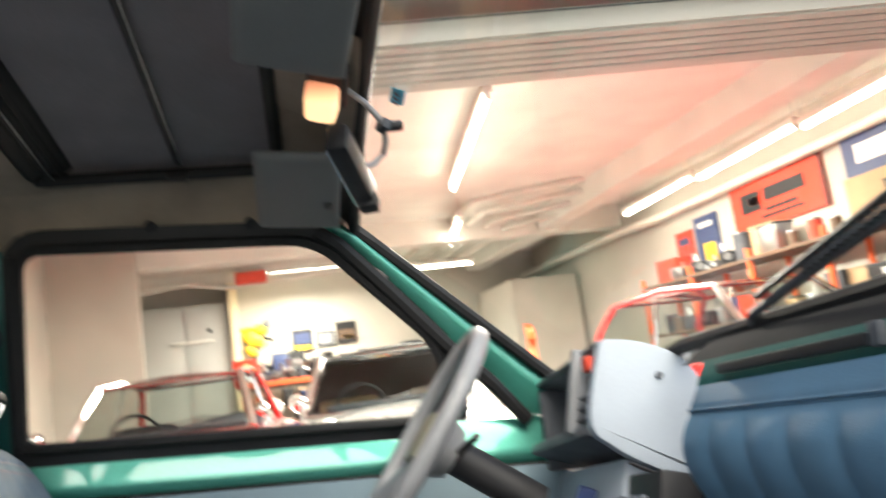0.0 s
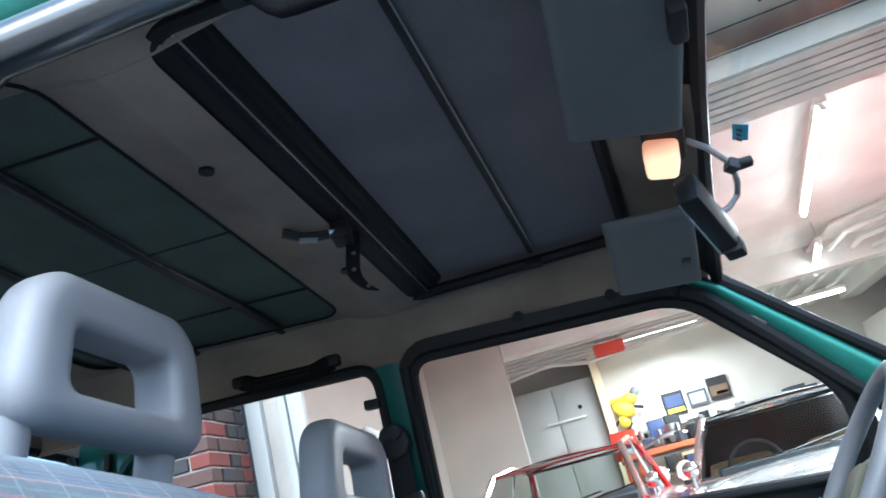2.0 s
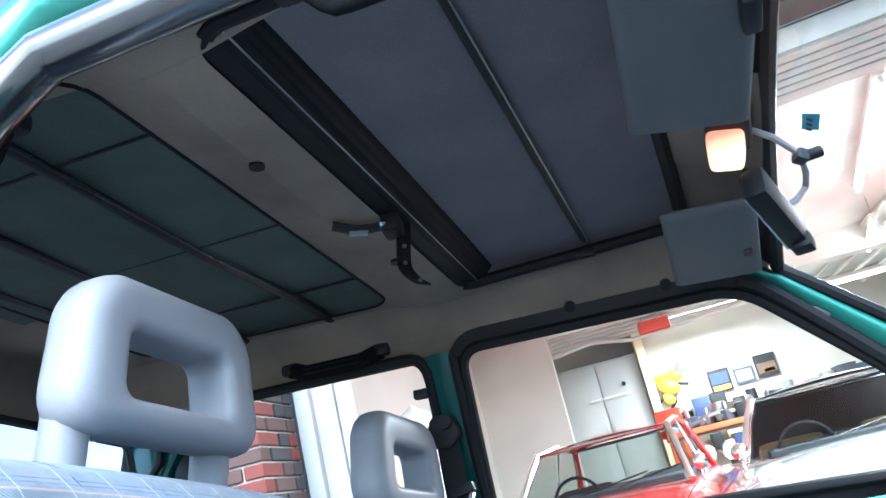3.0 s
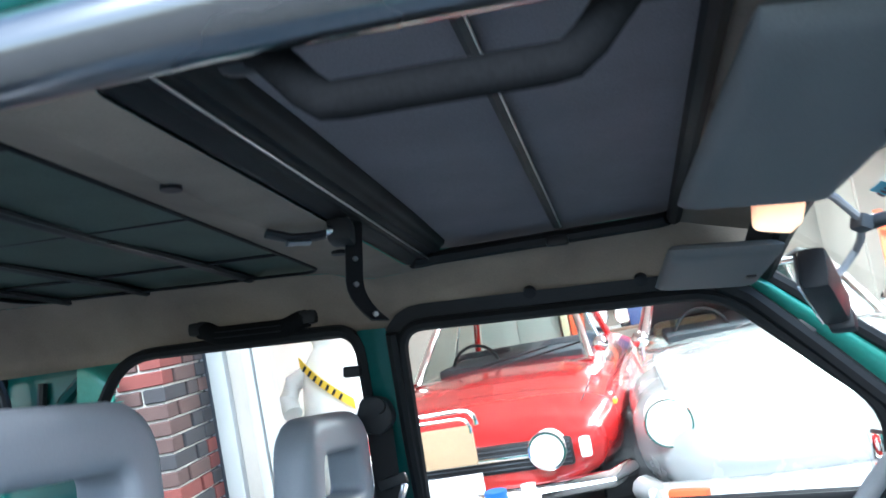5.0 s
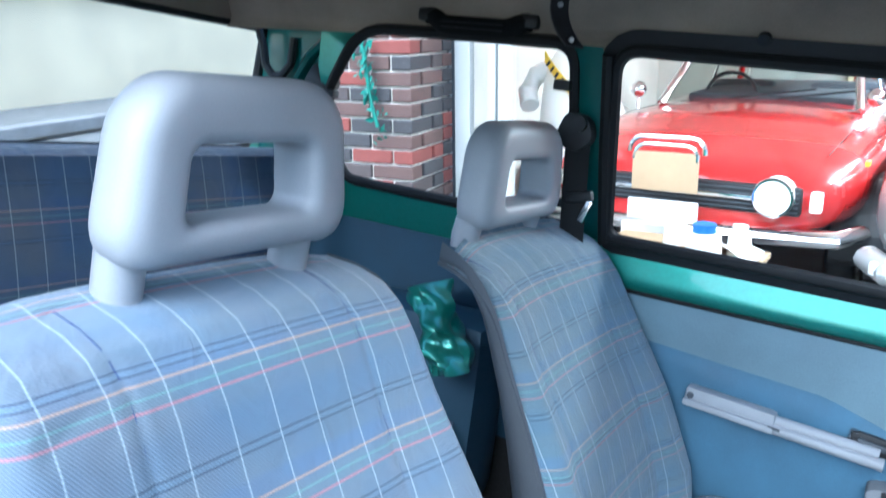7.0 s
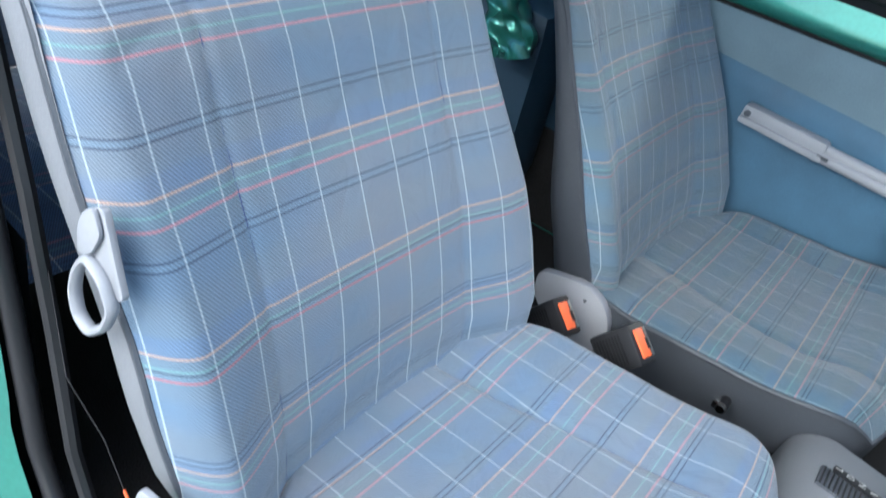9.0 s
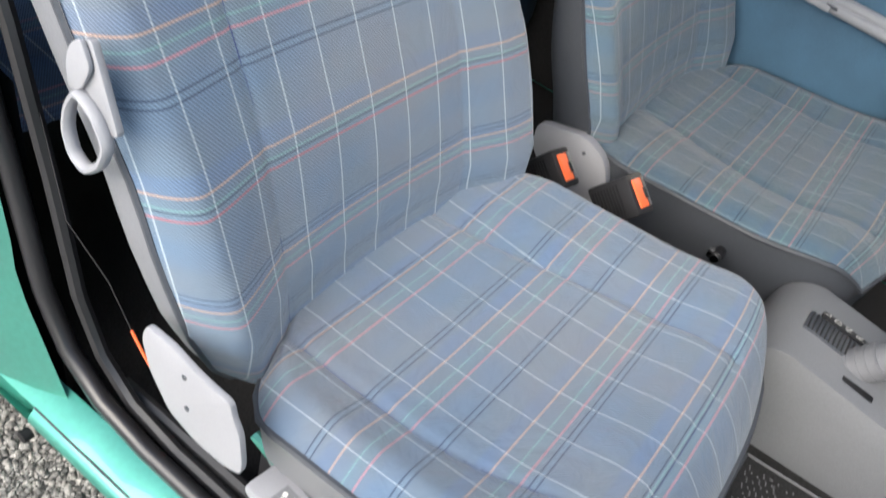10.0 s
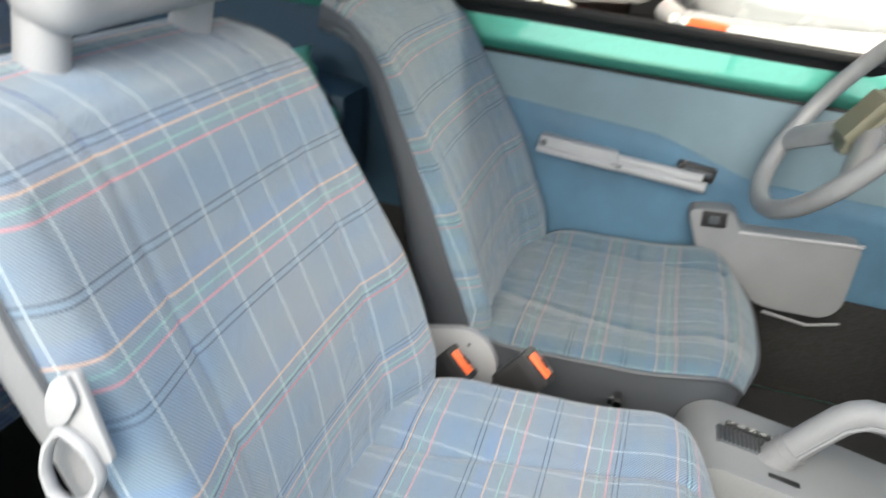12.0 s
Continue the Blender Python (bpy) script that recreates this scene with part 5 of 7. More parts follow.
part("orange_tag", tube([(-0.311, -0.575, 0.543), (-0.293, -0.577, 0.529), (-0.275, -0.577, 0.511)], 0.0014, 6), ORANGE, car, "orange end of a thin cord")
part("cord", tube([(-0.44, -0.56, 0.70), (-0.391, -0.575, 0.613), (-0.339, -0.575, 0.581), (-0.311, -0.575, 0.543)], 0.0005, 5), BLACK, car)

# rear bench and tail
bench = part("rear_bench", grid(40, 16, lambda u, v: (-1.045 + 0.02 * math.sin(math.pi * v) - 0.06 * v, -0.56 + 1.12 * u, 0.56 + 0.425 * v), uv=lambda u, v: (1.12 * u, 0.40 * v)), CHECK_REAR_SHADE, car, "blue checked rear bench back, darkened for shade")
part("bench_top", grid(30, 6, lambda u, v: (-1.105 - 0.09 * v, -0.56 + 1.12 * u, 0.985 + 0.012 * math.sin(math.pi * v)), uv=lambda u, v: (1.12 * u, 0.1 * v)), CHECK_REAR_SHADE, bench)
part("bench_cushion", grid(40, 12, lambda u, v: (-1.04 + 0.45 * v, -0.55 + 1.10 * u, 0.56 + 0.02 * math.sin(math.pi * v) - 0.06 * max(0, v - 0.8) * 5 * max(0, v - 0.8)), uv=lambda u, v: (1.1 * u, 0.45 * v)), CHECK_REAR_SHADE, bench)
TAIL = round_poly([(-0.60, 0.972), (0.60, 0.972), (0.572, 1.254), (-0.572, 1.254)], [0.04, 0.04, 0.025, 0.025], 4)
tail_at = lambda p: (-1.245 - 0.20 * (1.25 - p[1]), p[0], p[1])
tail = part("tailgate", holed((-0.66, 0.40, 0.66, 1.34), TAIL, tail_at), GREEN, car, "green tailgate with heated window")
part("tail_seal", tube([tail_at(p) for p in TAIL], 0.012, 8, True, up=(1, 0, 0)), RUBBER, tail)
b = bmesh.new()
b.faces.new([b.verts.new(Vector(tail_at(p)) + Vector((-0.008, 0, 0))) for p in TAIL])
tp = part("tail_pane", b, GLASS, tail, smooth=False)
tp.visible_shadow = False
part("hinge_cable", tube([(-1.215, 0.52, 1.245), (-1.200, 0.52, 1.215), (-1.188, 0.52, 1.172), (-1.165, 0.52, 1.152), (-1.140, 0.52, 1.153), (-1.118, 0.52, 1.180), (-1.115, 0.52, 1.235)], 0.009, 8), BLACK, car, "black ribbed cable at the tailgate hinge")
part("rear_post", grid(8, 10, lambda u, v: (-1.262 + 0.25 * u, 0.578 - 0.07 * u - 0.015 * math.sin(math.pi * u) + 0.03 * (1 - v), 0.86 + 0.42 * v)), POST, car, "green painted rear roof post, darkened for shade")
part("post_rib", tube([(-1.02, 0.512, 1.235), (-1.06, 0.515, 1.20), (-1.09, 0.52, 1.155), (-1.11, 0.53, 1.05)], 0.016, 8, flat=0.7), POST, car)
part("belt_reel", box((-1.025, 0.515, 1.150), (0.07, 0.04, 0.06), 0.018, (0, 30, 0)), BLACK, car, "black belt anchor on the rear post")
part("wheel_arch", box((-0.80, 0.54, 0.55), (0.50, 0.16, 0.40), 0.06), BLUE_SHADED, car, "blue lining over the wheel arch, darkened for shade")
def crumpled(u, v):
    """A column of bare painted metal, creased and folded."""
    a = 2 * math.pi * u
    r = 0.040 + 0.008 * math.sin(2 * a + 9 * v) + 0.006 * math.sin(3 * a - 15 * v) + 0.004 * abs(math.sin(4 * a + 6 * v))
    return (-0.690 + 0.120 * v + 0.8 * r * math.cos(a), 0.470 - 0.080 * v + r * math.sin(a), 0.800 - 0.125 * v + 0.3 * r * math.cos(a))


part("pillar_foot", grid(28, 26, crumpled), GREEN, car, "folded shiny green foot of the pillar")
part("body_lower", box((-0.42, 0.66, 0.52), (1.95, 0.06, 0.66), 0.03), GREEN, car, "green lower body side")
part("bulkhead", box((0.745, 0.0, 0.70), (0.02, 1.26, 0.46), 0.005), MATT, car, "black bulkhead behind the dash")
part("bonnet", box((1.17, 0.0, 0.80), (0.80, 1.20, 0.26), 0.06, (0, 4, 0)), GREEN, car, "green bonnet")
part("rear_corner", box((-1.05, -0.655, 0.52), (0.5, 0.05, 0.60), 0.02), GREEN, car)
for x in (1.0, -0.98):
    for y in (-0.60, 0.60):
        w = part("wheel", cyl((x, y - 0.07, 0.33), (x, y + 0.07, 0.33), 0.25, 28), RUBBER, car, "black tyre")
        part("rim", cyl((x, y - 0.075, 0.33), (x, y + 0.075, 0.33), 0.15, 20), STEEL, w)


# ---- ground and garage ----
FLOOR = 0.01


def ground_z(x, y):
    """Sloping drive under the car, level again at the garage and out on the road."""
    tilt = max(-0.22, min(0.30, 0.09 - 0.07 * x - 0.145 * y))
    a = max(0.0, min(1.0, (y - 1.1) / 1.0))
    c = max(0.0, min(1.0, (-x - 2.6) / 3.0))
    d = max(0.0, min(1.0, (-y - 2.0) / 3.0))
    e = max(0.0, min(1.0, (x - 2.5) / 2.0))
    k = max(a, c, d, e)
    k = k * k * (3 - 2 * k)
    return tilt * (1 - k) + (FLOOR - 0.02) * k


def ground_sheet():
    xs = [-400, -120, -50, -25, -15] + [-10 + 0.4 * i for i in range(41)] + [7.5, 12, 25, 60, 150, 400]
    ys = [-400, -120, -50, -20, -10] + [-6 + 0.3 * i for i in range(30)] + [3.4, 8, 14, 40, 120, 400]
    b = bmesh.new()
    rows = [[b.verts.new((x, y, ground_z(x, y))) for x in xs] for y in ys]
    for j in range(len(ys) - 1):
        for i in range(len(xs) - 1):
            b.faces.new((rows[j][i], rows[j][i + 1], rows[j + 1][i + 1], rows[j + 1][i]))
    return b


def stone_chips(x0, x1, y0, y1, step):
    """Loose angular chips bedded in the asphalt beside the sill."""
    rnd = random.Random(7)
    ico = bmesh.new()
    bmesh.ops.create_icosphere(ico, subdivisions=1, radius=1)
    base = [v.co.copy() for v in ico.verts]
    tri = [[v.index for v in f.verts] for f in ico.faces]
    ico.free()
    vs, fs = [], []
    for i in range(int((x1 - x0) / step)):
        for j in range(int((y1 - y0) / step)):
            x, y = x0 + step * (i + rnd.uniform(-0.1, 1.1)), y0 + step * (j + rnd.uniform(-0.1, 1.1))
            s = step * rnd.choice((0.32, 0.42, 0.5, 0.58, 0.66, 0.85))
            turn = pose(x, y, ground_z(x, y) + rnd.uniform(-0.2, 0.35) * s, rnd.uniform(-25, 25), rnd.uniform(-25, 25), rnd.uniform(0, 360)) @ Matrix.Diagonal((s * rnd.uniform(0.7, 1.25), s * rnd.uniform(0.7, 1.0), s * rnd.uniform(0.5, 0.8), 1))
            o = len(vs)
            vs.extend(turn @ (v * rnd.uniform(0.82, 1.12)) for v in base)
            fs.extend([a + o for a in f] for f in tri)
    me = bpy.data.meshes.new("asphalt_stones")
    me.from_pydata(vs, [], fs)
    me.materials.append(STONE)
    return new("asphalt_stones", me)


def structure(name, b, mat, label, smooth=False):
    return tagged(part(name, b, mat, None, label, smooth), category=name.split("_")[0], kind="structure")


structure("ground", ground_sheet(), ASPHALT, "coarse grey asphalt drive and road", True)
structure("floor", box((1.9, 7.0, FLOOR - 0.04), (7.2, 9.5, 0.1)), CONCRETE, "grey concrete garage floor")
structure("wall_left", box((-1.62, 5.3, 1.6), (0.2, 5.5, 3.2)), CREAM, "cream painted garage wall")
structure("wall_partition", box((-1.14, 8.1, 1.6), (1.0, 0.2, 3.2)), CREAM, "cream painted partition wall")
structure("wall_recess", box((-1.62, 9.8, 1.6), (0.2, 3.4, 3.2)), CREAM, "cream painted garage wall")
structure("wall_right", box((5.26, 6.85, 1.6), (0.2, 9.3, 3.2)), CREAM, "cream painted garage wall with banners")
structure("wall_back", box((1.85, 11.5, 1.6), (7.0, 0.2, 3.2)), CREAM, "cream painted back wall")
structure("ceiling", box((1.85, 7.0, 2.96), (7.2, 9.4, 0.12)), CEIL, "cream painted garage ceiling")
structure("beam_trim", box((4.15, 6.9, 2.78), (0.28, 9.0, 0.26), 0.01), CEIL, "boxed beam under the ceiling")
structure("beam_trim", box((1.85, 8.4, 2.76), (6.9, 0.25, 0.3), 0.01), CEIL, "boxed beam across the ceiling")
structure("header_wall", box((1.9, 2.36, 2.71), (6.7, 0.3, 0.70), 0, (0, 0, -8.6)), DOORPANEL, "rendered wall over the garage opening")
structure("wall_outer_right", box((5.6, 2.4, 1.6), (0.9, 0.4, 3.4)), CREAM, "outer garage wall")

tagged(stone_chips(-1.25, -0.28, -0.85, -0.20, 0.0088), "grey stone chips of the worn asphalt beside the car", "asphalt", kind="stuff")

# raised up-and-over door: ribbed panel held out under the lintel
gate = thing("garage_door", "beige up-and-over garage door raised overhead", "garage door", Matrix.Translation((0.95, 2.2, 0)) @ pose(0, 0, 0, 0, 0, -8.6) @ Matrix.Translation((-0.95, -2.2, 0)))
leaf = part("door_leaf", box((1.9, 2.005, 2.495), (5.6, 0.77, 0.04), 0.006), DOORPANEL, gate, "beige sheet metal leaf", False)
part("leaf_joint", box((1.9, 1.91, 2.4745), (5.6, 0.008, 0.004)), GREY_DARK, leaf)
for k in range(3):
    part("leaf_rivet", cyl((1.15 + 0.42 * k, 1.80, 2.477), (1.15 + 0.42 * k, 1.80, 2.471), 0.010, 8), CHROME, leaf)
for k in range(6):
    part("door_rib", box((1.9, 1.985 + 0.066 * k, 2.30 - 0.004 * k), (5.7, 0.061, 0.03), 0.006), DOORPANEL, gate)
part("door_lip", box((1.9, 1.945, 2.345), (5.7, 0.02, 0.10), 0.005), DOORPANEL, gate)
part("lip_joint", box((1.9, 1.933, 2.385), (5.7, 0.004, 0.006)), GREY_DARK, gate)
jamb = thing("door_frame", "white painted garage door frame and guide rail", "door frame", pose(0, 0, 0))
part("jamb", box((-1.443, 2.62, 1.3), (0.022, 0.06, 2.5), 0.004), GREY, jamb)
part("guide", box((-1.425, 2.64, 1.3), (0.014, 0.05, 2.5), 0.003), GREY_DARK, jamb)
part("jamb_post", box((-1.379, 2.64, 1.3), (0.076, 0.06, 2.5), 0.010), CAB_GREY, jamb)
part("jamb_web", box((-1.305, 2.67, 1.3), (0.074, 0.03, 2.5), 0.003), DOORPANEL, jamb)
part("guide_rail", box((-1.245, 2.65, 1.3), (0.044, 0.07, 2.5), 0.010), CAB_GREY, jamb)
part("rail_groove", box((-1.220, 2.665, 1.3), (0.008, 0.04, 2.5), 0.001), GREY, jamb)
part("guide_rail", box((-1.182, 2.65, 1.3), (0.070, 0.06, 2.5), 0.012), CAB_GREY, jamb)

# lamps
def tube_lamp(a, b_, label, fixture=True):
    a, b_ = Vector(a), Vector(b_)
    t = thing("fluorescent_lamp", label, "lamp", pose(0, 0, 0), "garage lamps")
    part("tube", cyl(a, b_, 0.019, 12), TUBE, t, "lit white tube")
    d = (b_ - a).normalized()
    mid = (a + b_) / 2 + Vector((0, 0, 0.055))
    bx = box((0, 0, 0), ((b_ - a).length + 0.06, 0.07, 0.05), 0.008)
    bx.transform(Matrix.Translation(mid) @ d.to_track_quat("X", "Z").to_matrix().to_4x4())
    part("fixture", bx, WHITE, t, "white sheet metal batten")
    for p in (a, b_):
        part("lamp_holder", box(tuple(p + Vector((0, 0, 0.02))), (0.03, 0.03, 0.07), 0.006), WHITE, t)
        part("hanger", cyl(p + Vector((0, 0, 0.07)), (p.x, p.y, 2.90), 0.004, 6), STEEL, t)
    return t


tube_lamp((1.92, 3.81, 2.75), (2.36, 6.24, 2.75), "fluorescent batten hung below the cream ceiling")
tube_lamp((2.69, 7.2, 2.65), (3.0, 8.7, 2.65), "fluorescent batten hung below the cream ceiling")
tube_lamp((2.5, 9.8, 2.55), (3.59, 9.8, 2.55), "fluorescent batten across the far bay")
for y in (2.95, 4.5, 6.05):
    tube_lamp((4.80, y, 2.64), (4.80, y + 1.45, 2.60), "row of fluorescent battens along the wall")
tube_lamp((0.7, 10.45, 2.78), (1.9, 10.45, 2.78), "fluorescent batten across the far bay")
for k, (x, y, s, e) in enumerate(((2.14, 5.0, 2.4, 215), (3.9, 5.5, 2.2, 50), (1.3, 10.0, 1.6, 75))):
    la = new("lamp_light", bpy.data.lights.new("lamp_light", "AREA"))
    la.data.shape, la.data.size, la.data.size_y, la.data.energy, la.data.color = "RECTANGLE", 0.3, s, e, (1, 0.95, 0.86)
    la.matrix_world = pose(x, y, 2.58)

# pipes below the ceiling
def pipe_run(pts, r, label):
    return tagged(part("ceiling_pipe", tube(pts, r, 10), PIPE, None, label), category="pipe", group="ceiling pipes")


pipe_run([(5.10, 2.6, 2.52), (5.10, 7.2, 2.48), (4.95, 8.0, 2.48), (4.95, 11.4, 2.48)], 0.045, "pale painted pipe along the wall")
for k in range(4):
    pipe_run([(2.9 + 0.22 * k, 11.3, 2.85 - 0.05 * k), (2.9 + 0.22 * k, 7.3 + 0.3 * k, 2.85 - 0.05 * k), (3.9 + 0.1 * k, 6.6 + 0.3 * k, 2.85 - 0.05 * k)], 0.03, "pale painted conduit under the ceiling")
for k in range(3):
    pipe_run([(-0.9, 10.2 - 0.5 * k, 2.84), (2.4, 10.2 - 0.5 * k, 2.84)], 0.03, "pale painted conduit under the ceiling")


# slatted white panel hung below the ceiling of the far bay
louvre = thing("ceiling_panel", "white slatted metal panel hung under the garage ceiling", "ceiling panel", pose(0, 0, 0))
for k in range(9):
    part("slat", box((0.62, 8.68 + 0.155 * k, 2.63 + 0.012 * (k % 2)), (2.9, 0.125, 0.03), 0.008, (8, 0, 0)), PIPE, louvre, smooth=False)
for x in (-0.55, 0.62, 1.80):
    part("carrier", box((x, 9.3, 2.70), (0.04, 1.5, 0.05), 0.004), GREY, louvre, smooth=False)
    for y in (8.75, 9.9):
        part("hanger", cyl((x, y, 2.72), (x, y, 2.90), 0.006, 6), STEEL, louvre)
part("rail", tube([(-0.85, 8.9, 2.42), (-0.2, 8.9, 2.50), (0.25, 8.95, 2.42), (1.9, 8.9, 2.50)], 0.025, 8), PIPE, louvre, "pale bent pipe")
hang = thing("hanging_case", "dull red metal case hung under the ceiling panel", "case", pose(0.55, 8.9, 2.50))
part("body", box((0, 0, 0), (0.36, 0.22, 0.14), 0.02), PRINT_RED, hang)
for x in (-0.12, 0.12):
    part("strap", box((x, 0, 0.08), (0.02, 0.02, 0.12), 0.003), STEEL, hang)


# ---- wall hangings, shelves, clutter ----
def sign(name, c, w, h, mat, label, bars=(), axis="x", cat="banner"):
    """A flat hanging on the wall x = c.x (or y = c.y) with plain shapes on it."""
    t = thing(name, label, cat, pose(*c) @ (pose(0, 0, 0, 90, 0, -90) if axis == "x" else pose(0, 0, 0, 90, 0, 0)))
    part("sheet", box((0, 0, 0), (w, h, 0.02), 0.003), mat, t, smooth=False)
    for x, y, bw, bh, m in bars:
        part("print", box((x * w, y * h, 0.013), (bw * w, bh * h, 0.006), 0.002), m, t, smooth=False)
    return t


sign("banner", (5.14, 5.32, 2.235), 1.32, 0.47, PRINT_RED, "orange-red banner with a dark round mark and bars", [(-0.27, 0.06, 0.22, 0.40, BLACK), (-0.22, 0.06, 0.13, 0.16, PRINT_RED), (0.1, 0.12, 0.42, 0.26, BLACK), (0.05, -0.18, 0.34, 0.07, BLACK), (0.05, -0.31, 0.44, 0.06, BLACK), (0.485, 0, 0.03, 0.98, BLACK), (0, 0.48, 0.98, 0.04, BLACK)])
sign("banner", (5.14, 6.92, 1.93), 0.33, 0.62, PRINT_RED, "narrow red banner with dark bars", [(0, 0.32, 0.6, 0.12, NAVY), (0, -0.1, 0.7, 0.2, NAVY), (0, -0.35, 0.5, 0.08, BLACK)])
sign("banner", (5.14, 6.48, 2.0), 0.42, 0.66, NAVY, "narrow navy banner with a yellow patch", [(0.05, -0.1, 0.5, 0.3, YELLOW), (0, 0.35, 0.6, 0.08, WHITE)])
sign("banner", (5.14, 3.95, 2.24), 0.95, 0.62, NAVY, "navy banner with pale bars", [(0.0, 0.12, 0.7, 0.25, WHITE)])
sign("framed_picture", (1.32, 11.37, 1.87), 0.30, 0.32, BLACK, "dark framed picture on the back wall", [(0, 0.1, 0.8, 0.5, NAVY), (0, -0.32, 0.8, 0.2, YELLOW)], "y", "picture")
sign("framed_picture", (1.66, 11.37, 1.86), 0.28, 0.22, GREY_DARK, "small grey framed picture on the back wall", [(0, 0, 0.76, 0.7, GREY)], "y", "picture")
sign("framed_picture", (1.98, 11.37, 1.92), 0.30, 0.32, BLACK, "dark framed picture on the back wall", [(0, -0.1, 0.84, 0.45, WOOD), (0.1, -0.22, 0.5, 0.16, YELLOW)], "y", "picture")
# yellow model of a two-wheeler hung on the back wall
toy = thing("wall_sculpture", "yellow and black painted metal sculpture on the back wall", "sculpture", pose(0.63, 11.28, 1.95))
for k, (c, sz, ry, m) in enumerate((((-0.02, 0, 0.02), (0.17, 0.07, 0.11), 32, YELLOW), ((0.10, 0, 0.14), (0.12, 0.06, 0.08), 10, YELLOW), ((-0.12, 0, 0.16), (0.15, 0.05, 0.035), -8, YELLOW), ((-0.06, 0, -0.16), (0.10, 0.06, 0.07), 50, YELLOW), ((0.20, 0, 0.22), (0.07, 0.05, 0.07), 0, GREY_MID))):
    b = bmesh.new()
    bmesh.ops.create_uvsphere(b, u_segments=14, v_segments=9, radius=1.0)
    b.transform(pose(*c, 0, ry, 0) @ Matrix.Diagonal((*sz, 1)))
    part("body", b, m, toy)
part("fork", tube([(-0.24, 0, -0.22), (-0.05, 0, -0.05), (0.12, 0, 0.02), (0.26, 0, -0.02)], 0.022, 8), BLACK, toy)
part("fork", tube([(-0.05, 0, -0.05), (0.02, 0, -0.20), (-0.10, 0, -0.34)], 0.026, 8), BLACK, toy)
part("bracket", box((0.0, 0.06, -0.05), (0.05, 0.10, 0.05), 0.01), BLACK, toy)
cab = thing("cabinet", "pale grey steel cabinet in the far recess", "cabinet", pose(0, 0, 0))
part("body", box((-0.31, 11.1, 1.25), (1.20, 0.5, 2.48), 0.01), CAB_GREY, cab)
for s in (-1, 1):
    dr = part("door", box((-0.31 + 0.295 * s, 10.84, 1.26), (0.57, 0.02, 2.36), 0.008), CAB_GREY, cab)
    part("handle", box((-0.31 + 0.05 * s, 10.82, 1.55), (0.02, 0.02, 0.14), 0.004), STEEL, dr)
part("shelf_bar", box((-0.20, 10.80, 1.98), (0.56, 0.03, 0.03), 0.006), WHITE, cab, "white bar across the doors")
part("lock", cyl((0.02, 10.84, 2.12), (0.02, 10.80, 2.12), 0.03, 12), BLACK, cab)
cab2 = thing("cabinet", "white metal cabinet by the wall", "cabinet", pose(0, 0, 0))
part("body", box((4.6, 10.5, 1.15), (1.0, 1.5, 2.2), 0.01), CREAM, cab2)
part("door", box((4.09, 10.5, 1.15), (0.02, 1.4, 2.0), 0.006), CREAM, cab2)
structure("wall_column", box((0.36, 11.05, 1.45), (0.12, 0.70, 2.9), 0.008), PALE, "beige painted column beside the recess")


def shelf_unit(x, y0, y1, zs, label, axis="y"):
    t = thing("shelf_unit", label, "shelf", pose(0, 0, 0))
    for z in zs:
        c, s = ((x, (y0 + y1) / 2, z), (0.45, y1 - y0, 0.03)) if axis == "y" else (((y0 + y1) / 2, x, z), (y1 - y0, 0.45, 0.03))
        part("board", box(c, s, 0.004), WOOD, t, smooth=False)
    n_ = max(2, round((y1 - y0) / 1.1))
    for k in range(n_ + 1):
        p = y0 + (y1 - y0) * k / n_
        for o in (-0.2, 0.2):
            c = (x + o, p, max(zs) / 2 + 0.1) if axis == "y" else (p, x + o, max(zs) / 2 + 0.1)
            part("upright", box(c, (0.04, 0.04, max(zs)), 0.004), ORANGE, t, "orange steel upright", False)
    return t


shelf_unit(4.90, 3.35, 7.2, (0.55, 1.15, 1.68), "orange steel shelving loaded with parts")
shelf_unit(11.1, 0.6, 3.4, (0.4, 0.95, 1.42), "orange steel shelving loaded with parts", "x")
rng = random.Random(4)
CLUTTER = [BLACK, CARD, GREY_MID, STEEL, NAVY, BLACK, PRINT_RED, WOOD, GREY_DARK, GREY_DARK, BLACK, STEEL]


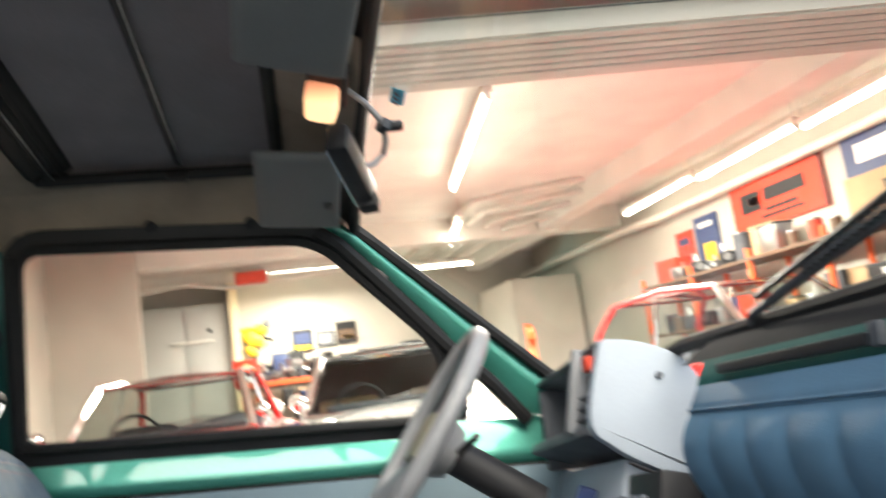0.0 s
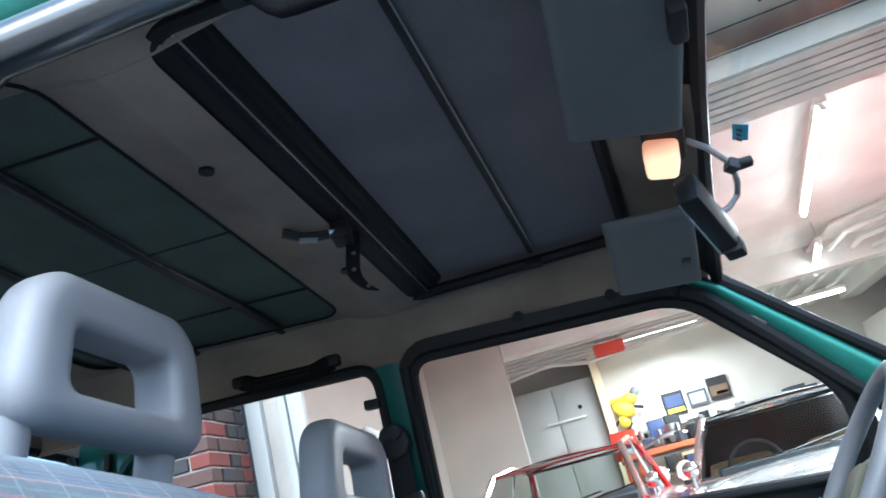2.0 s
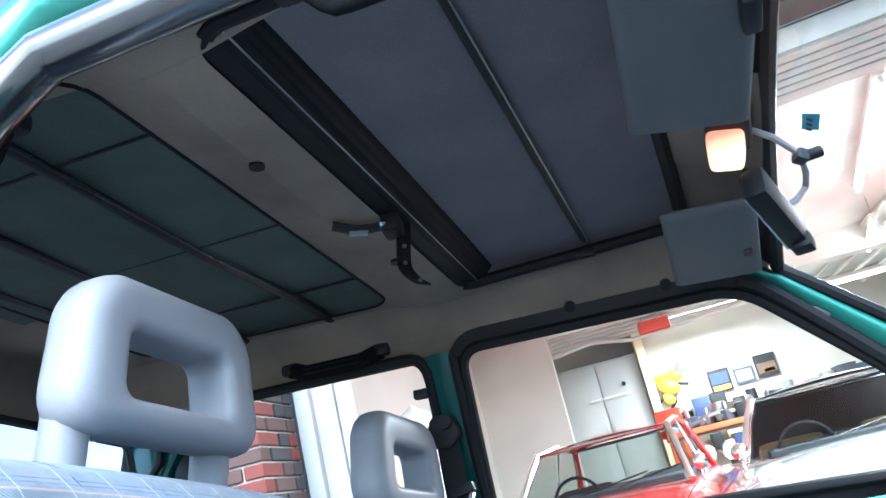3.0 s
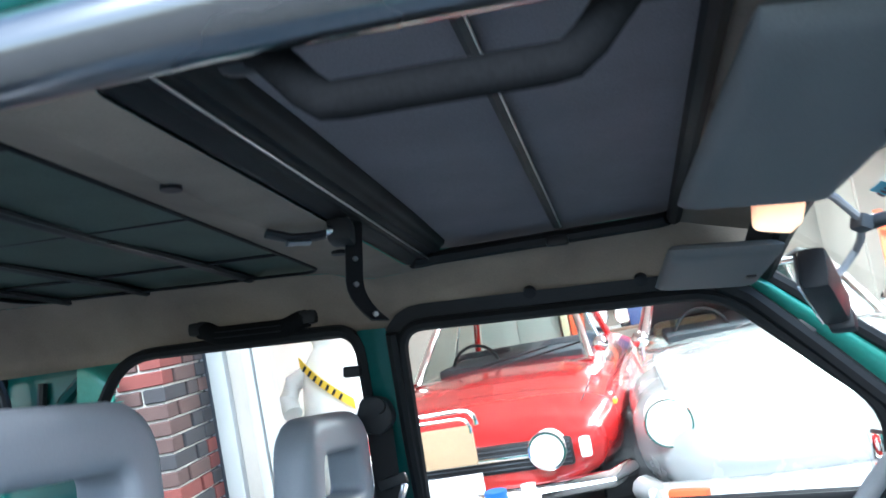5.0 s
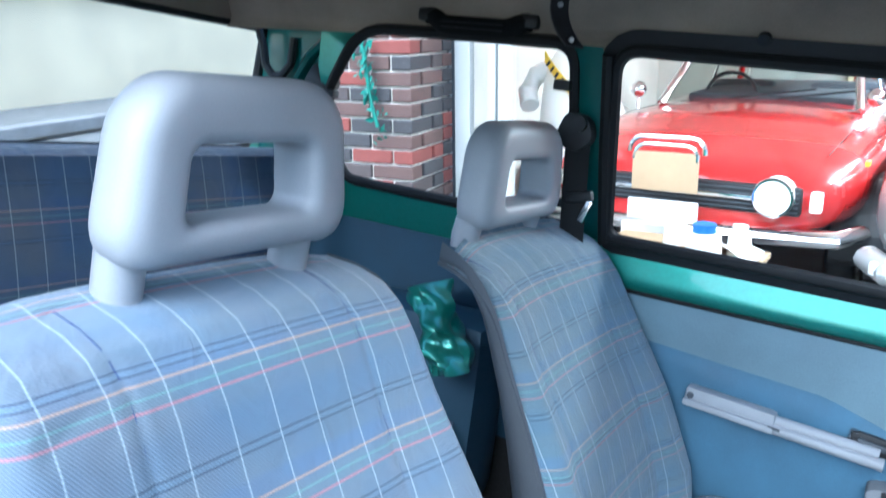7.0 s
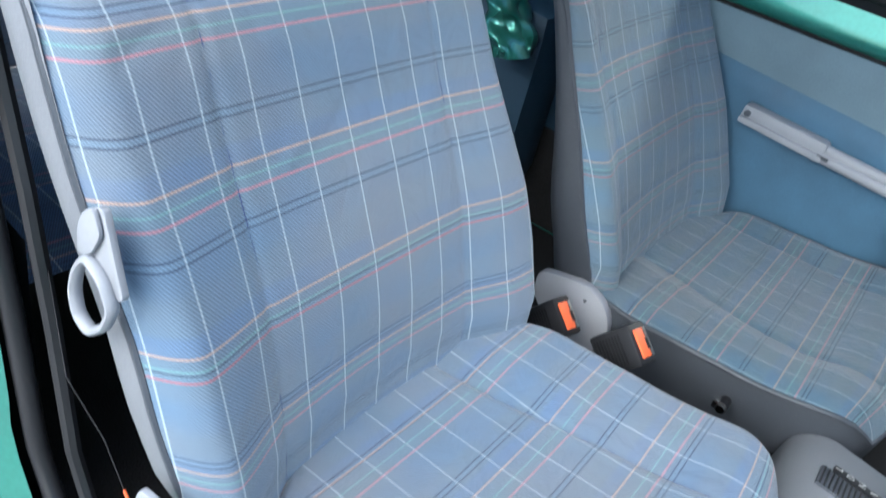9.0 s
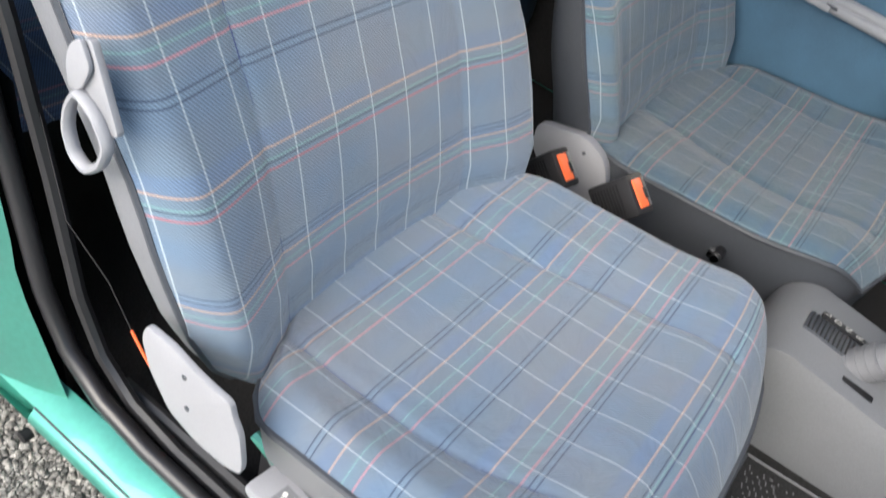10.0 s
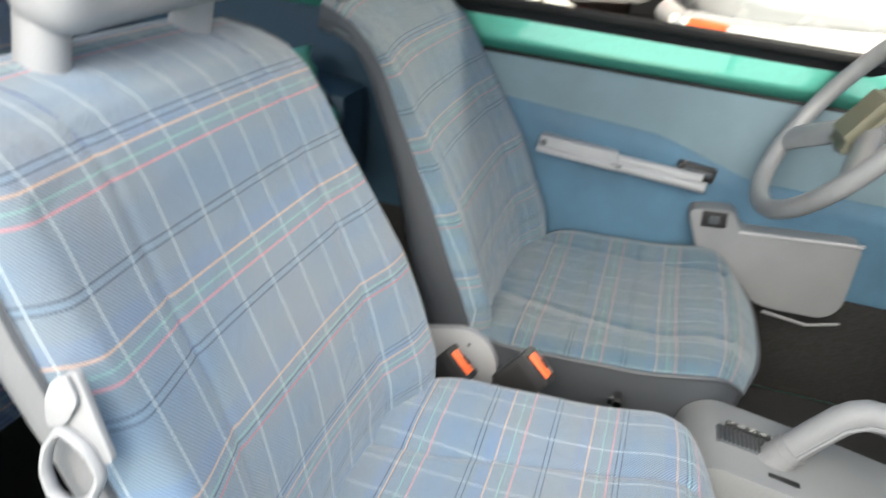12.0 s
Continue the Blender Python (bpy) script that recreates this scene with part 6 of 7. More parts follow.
def stored(x, y, z):
    kind = rng.choice(("cardboard_box", "metal_can", "toolbox", "car_part", "cardboard_box", "car_part"))
    mat = rng.choice(CLUTTER)
    s = rng.uniform(0.10, 0.26)
    if kind == "metal_can":
        t = thing("metal_can", "small painted metal can on the shelf", "can", pose(x, y, z), "stored things")
        part("body", cyl((0, 0, 0), (0, 0, s), s * 0.35, 14), mat, t)
        part("lid", cyl((0, 0, s), (0, 0, s + 0.012), s * 0.36, 14), STEEL, t)
    elif kind == "car_part":
        t = thing("car_part", "loose dark metal car part on the shelf", "car part", pose(x, y, z, 0, 0, rng.uniform(0, 90)), "stored things")
        part("casting", box((0, 0, s * 0.3), (s, s * 0.7, s * 0.6), s * 0.12), rng.choice((STEEL, BLACK, GREY_DARK)), t)
        part("flange", cyl((-s * 0.6, 0, s * 0.35), (s * 0.6, 0, s * 0.4), s * 0.16, 12), STEEL, t)
        part("pipe_stub", cyl((0, 0, s * 0.4), (s * 0.2, s * 0.1, s * 0.95), s * 0.10, 10), STEEL, t)
    else:
        w = s * rng.uniform(0.9, 1.6)
        t = thing(kind, "brown cardboard box on the shelf" if mat is CARD else "plain storage box on the shelf", "box", pose(x, y, z, 0, 0, rng.uniform(-8, 8)), "stored things")
        part("body", box((0, 0, s / 2), (w * 0.7, w, s), 0.006), mat, t)
        part("lid", box((0, 0, s + 0.008), (w * 0.72, w * 1.02, 0.016), 0.004), rng.choice((mat, GREY_DARK)), t)


for z in (1.165, 1.695):
    y = 3.5
    while y < 7.1:
        stored(4.88 + rng.uniform(-0.1, 0.05), y, z)
        y += rng.uniform(0.17, 0.34)
for z in (0.965, 1.435):
    x = 0.7
    while x < 3.3:
        stored(x, 11.1 + rng.uniform(-0.08, 0.05), z)
        x += rng.uniform(0.17, 0.32)
tagged(part("cardboard_box", box((4.92, 3.75, 1.88), (0.36, 0.6, 0.36), 0.006), CARD, None, "large brown cardboard box on top of the shelf"), category="box")
hoist = thing("engine_hoist", "orange engine hoist standing on the concrete", "hoist", pose(3.30, 7.25, FLOOR + 0.012, 0, 0, 70))
part("mast", box((0, 0, 0.7), (0.10, 0.10, 1.4), 0.01), ORANGE, hoist)
part("boom", box((0.25, 0, 1.38), (0.9, 0.09, 0.09), 0.01, (0, -8, 0)), ORANGE, hoist)
part("ram", cyl((0.03, 0, 0.7), (0.4, 0, 1.36), 0.04, 12), ORANGE, hoist)
for s in (-1, 1):
    part("leg", box((0.3, 0.28 * s, 0.05), (1.1, 0.08, 0.08), 0.01), ORANGE, hoist)


# parts bench behind the cars
bench = thing("workbench", "orange steel workbench loaded with loose car parts", "workbench", pose(0.85, 7.62, FLOOR + 0.010))
part("top_rail", box((0, -0.27, 1.185), (1.15, 0.04, 0.05), 0.006), ORANGE, bench, "orange front rail", False)
part("worktop", box((0, 0, 1.16), (1.15, 0.52, 0.04), 0.006), WOOD, bench, smooth=False)
part("shelf", box((0, 0, 0.80), (1.10, 0.50, 0.03), 0.005), WOOD, bench, smooth=False)
for s in (-1, 1):
    for o in (-0.22, 0.22):
        part("leg", box((0.53 * s, o, 0.59), (0.05, 0.05, 1.18), 0.005), ORANGE, bench, smooth=False)
for x in (0.57, 0.83):
    hl = thing("headlamp", "spare round chrome headlamp lying on the bench shelf", "headlamp", pose(x, 7.42, FLOOR + 0.96), "spare headlamps")
    part("bowl", cyl((0, 0.10, 0), (0, 0, 0), 0.055, 20, 0.095), BLACK, hl)
    part("lens", cyl((0, 0, 0), (0, -0.015, 0), 0.095, 20, 0.085), WHITE, hl)
    part("rim", tube([(0.095 * math.cos(q), -0.004, 0.095 * math.sin(q)) for q in [2 * math.pi * j / 20 for j in range(20)]], 0.010, 6, True), CHROME, hl)
    part("stand", box((0, 0.05, -0.115), (0.10, 0.10, 0.07), 0.01), BLACK, hl)
x = 0.36
while x < 1.36:
    stored(x, 7.66 + rng.uniform(-0.06, 0.06), FLOOR + 1.192)
    stored(x + 0.04, 7.48 + rng.uniform(-0.04, 0.04), FLOOR + 1.192)
    x += rng.uniform(0.12, 0.2)
x = 1.0
while x < 1.36:
    stored(x, 7.55 + rng.uniform(-0.08, 0.08), FLOOR + 0.827)
    x += rng.uniform(0.14, 0.2)
tagged(part("exhaust_pipe", tube([(0.45, 7.5, 1.24), (0.75, 7.42, 1.32), (1.0, 7.45, 1.30), (1.25, 7.6, 1.27)], 0.03, 10), STEEL, None, "bent steel exhaust pipe lying on the bench"), category="exhaust pipe")


# ---- classic cars in the garage ----
def lerp_prof(prof, x):
    for (a, *p), (b_, *q) in zip(prof, prof[1:]):
        if a <= x <= b_:
            t = (x - a) / (b_ - a) if b_ > a else 0
            t = t * t * (3 - 2 * t) * 0.5 + t * 0.5
            return [u * (1 - t) + v * t for u, v in zip(p, q)]
    return list(prof[-1][1:])


def ball(c, s):
    b = bmesh.new()
    bmesh.ops.create_uvsphere(b, u_segments=16, v_segments=10, radius=1.0)
    b.transform(Matrix.Translation(c) @ Matrix.Diagonal((*s, 1)))
    return b


def classic(m, paint, label, round_nose, soft_top, zr=1.26, waist=(0.66, 0.62, 0.50, 0.48), front=1.38):
    """An old two-door car, nose at x = 0 pointing to -x, built along +x. Widths and heights follow a profile."""
    t = thing("classic_car", label, "car", m, "parked classic cars")
    L = 4.08
    # x: half width at the belt, sill height, waist height, bonnet crown
    prof = ((-0.05, 0.50 if not round_nose else 0.30, 0.46, 0.62 if not round_nose else 0.50, 0.01), (0.0, 0.60 if not round_nose else 0.50, 0.42 if not round_nose else 0.34, 0.69 if not round_nose else 0.56, 0.02), (0.12, 0.69 if not round_nose else 0.66, 0.40 if not round_nose else 0.30, 0.735 if not round_nose else 0.66, 0.03), (0.45, 0.76 if not round_nose else 0.78, 0.37 if not round_nose else 0.26, 0.79 if not round_nose else 0.78, 0.04), (0.9, 0.79, 0.26, 0.83, 0.05), (1.45, 0.79, 0.22, 0.84, 0.04), (2.4, 0.79, 0.22, 0.86, 0.03), (3.2, 0.78, 0.24, 0.86, 0.04), (3.8, 0.72, 0.28, 0.80, 0.03), (L, 0.62, 0.34, 0.66, 0.01))
    def body(u, v):
        x = -0.05 + (L + 0.05) * v ** 1.25
        hw, zs, zw, cr = lerp_prof(prof, x)
        a = 2 * math.pi * u
        c, s = math.cos(a), math.sin(a)
        y = hw * (abs(c) ** 0.34) * (1 if c >= 0 else -1)
        mid, half = (zs + zw) / 2, (zw - zs) / 2
        if s < 0:
            y *= 1 - 0.17 * abs(s)
        z = mid + half * (abs(s) ** 0.5) * (1 if s >= 0 else -1)
        if s > 0:
            z += cr * (1 - (y / hw) ** 2)
        return (x, y, z)
    b = grid(56, 60, body, wrap=True)
    b.verts.ensure_lookup_table()
    ends = [[b.verts[i] for i in range(56)], [b.verts[59 * 56 + i] for i in range(56)]]
    for e in ends:
        b.faces.new(e)
    part("body", b, paint, t)
    # cabin: glass house with pillars and roof
    lower = [(front, waist[0]), (3.15, waist[1])]
    upper = [(front + 0.44, waist[2]), (2.85, waist[3])]
    zb = 0.86
    q = {}
    for s in (-1, 1):
        for k, ((xl, yl), (xu, yu)) in enumerate(zip(lower, upper)):
            q[s, k] = (Vector((xl, s * yl, zb)), Vector((xu, s * yu, zr)))
            part("pillar", tube([q[s, k][0], (q[s, k][0] * 0.35 + q[s, k][1] * 0.65) + Vector((0.02, 0, 0.02)), q[s, k][1]], 0.026, 8), CHROME if k == 0 else paint, t)
        part("gutter", tube([q[s, 0][1], (q[s, 0][1] + q[s, 1][1]) / 2 + Vector((0, 0, 0.05)), q[s, 1][1]], 0.022, 8), paint if not soft_top else BLACK, t)
        part("window_post", tube([((q[s, 0][0] * 0.45 + q[s, 1][0] * 0.55)), (q[s, 0][1] * 0.45 + q[s, 1][1] * 0.55) + Vector((0, 0, 0.04))], 0.012, 6), CHROME, t)
        g = bmesh.new()
        g.faces.new([g.verts.new(p) for p in (q[s, 0][0], q[s, 1][0], q[s, 1][1], q[s, 0][1])])
        part("side_window", g, GLASS_CAR, t, smooth=False).visible_shadow = False
    for k, nm in ((0, "front_window"), (1, "rear_window")):
        g = bmesh.new()
        g.faces.new([g.verts.new(p) for p in (q[-1, k][0], q[1, k][0], q[1, k][1], q[-1, k][1])])
        hood = soft_top and k == 1
        w = part("hood_back" if hood else nm, solid(g, 0.012) if hood else g, BLACK if hood else GLASS_CAR, t, smooth=False)
        w.visible_shadow = hood
        ring = [q[-1, k][0], q[1, k][0], q[1, k][1], q[-1, k][1]]
        part("window_trim", tube(ring, 0.014, 6, True), CHROME, w)
    part("roof", grid(14, 14, lambda u, v: (front + 0.42 + (2.43 - front) * v, (2 * u - 1) * (waist[2] + 0.01), zr + 0.06 * (1 - (2 * u - 1) ** 2) * math.sin(math.pi * (0.15 + 0.7 * v)))), BLACK if soft_top else paint, t)
    for s in (-1, 1):
        part("seat", box((2.42, 0.33 * s, 0.74), (0.16, 0.44, 0.42), 0.06, (0, -14, 0)), SEAT_TAN if soft_top else GREY_DARK, t)
        wm = part("wing_mirror", ball((1.18, s * 0.66, 0.955), (0.07, 0.048, 0.048)), CHROME, t, "chrome wing mirror")
        part("mirror_stalk", cyl((1.18, s * 0.66, 0.84), (1.18, s * 0.66, 0.94), 0.010, 8), CHROME, wm)
    for x in (0.95,):
        part("bonnet_gap", tube([(x + 0.42, -0.60, 0.848), (x, -0.62, 0.842), (0.25, -0.60, 0.772)], 0.003, 5), BLACK, t)
        part("bonnet_gap", tube([(x + 0.42, 0.60, 0.848), (x, 0.62, 0.842), (0.25, 0.60, 0.772)], 0.003, 5), BLACK, t)
    part("cabin_trim", box((2.35, 0, 0.86), (1.40, 1.0, 0.10), 0.03), GREY_DARK, t, "dark cabin lining")
    wheel_c = tube([Vector((1.84, 0.27 + 0.17 * math.cos(a), 0.86 + 0.17 * math.sin(a))) for a in [2 * math.pi * k / 20 for k in range(20)]], 0.012, 6, True, up=(1, 0, 0))
    part("steering_wheel", wheel_c, BLACK, t)
    for s in (-1, 1):
        part("wiper", tube([(1.36, s * 0.12, 0.915), (1.50, s * 0.12 - 0.42, 0.965)], 0.006, 5), BLACK, t)
    # wheels
    for x in (0.72, 3.07):
        for s in (-1, 1):
            w = part("wheel", tube([(x + 0.225 * math.cos(a), s * 0.665, 0.29 + 0.225 * math.sin(a)) for a in [2 * math.pi * k / 32 for k in range(32)]], 0.072, 10, True, up=(0, 1, 0)), RUBBER, t, "black tyre")
            part("rim", cyl((x, s * 0.64, 0.29), (x, s * 0.725, 0.29), 0.17, 24), STEEL, w)
            part("hub", cyl((x, s * 0.72, 0.29), (x, s * 0.742, 0.29), 0.06, 14), CHROME, w)
            arch = [(x + 0.335 * math.cos(a), s * 0.775, 0.30 + 0.335 * math.sin(a)) for a in [math.pi * k / 16 for k in range(17)]]
            part("arch_liner", prism(round_poly([(x - 0.33, 0.22), (x - 0.31, 0.46), (x - 0.2, 0.60), (x, 0.65), (x + 0.2, 0.60), (x + 0.31, 0.46), (x + 0.33, 0.22)], 0.08, 3), "y", s * 0.62 if s > 0 else -0.797, 0.797 if s > 0 else -0.62), BLACK, t, smooth=False)
    # face
    if not round_nose:
        gr = part("grille", box((-0.045, 0, 0.605), (0.05, 1.12, 0.13), 0.02), BLACK, t, "black grille with a bright bar")
        part("grille_bar", box((-0.075, 0, 0.61), (0.02, 1.08, 0.022), 0.006), CHROME, gr)
        for k in range(5):
            part("grille_slat", box((-0.068, 0, 0.56 + 0.022 * k), (0.012, 1.1, 0.006), 0.002), GREY_DARK, gr)
        for s in (-1, 1):
            hl = part("headlamp", cyl((-0.13, s * 0.455, 0.630), (-0.02, s * 0.455, 0.630), 0.080, 28), WHITE, t, "round lamp with a white cover")
            part("lamp_rim", tube([(-0.13, s * 0.455 + 0.080 * math.cos(a), 0.630 + 0.080 * math.sin(a)) for a in [2 * math.pi * k / 28 for k in range(28)]], 0.008, 6, True, up=(1, 0, 0)), CHROME, hl)
            part("side_lamp", box((-0.035, s * 0.6155, 0.61), (0.05, 0.05, 0.09), 0.012), WHITE, t)
            part("marker", box((0.34, s * 0.752, 0.735), (0.05, 0.02, 0.025), 0.006), YELLOW, t)
    else:
        for s in (-1, 1):
            hl = part("headlamp", cyl((0.10, s * 0.62, 0.67), (0.26, s * 0.62, 0.69), 0.100, 24), WHITE, t, "round lamp under a clear cover")
            part("lamp_rim", tube([(0.10, s * 0.62 + 0.100 * math.cos(a), 0.67 + 0.100 * math.sin(a)) for a in [2 * math.pi * k / 24 for k in range(24)]], 0.007, 6, True, up=(1, 0, 0)), CHROME, hl)
            tl = part("turn_lamp", box((-0.06, s * 0.60, 0.40), (0.05, 0.17, 0.055), 0.012, (0, 0, -s * 24)), ORANGE, t, "orange turn lamp")
            part("clear_lens", box((0.0, s * 0.71, 0.40), (0.05, 0.10, 0.055), 0.012, (0, 0, -s * 34)), WHITE, tl)
    bp = part("bumper", tube([(x, y, 0.44 if not round_nose else 0.39) for x, y in ((0.20, -0.775), (0.02, -0.70), (-0.07, -0.3), (-0.08, 0), (-0.07, 0.3), (0.02, 0.70), (0.20, 0.775))], 0.045 if not round_nose else 0.062, 10, flat=0.9), CHROME if not round_nose else SILVER, t, "bright bumper")
    part("number_plate", box((-0.15, 0, 0.40), (0.012, 0.42, 0.11), 0.004), WHITE, bp)
    return t


FACE = lambda x, y, a: pose(x, y, FLOOR + 0.012, 0, 0, 90 + a)
classic(FACE(-0.505, 3.14, -9), RED, "red classic coupe with a chrome bumper and covered lamps", False, False, 1.225, (0.57, 0.56, 0.46, 0.45), 1.34)
classic(FACE(1.07, 2.72, -6), SILVER, "silver-white classic roadster with a black soft top", True, True, 1.22)
classic(FACE(4.20, 2.10, 14), RED, "second red classic coupe beside the shelving", False, False, 1.34)

# crate with canisters, folding chair and dust cover round the red car
crate = thing("wooden_crate", "low wooden crate with white sides beside the red car", "crate", pose(-0.295, 2.66, FLOOR + 0.012, 0, 0, -8))
part("board", box((0, 0, 0.415), (0.44, 0.34, 0.025), 0.004), CARD, crate)
for s in (-1, 1):
    part("end", box((0.21 * s, 0, 0.19), (0.025, 0.33, 0.38), 0.004), WHITE if s < 0 else GREY, crate)
part("front_panel", box((0, -0.165, 0.24), (0.40, 0.012, 0.26), 0.003), CARD, crate)
for x, y, r, h in ((-0.01, -0.06, 0.075, 0.11), (-0.13, 0.03, 0.06, 0.10), (0.12, 0.05, 0.05, 0.09)):
    bt = thing("canister", "clear plastic canister with a blue cap on the crate" if r > 0.07 else "white plastic canister on the crate", "canister", pose(-0.295 + x, 2.66 + y, FLOOR + 0.441), "canisters on the crate")
    part("body", cyl((0, 0, 0), (0, 0, h), r, 16, r * 0.9), WHITE, bt)
    part("cap", cyl((0, 0, h), (0, 0, h + 0.035), r * 0.62, 16), BLUE_CAP if r > 0.07 else WHITE, bt)
cloth = grid(14, 10, lambda u, v: (-0.22 + 0.42 * u, -0.02 + 0.17 * v, 0.418 + 0.055 * abs(math.sin(7 * u + 2 * v)) * math.sin(math.pi * u)))
cl = part("cloth", cloth, WHITE, None, "crumpled white cloth on the crate")
cl.matrix_world = pose(-0.295, 2.66, FLOOR + 0.027, 0, 0, -8)
tagged(cl, category="cloth")
chair = thing("folding_chair", "pale tube folding chair with a wooden back", "chair", pose(-0.525, 2.80, FLOOR + 0.012, 0, 0, -6))
part("back_frame", tube([(x, 0.02 + 0.06 * z, z) for x, z in round_poly([(-0.165, 0.02), (-0.165, 0.88), (0.165, 0.88), (0.165, 0.02)], 0.07, 5)][6:-6], 0.011, 8), CHROME, chair)
part("back_frame", tube([(x * 0.84, 0.0 + 0.06 * z, z * 0.965) for x, z in round_poly([(-0.165, 0.02), (-0.165, 0.88), (0.165, 0.88), (0.165, 0.02)], 0.07, 5)][6:-6], 0.009, 8), CHROME, chair)
part("seat", box((0, -0.13, 0.45), (0.32, 0.30, 0.025), 0.008), CARD, chair)
part("backrest", box((0, 0.055, 0.73), (0.29, 0.025, 0.17), 0.008), CARD, chair)
part("lower_rail", box((0, 0.045, 0.56), (0.31, 0.02, 0.09), 0.006), WHITE, chair)
for s in (-1, 1):
    part("leg", tube([(0.15 * s, 0.04, 0.45), (0.15 * s, -0.28, 0.02)], 0.012, 8), WHITE, chair)
cover = grid(24, 16, lambda u, v: (-1.44 + 0.50 * v ** 0.7, 4.0 + 1.5 * u, 0.02 + (0.98 - 0.10 * math.cos(9 * u)) * math.sin(math.pi * (0.12 + 0.76 * u)) ** 0.5 * math.cos(math.pi / 2 * v) ** 0.6 + 0.02 * math.sin(14 * u + 6 * v)))
tagged(part("dust_cover", cover, WHITE, None, "white dust cover over something by the wall"), category="cover")

# plain white figure by the wall
def statue_at(u, v):
    prof = ((0.0, 0.0), (0.13, 0.01), (0.15, 0.10), (0.13, 0.30), (0.17, 0.45), (0.195, 0.60), (0.20, 0.72), (0.19, 0.84), (0.175, 0.94), (0.14, 1.03), (0.085, 1.09), (0.10, 1.15), (0.12, 1.24), (0.10, 1.34), (0.0, 1.40))
    r, z = table(prof, v)
    return (r * math.cos(2 * math.pi * u), 0.85 * r * math.sin(2 * math.pi * u), 1.16 * z)


b = grid(24, 60, statue_at, wrap=True)
bmesh.ops.remove_doubles(b, verts=b.verts, dist=1e-4)
arm = [(-0.14, -0.02, 1.14), (-0.22, -0.06, 1.10), (-0.245, -0.10, 1.02), (-0.19, -0.15, 0.95)]
tube(arm, 0.052, 12, bm=b)
st = part("white_statue", b, WHITE, None, "plain white rounded statue standing by the garage wall")
st.matrix_world = pose(-1.11, 3.5, FLOOR, 0, 0, -18)
tagged(st, category="statue")
sash = grid(24, 3, lambda u, v: (-0.09 + 0.27 * u, -0.130 - 0.058 * math.sin(math.pi * min(1.0, 0.20 + 0.75 * u)), 1.235 - 0.25 * u - 0.055 * v))
sh = part("sash", solid(sash, 0.004), YELLOW, None, "yellow sash with dark marks across the white statue", smooth=False)
sh.matrix_world = pose(-1.11, 3.5, FLOOR, 0, 0, -18)
tagged(sh, category="sash")
for k in range(7):
    u = 0.14 + 0.11 * k
    part("mark", box((-0.09 + 0.27 * u, -0.137 - 0.058 * math.sin(math.pi * min(1.0, 0.20 + 0.75 * u)), 1.208 - 0.25 * u), (0.012, 0.006, 0.032), 0, (0, 40, 0)), BLACK, sh)

# view behind: pale wall across the road
structure("backdrop_wall", box((-13.0, 1.0, 1.5), (0.4, 70.0, 3.6)), PALE, "pale rendered wall across the road")
structure("wall_cap", box((-12.9, 1.0, 2.0), (0.5, 70.0, 0.12)), MORTAR, "coping of the pale wall")
structure("kerb", box((-9.0, 1.0, 0.12), (0.3, 70.0, 0.16), 0.02), CONCRETE, "pale kerb of the road")

# ---- brick pillar, brick by brick ----
BX, BY = -1.42, 2.2
COURSE, LONG, SHORT, HIGH = 0.0635, 0.187, 0.0885, 0.0540


def brick_material():
    m = material("brick", (0.3, 0.12, 0.09), 0.85, 0, 0.2, 60, 0.5, 0.3, 0.1)
    n, l = m.node_tree.nodes, m.node_tree.links
    info, r, mul = n.new("ShaderNodeObjectInfo"), n.new("ShaderNodeValToRGB"), n.new("ShaderNodeMix")
    r.color_ramp.interpolation = "CONSTANT"
    e = r.color_ramp.elements
    e[0].position, e[0].color = 0.0, (0.20, 0.060, 0.050, 1)
    e[1].position, e[1].color = 0.25, (0.060, 0.055, 0.058, 1)
    for p, c in ((0.5, (0.115, 0.070, 0.062, 1)), (0.68, (0.165, 0.052, 0.046, 1)), (0.85, (0.080, 0.062, 0.060, 1))):
        k = e.new(p)
        k.color = c
    b = n["Principled BSDF"]
    src = b.inputs["Base Color"].links[0].from_socket
    mul.data_type, mul.blend_type = "RGBA", "MULTIPLY"
    mul.inputs["Factor"].default_value = 1.0
    l.new(info.outputs["Random"], r.inputs["Fac"])
    sc = n.new("ShaderNodeVectorMath")
    sc.operation = "SCALE"
    sc.inputs["Scale"].default_value = 4.0
    l.new(src, sc.inputs[0])
    bw = n.new("ShaderNodeRGBToBW")
    l.new(src, bw.inputs[0])
    k = n.new("ShaderNodeMath")
    k.operation = "DIVIDE"
    k.inputs[1].default_value = 0.155
    l.new(bw.outputs[0], k.inputs[0])
    l.new(r.outputs["Color"], sc.inputs[0])
    l.new(k.outputs[0], sc.inputs["Scale"])
    l.new(sc.outputs[0], b.inputs["Base Color"])
    return m


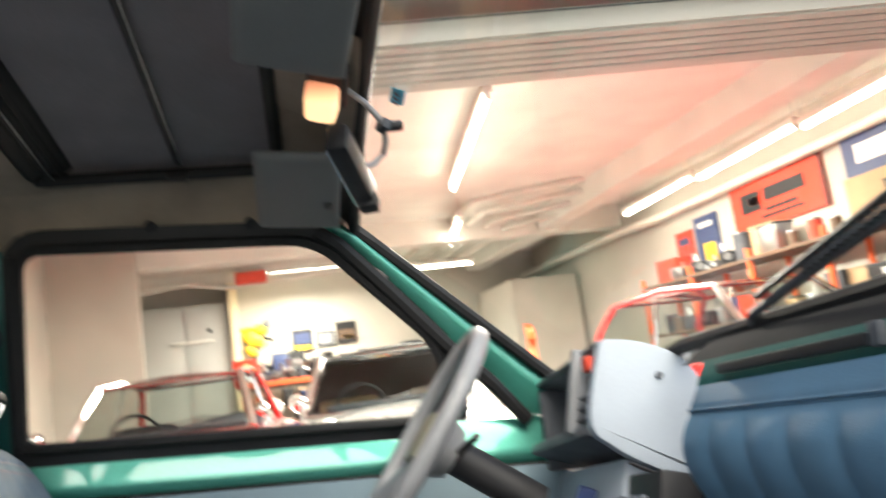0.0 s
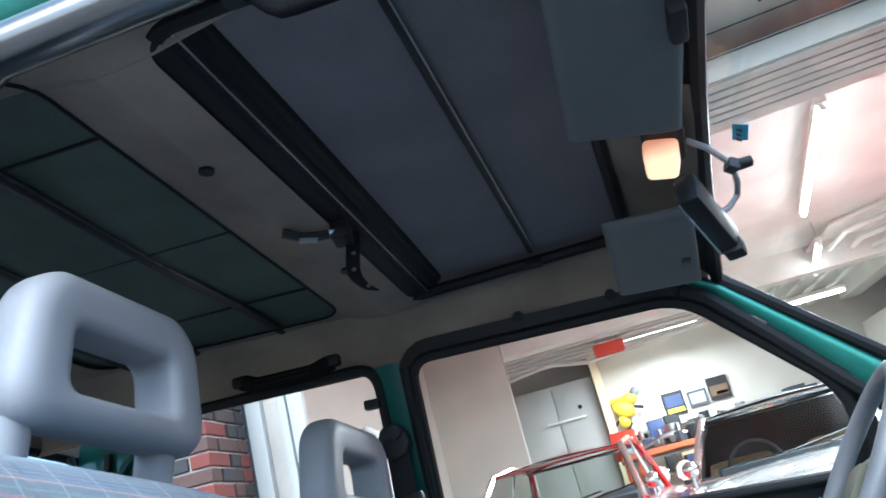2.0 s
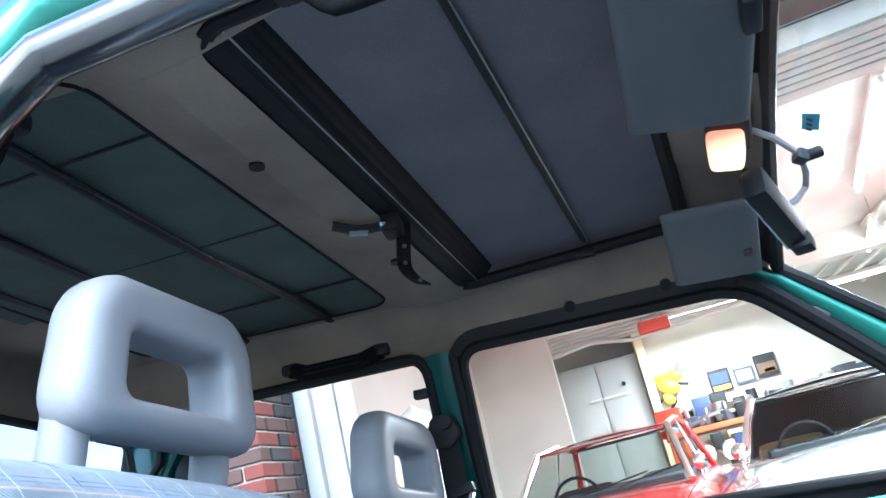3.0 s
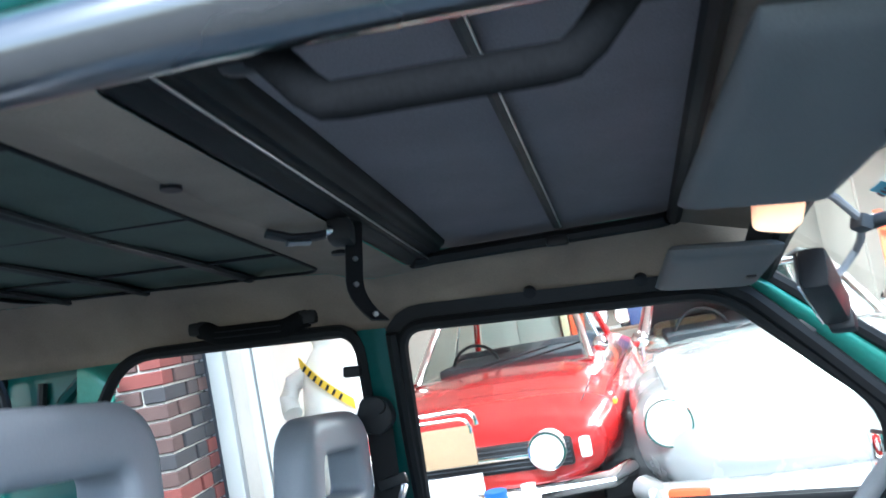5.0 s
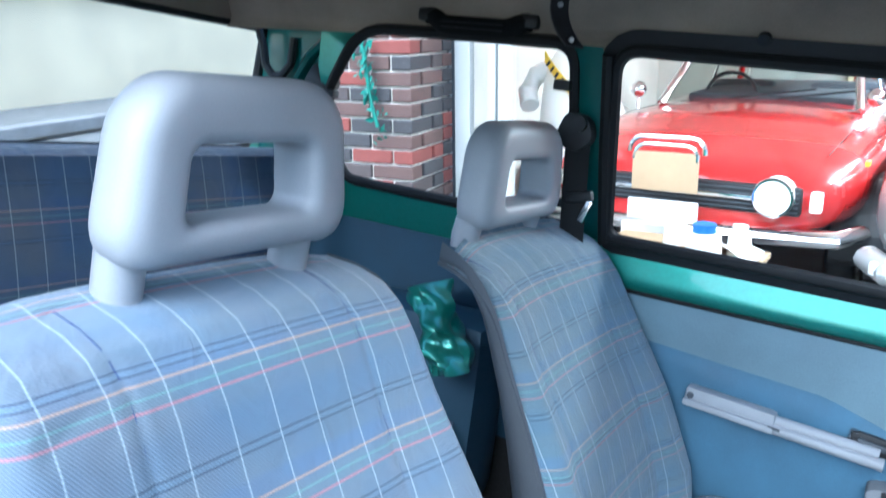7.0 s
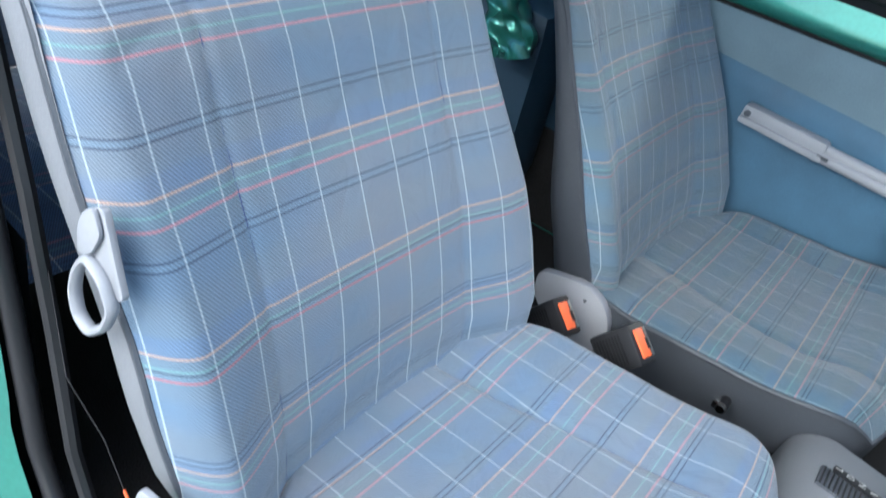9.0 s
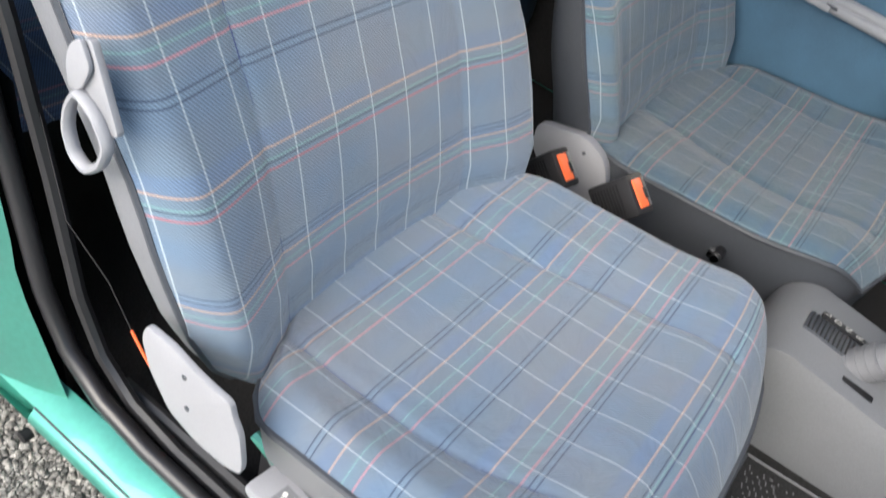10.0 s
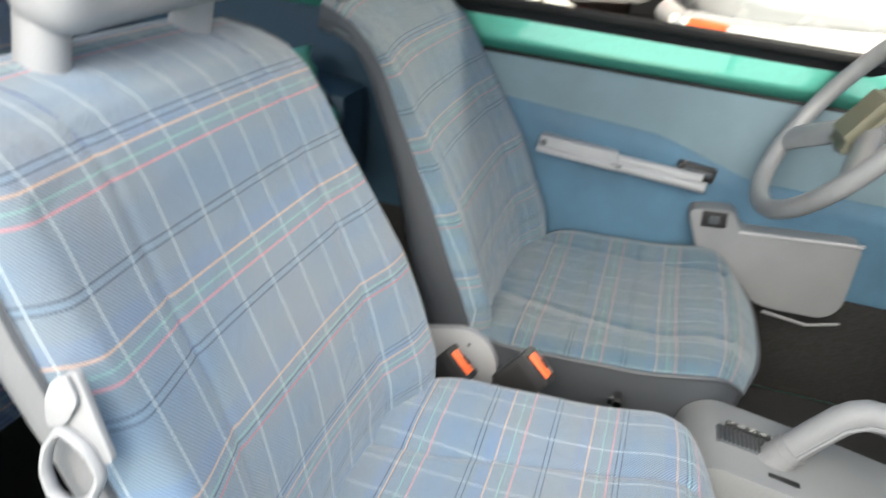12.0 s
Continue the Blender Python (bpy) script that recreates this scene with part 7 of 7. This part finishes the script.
BRICK = brick_material()
pillar = tagged(part("wall_pillar", box((BX - 0.215 - 0.012, BY + 0.19, 1.5), (0.43, 0.36, 3.4)), MORTAR, None, "red and dark multicoloured brick pier of the garage", False), category="wall", kind="structure")


def brick_mesh(w, d, h, name):
    b = box((0, 0, 0), (w, d, h), 0.004, seg=1)
    me = bpy.data.meshes.new(name)
    b.to_mesh(me)
    b.free()
    me.materials.append(BRICK)
    return me


stretcher, header_b = brick_mesh(LONG, SHORT, HIGH, "brick"), brick_mesh(SHORT, LONG, HIGH, "brick_end")
for c in range(5, 31):
    z = 0.0 + COURSE * (c + 0.5)
    first = LONG if c % 2 == 0 else SHORT
    x = BX
    k = 0
    while x > BX - 0.42:
        w = first if k == 0 else LONG
        ob = new("brick", stretcher if w == LONG else header_b)
        ob.location, ob.parent = (x - w / 2, BY + (SHORT if w == LONG else LONG) / 2 - 0.004, z), pillar
        x -= w + 0.010
        k += 1
    y = BY + (SHORT if c % 2 == 0 else LONG) + 0.010
    while y < BY + 0.37:
        w = LONG if c % 2 == 0 or y > BY + 0.3 else SHORT
        w = min(w, BY + 0.385 - y)
        ob = new("brick", header_b)
        ob.scale = (1, w / LONG, 1)
        ob.location, ob.parent = (BX - SHORT / 2 + 0.004, y + w / 2, z), pillar
        y += w + 0.010

# thin creeper in front of the pier
rng = random.Random(9)
vine = thing("creeper", "thin teal green creeper hanging before the brick pier", "plant", pose(0, 0, 0))
stem = [(-1.64 + 0.016 * k + 0.008 * math.sin(k), 2.14, 1.42 - 0.072 * k) for k in range(7)]
part("stem", tube(stem, 0.008, 6), LEAF, vine)
b = bmesh.new()
for k in range(70):
    q = Vector(stem[min(6, int(rng.random() ** 0.7 * 7))]) + Vector((rng.gauss(0, 0.022), rng.gauss(0, 0.015), rng.gauss(0, 0.035)))
    r = rng.uniform(0.012, 0.028)
    e = pose(q.x, q.y, q.z, rng.uniform(0, 180), rng.uniform(0, 180), rng.uniform(0, 180))
    b.faces.new([b.verts.new(e @ Vector(c)) for c in ((-r, 0, 0), (0, -r * 0.5, r * 0.15), (r, 0, 0), (0, r * 0.5, r * 0.15))])
part("leaves", b, LEAF, vine, smooth=False)
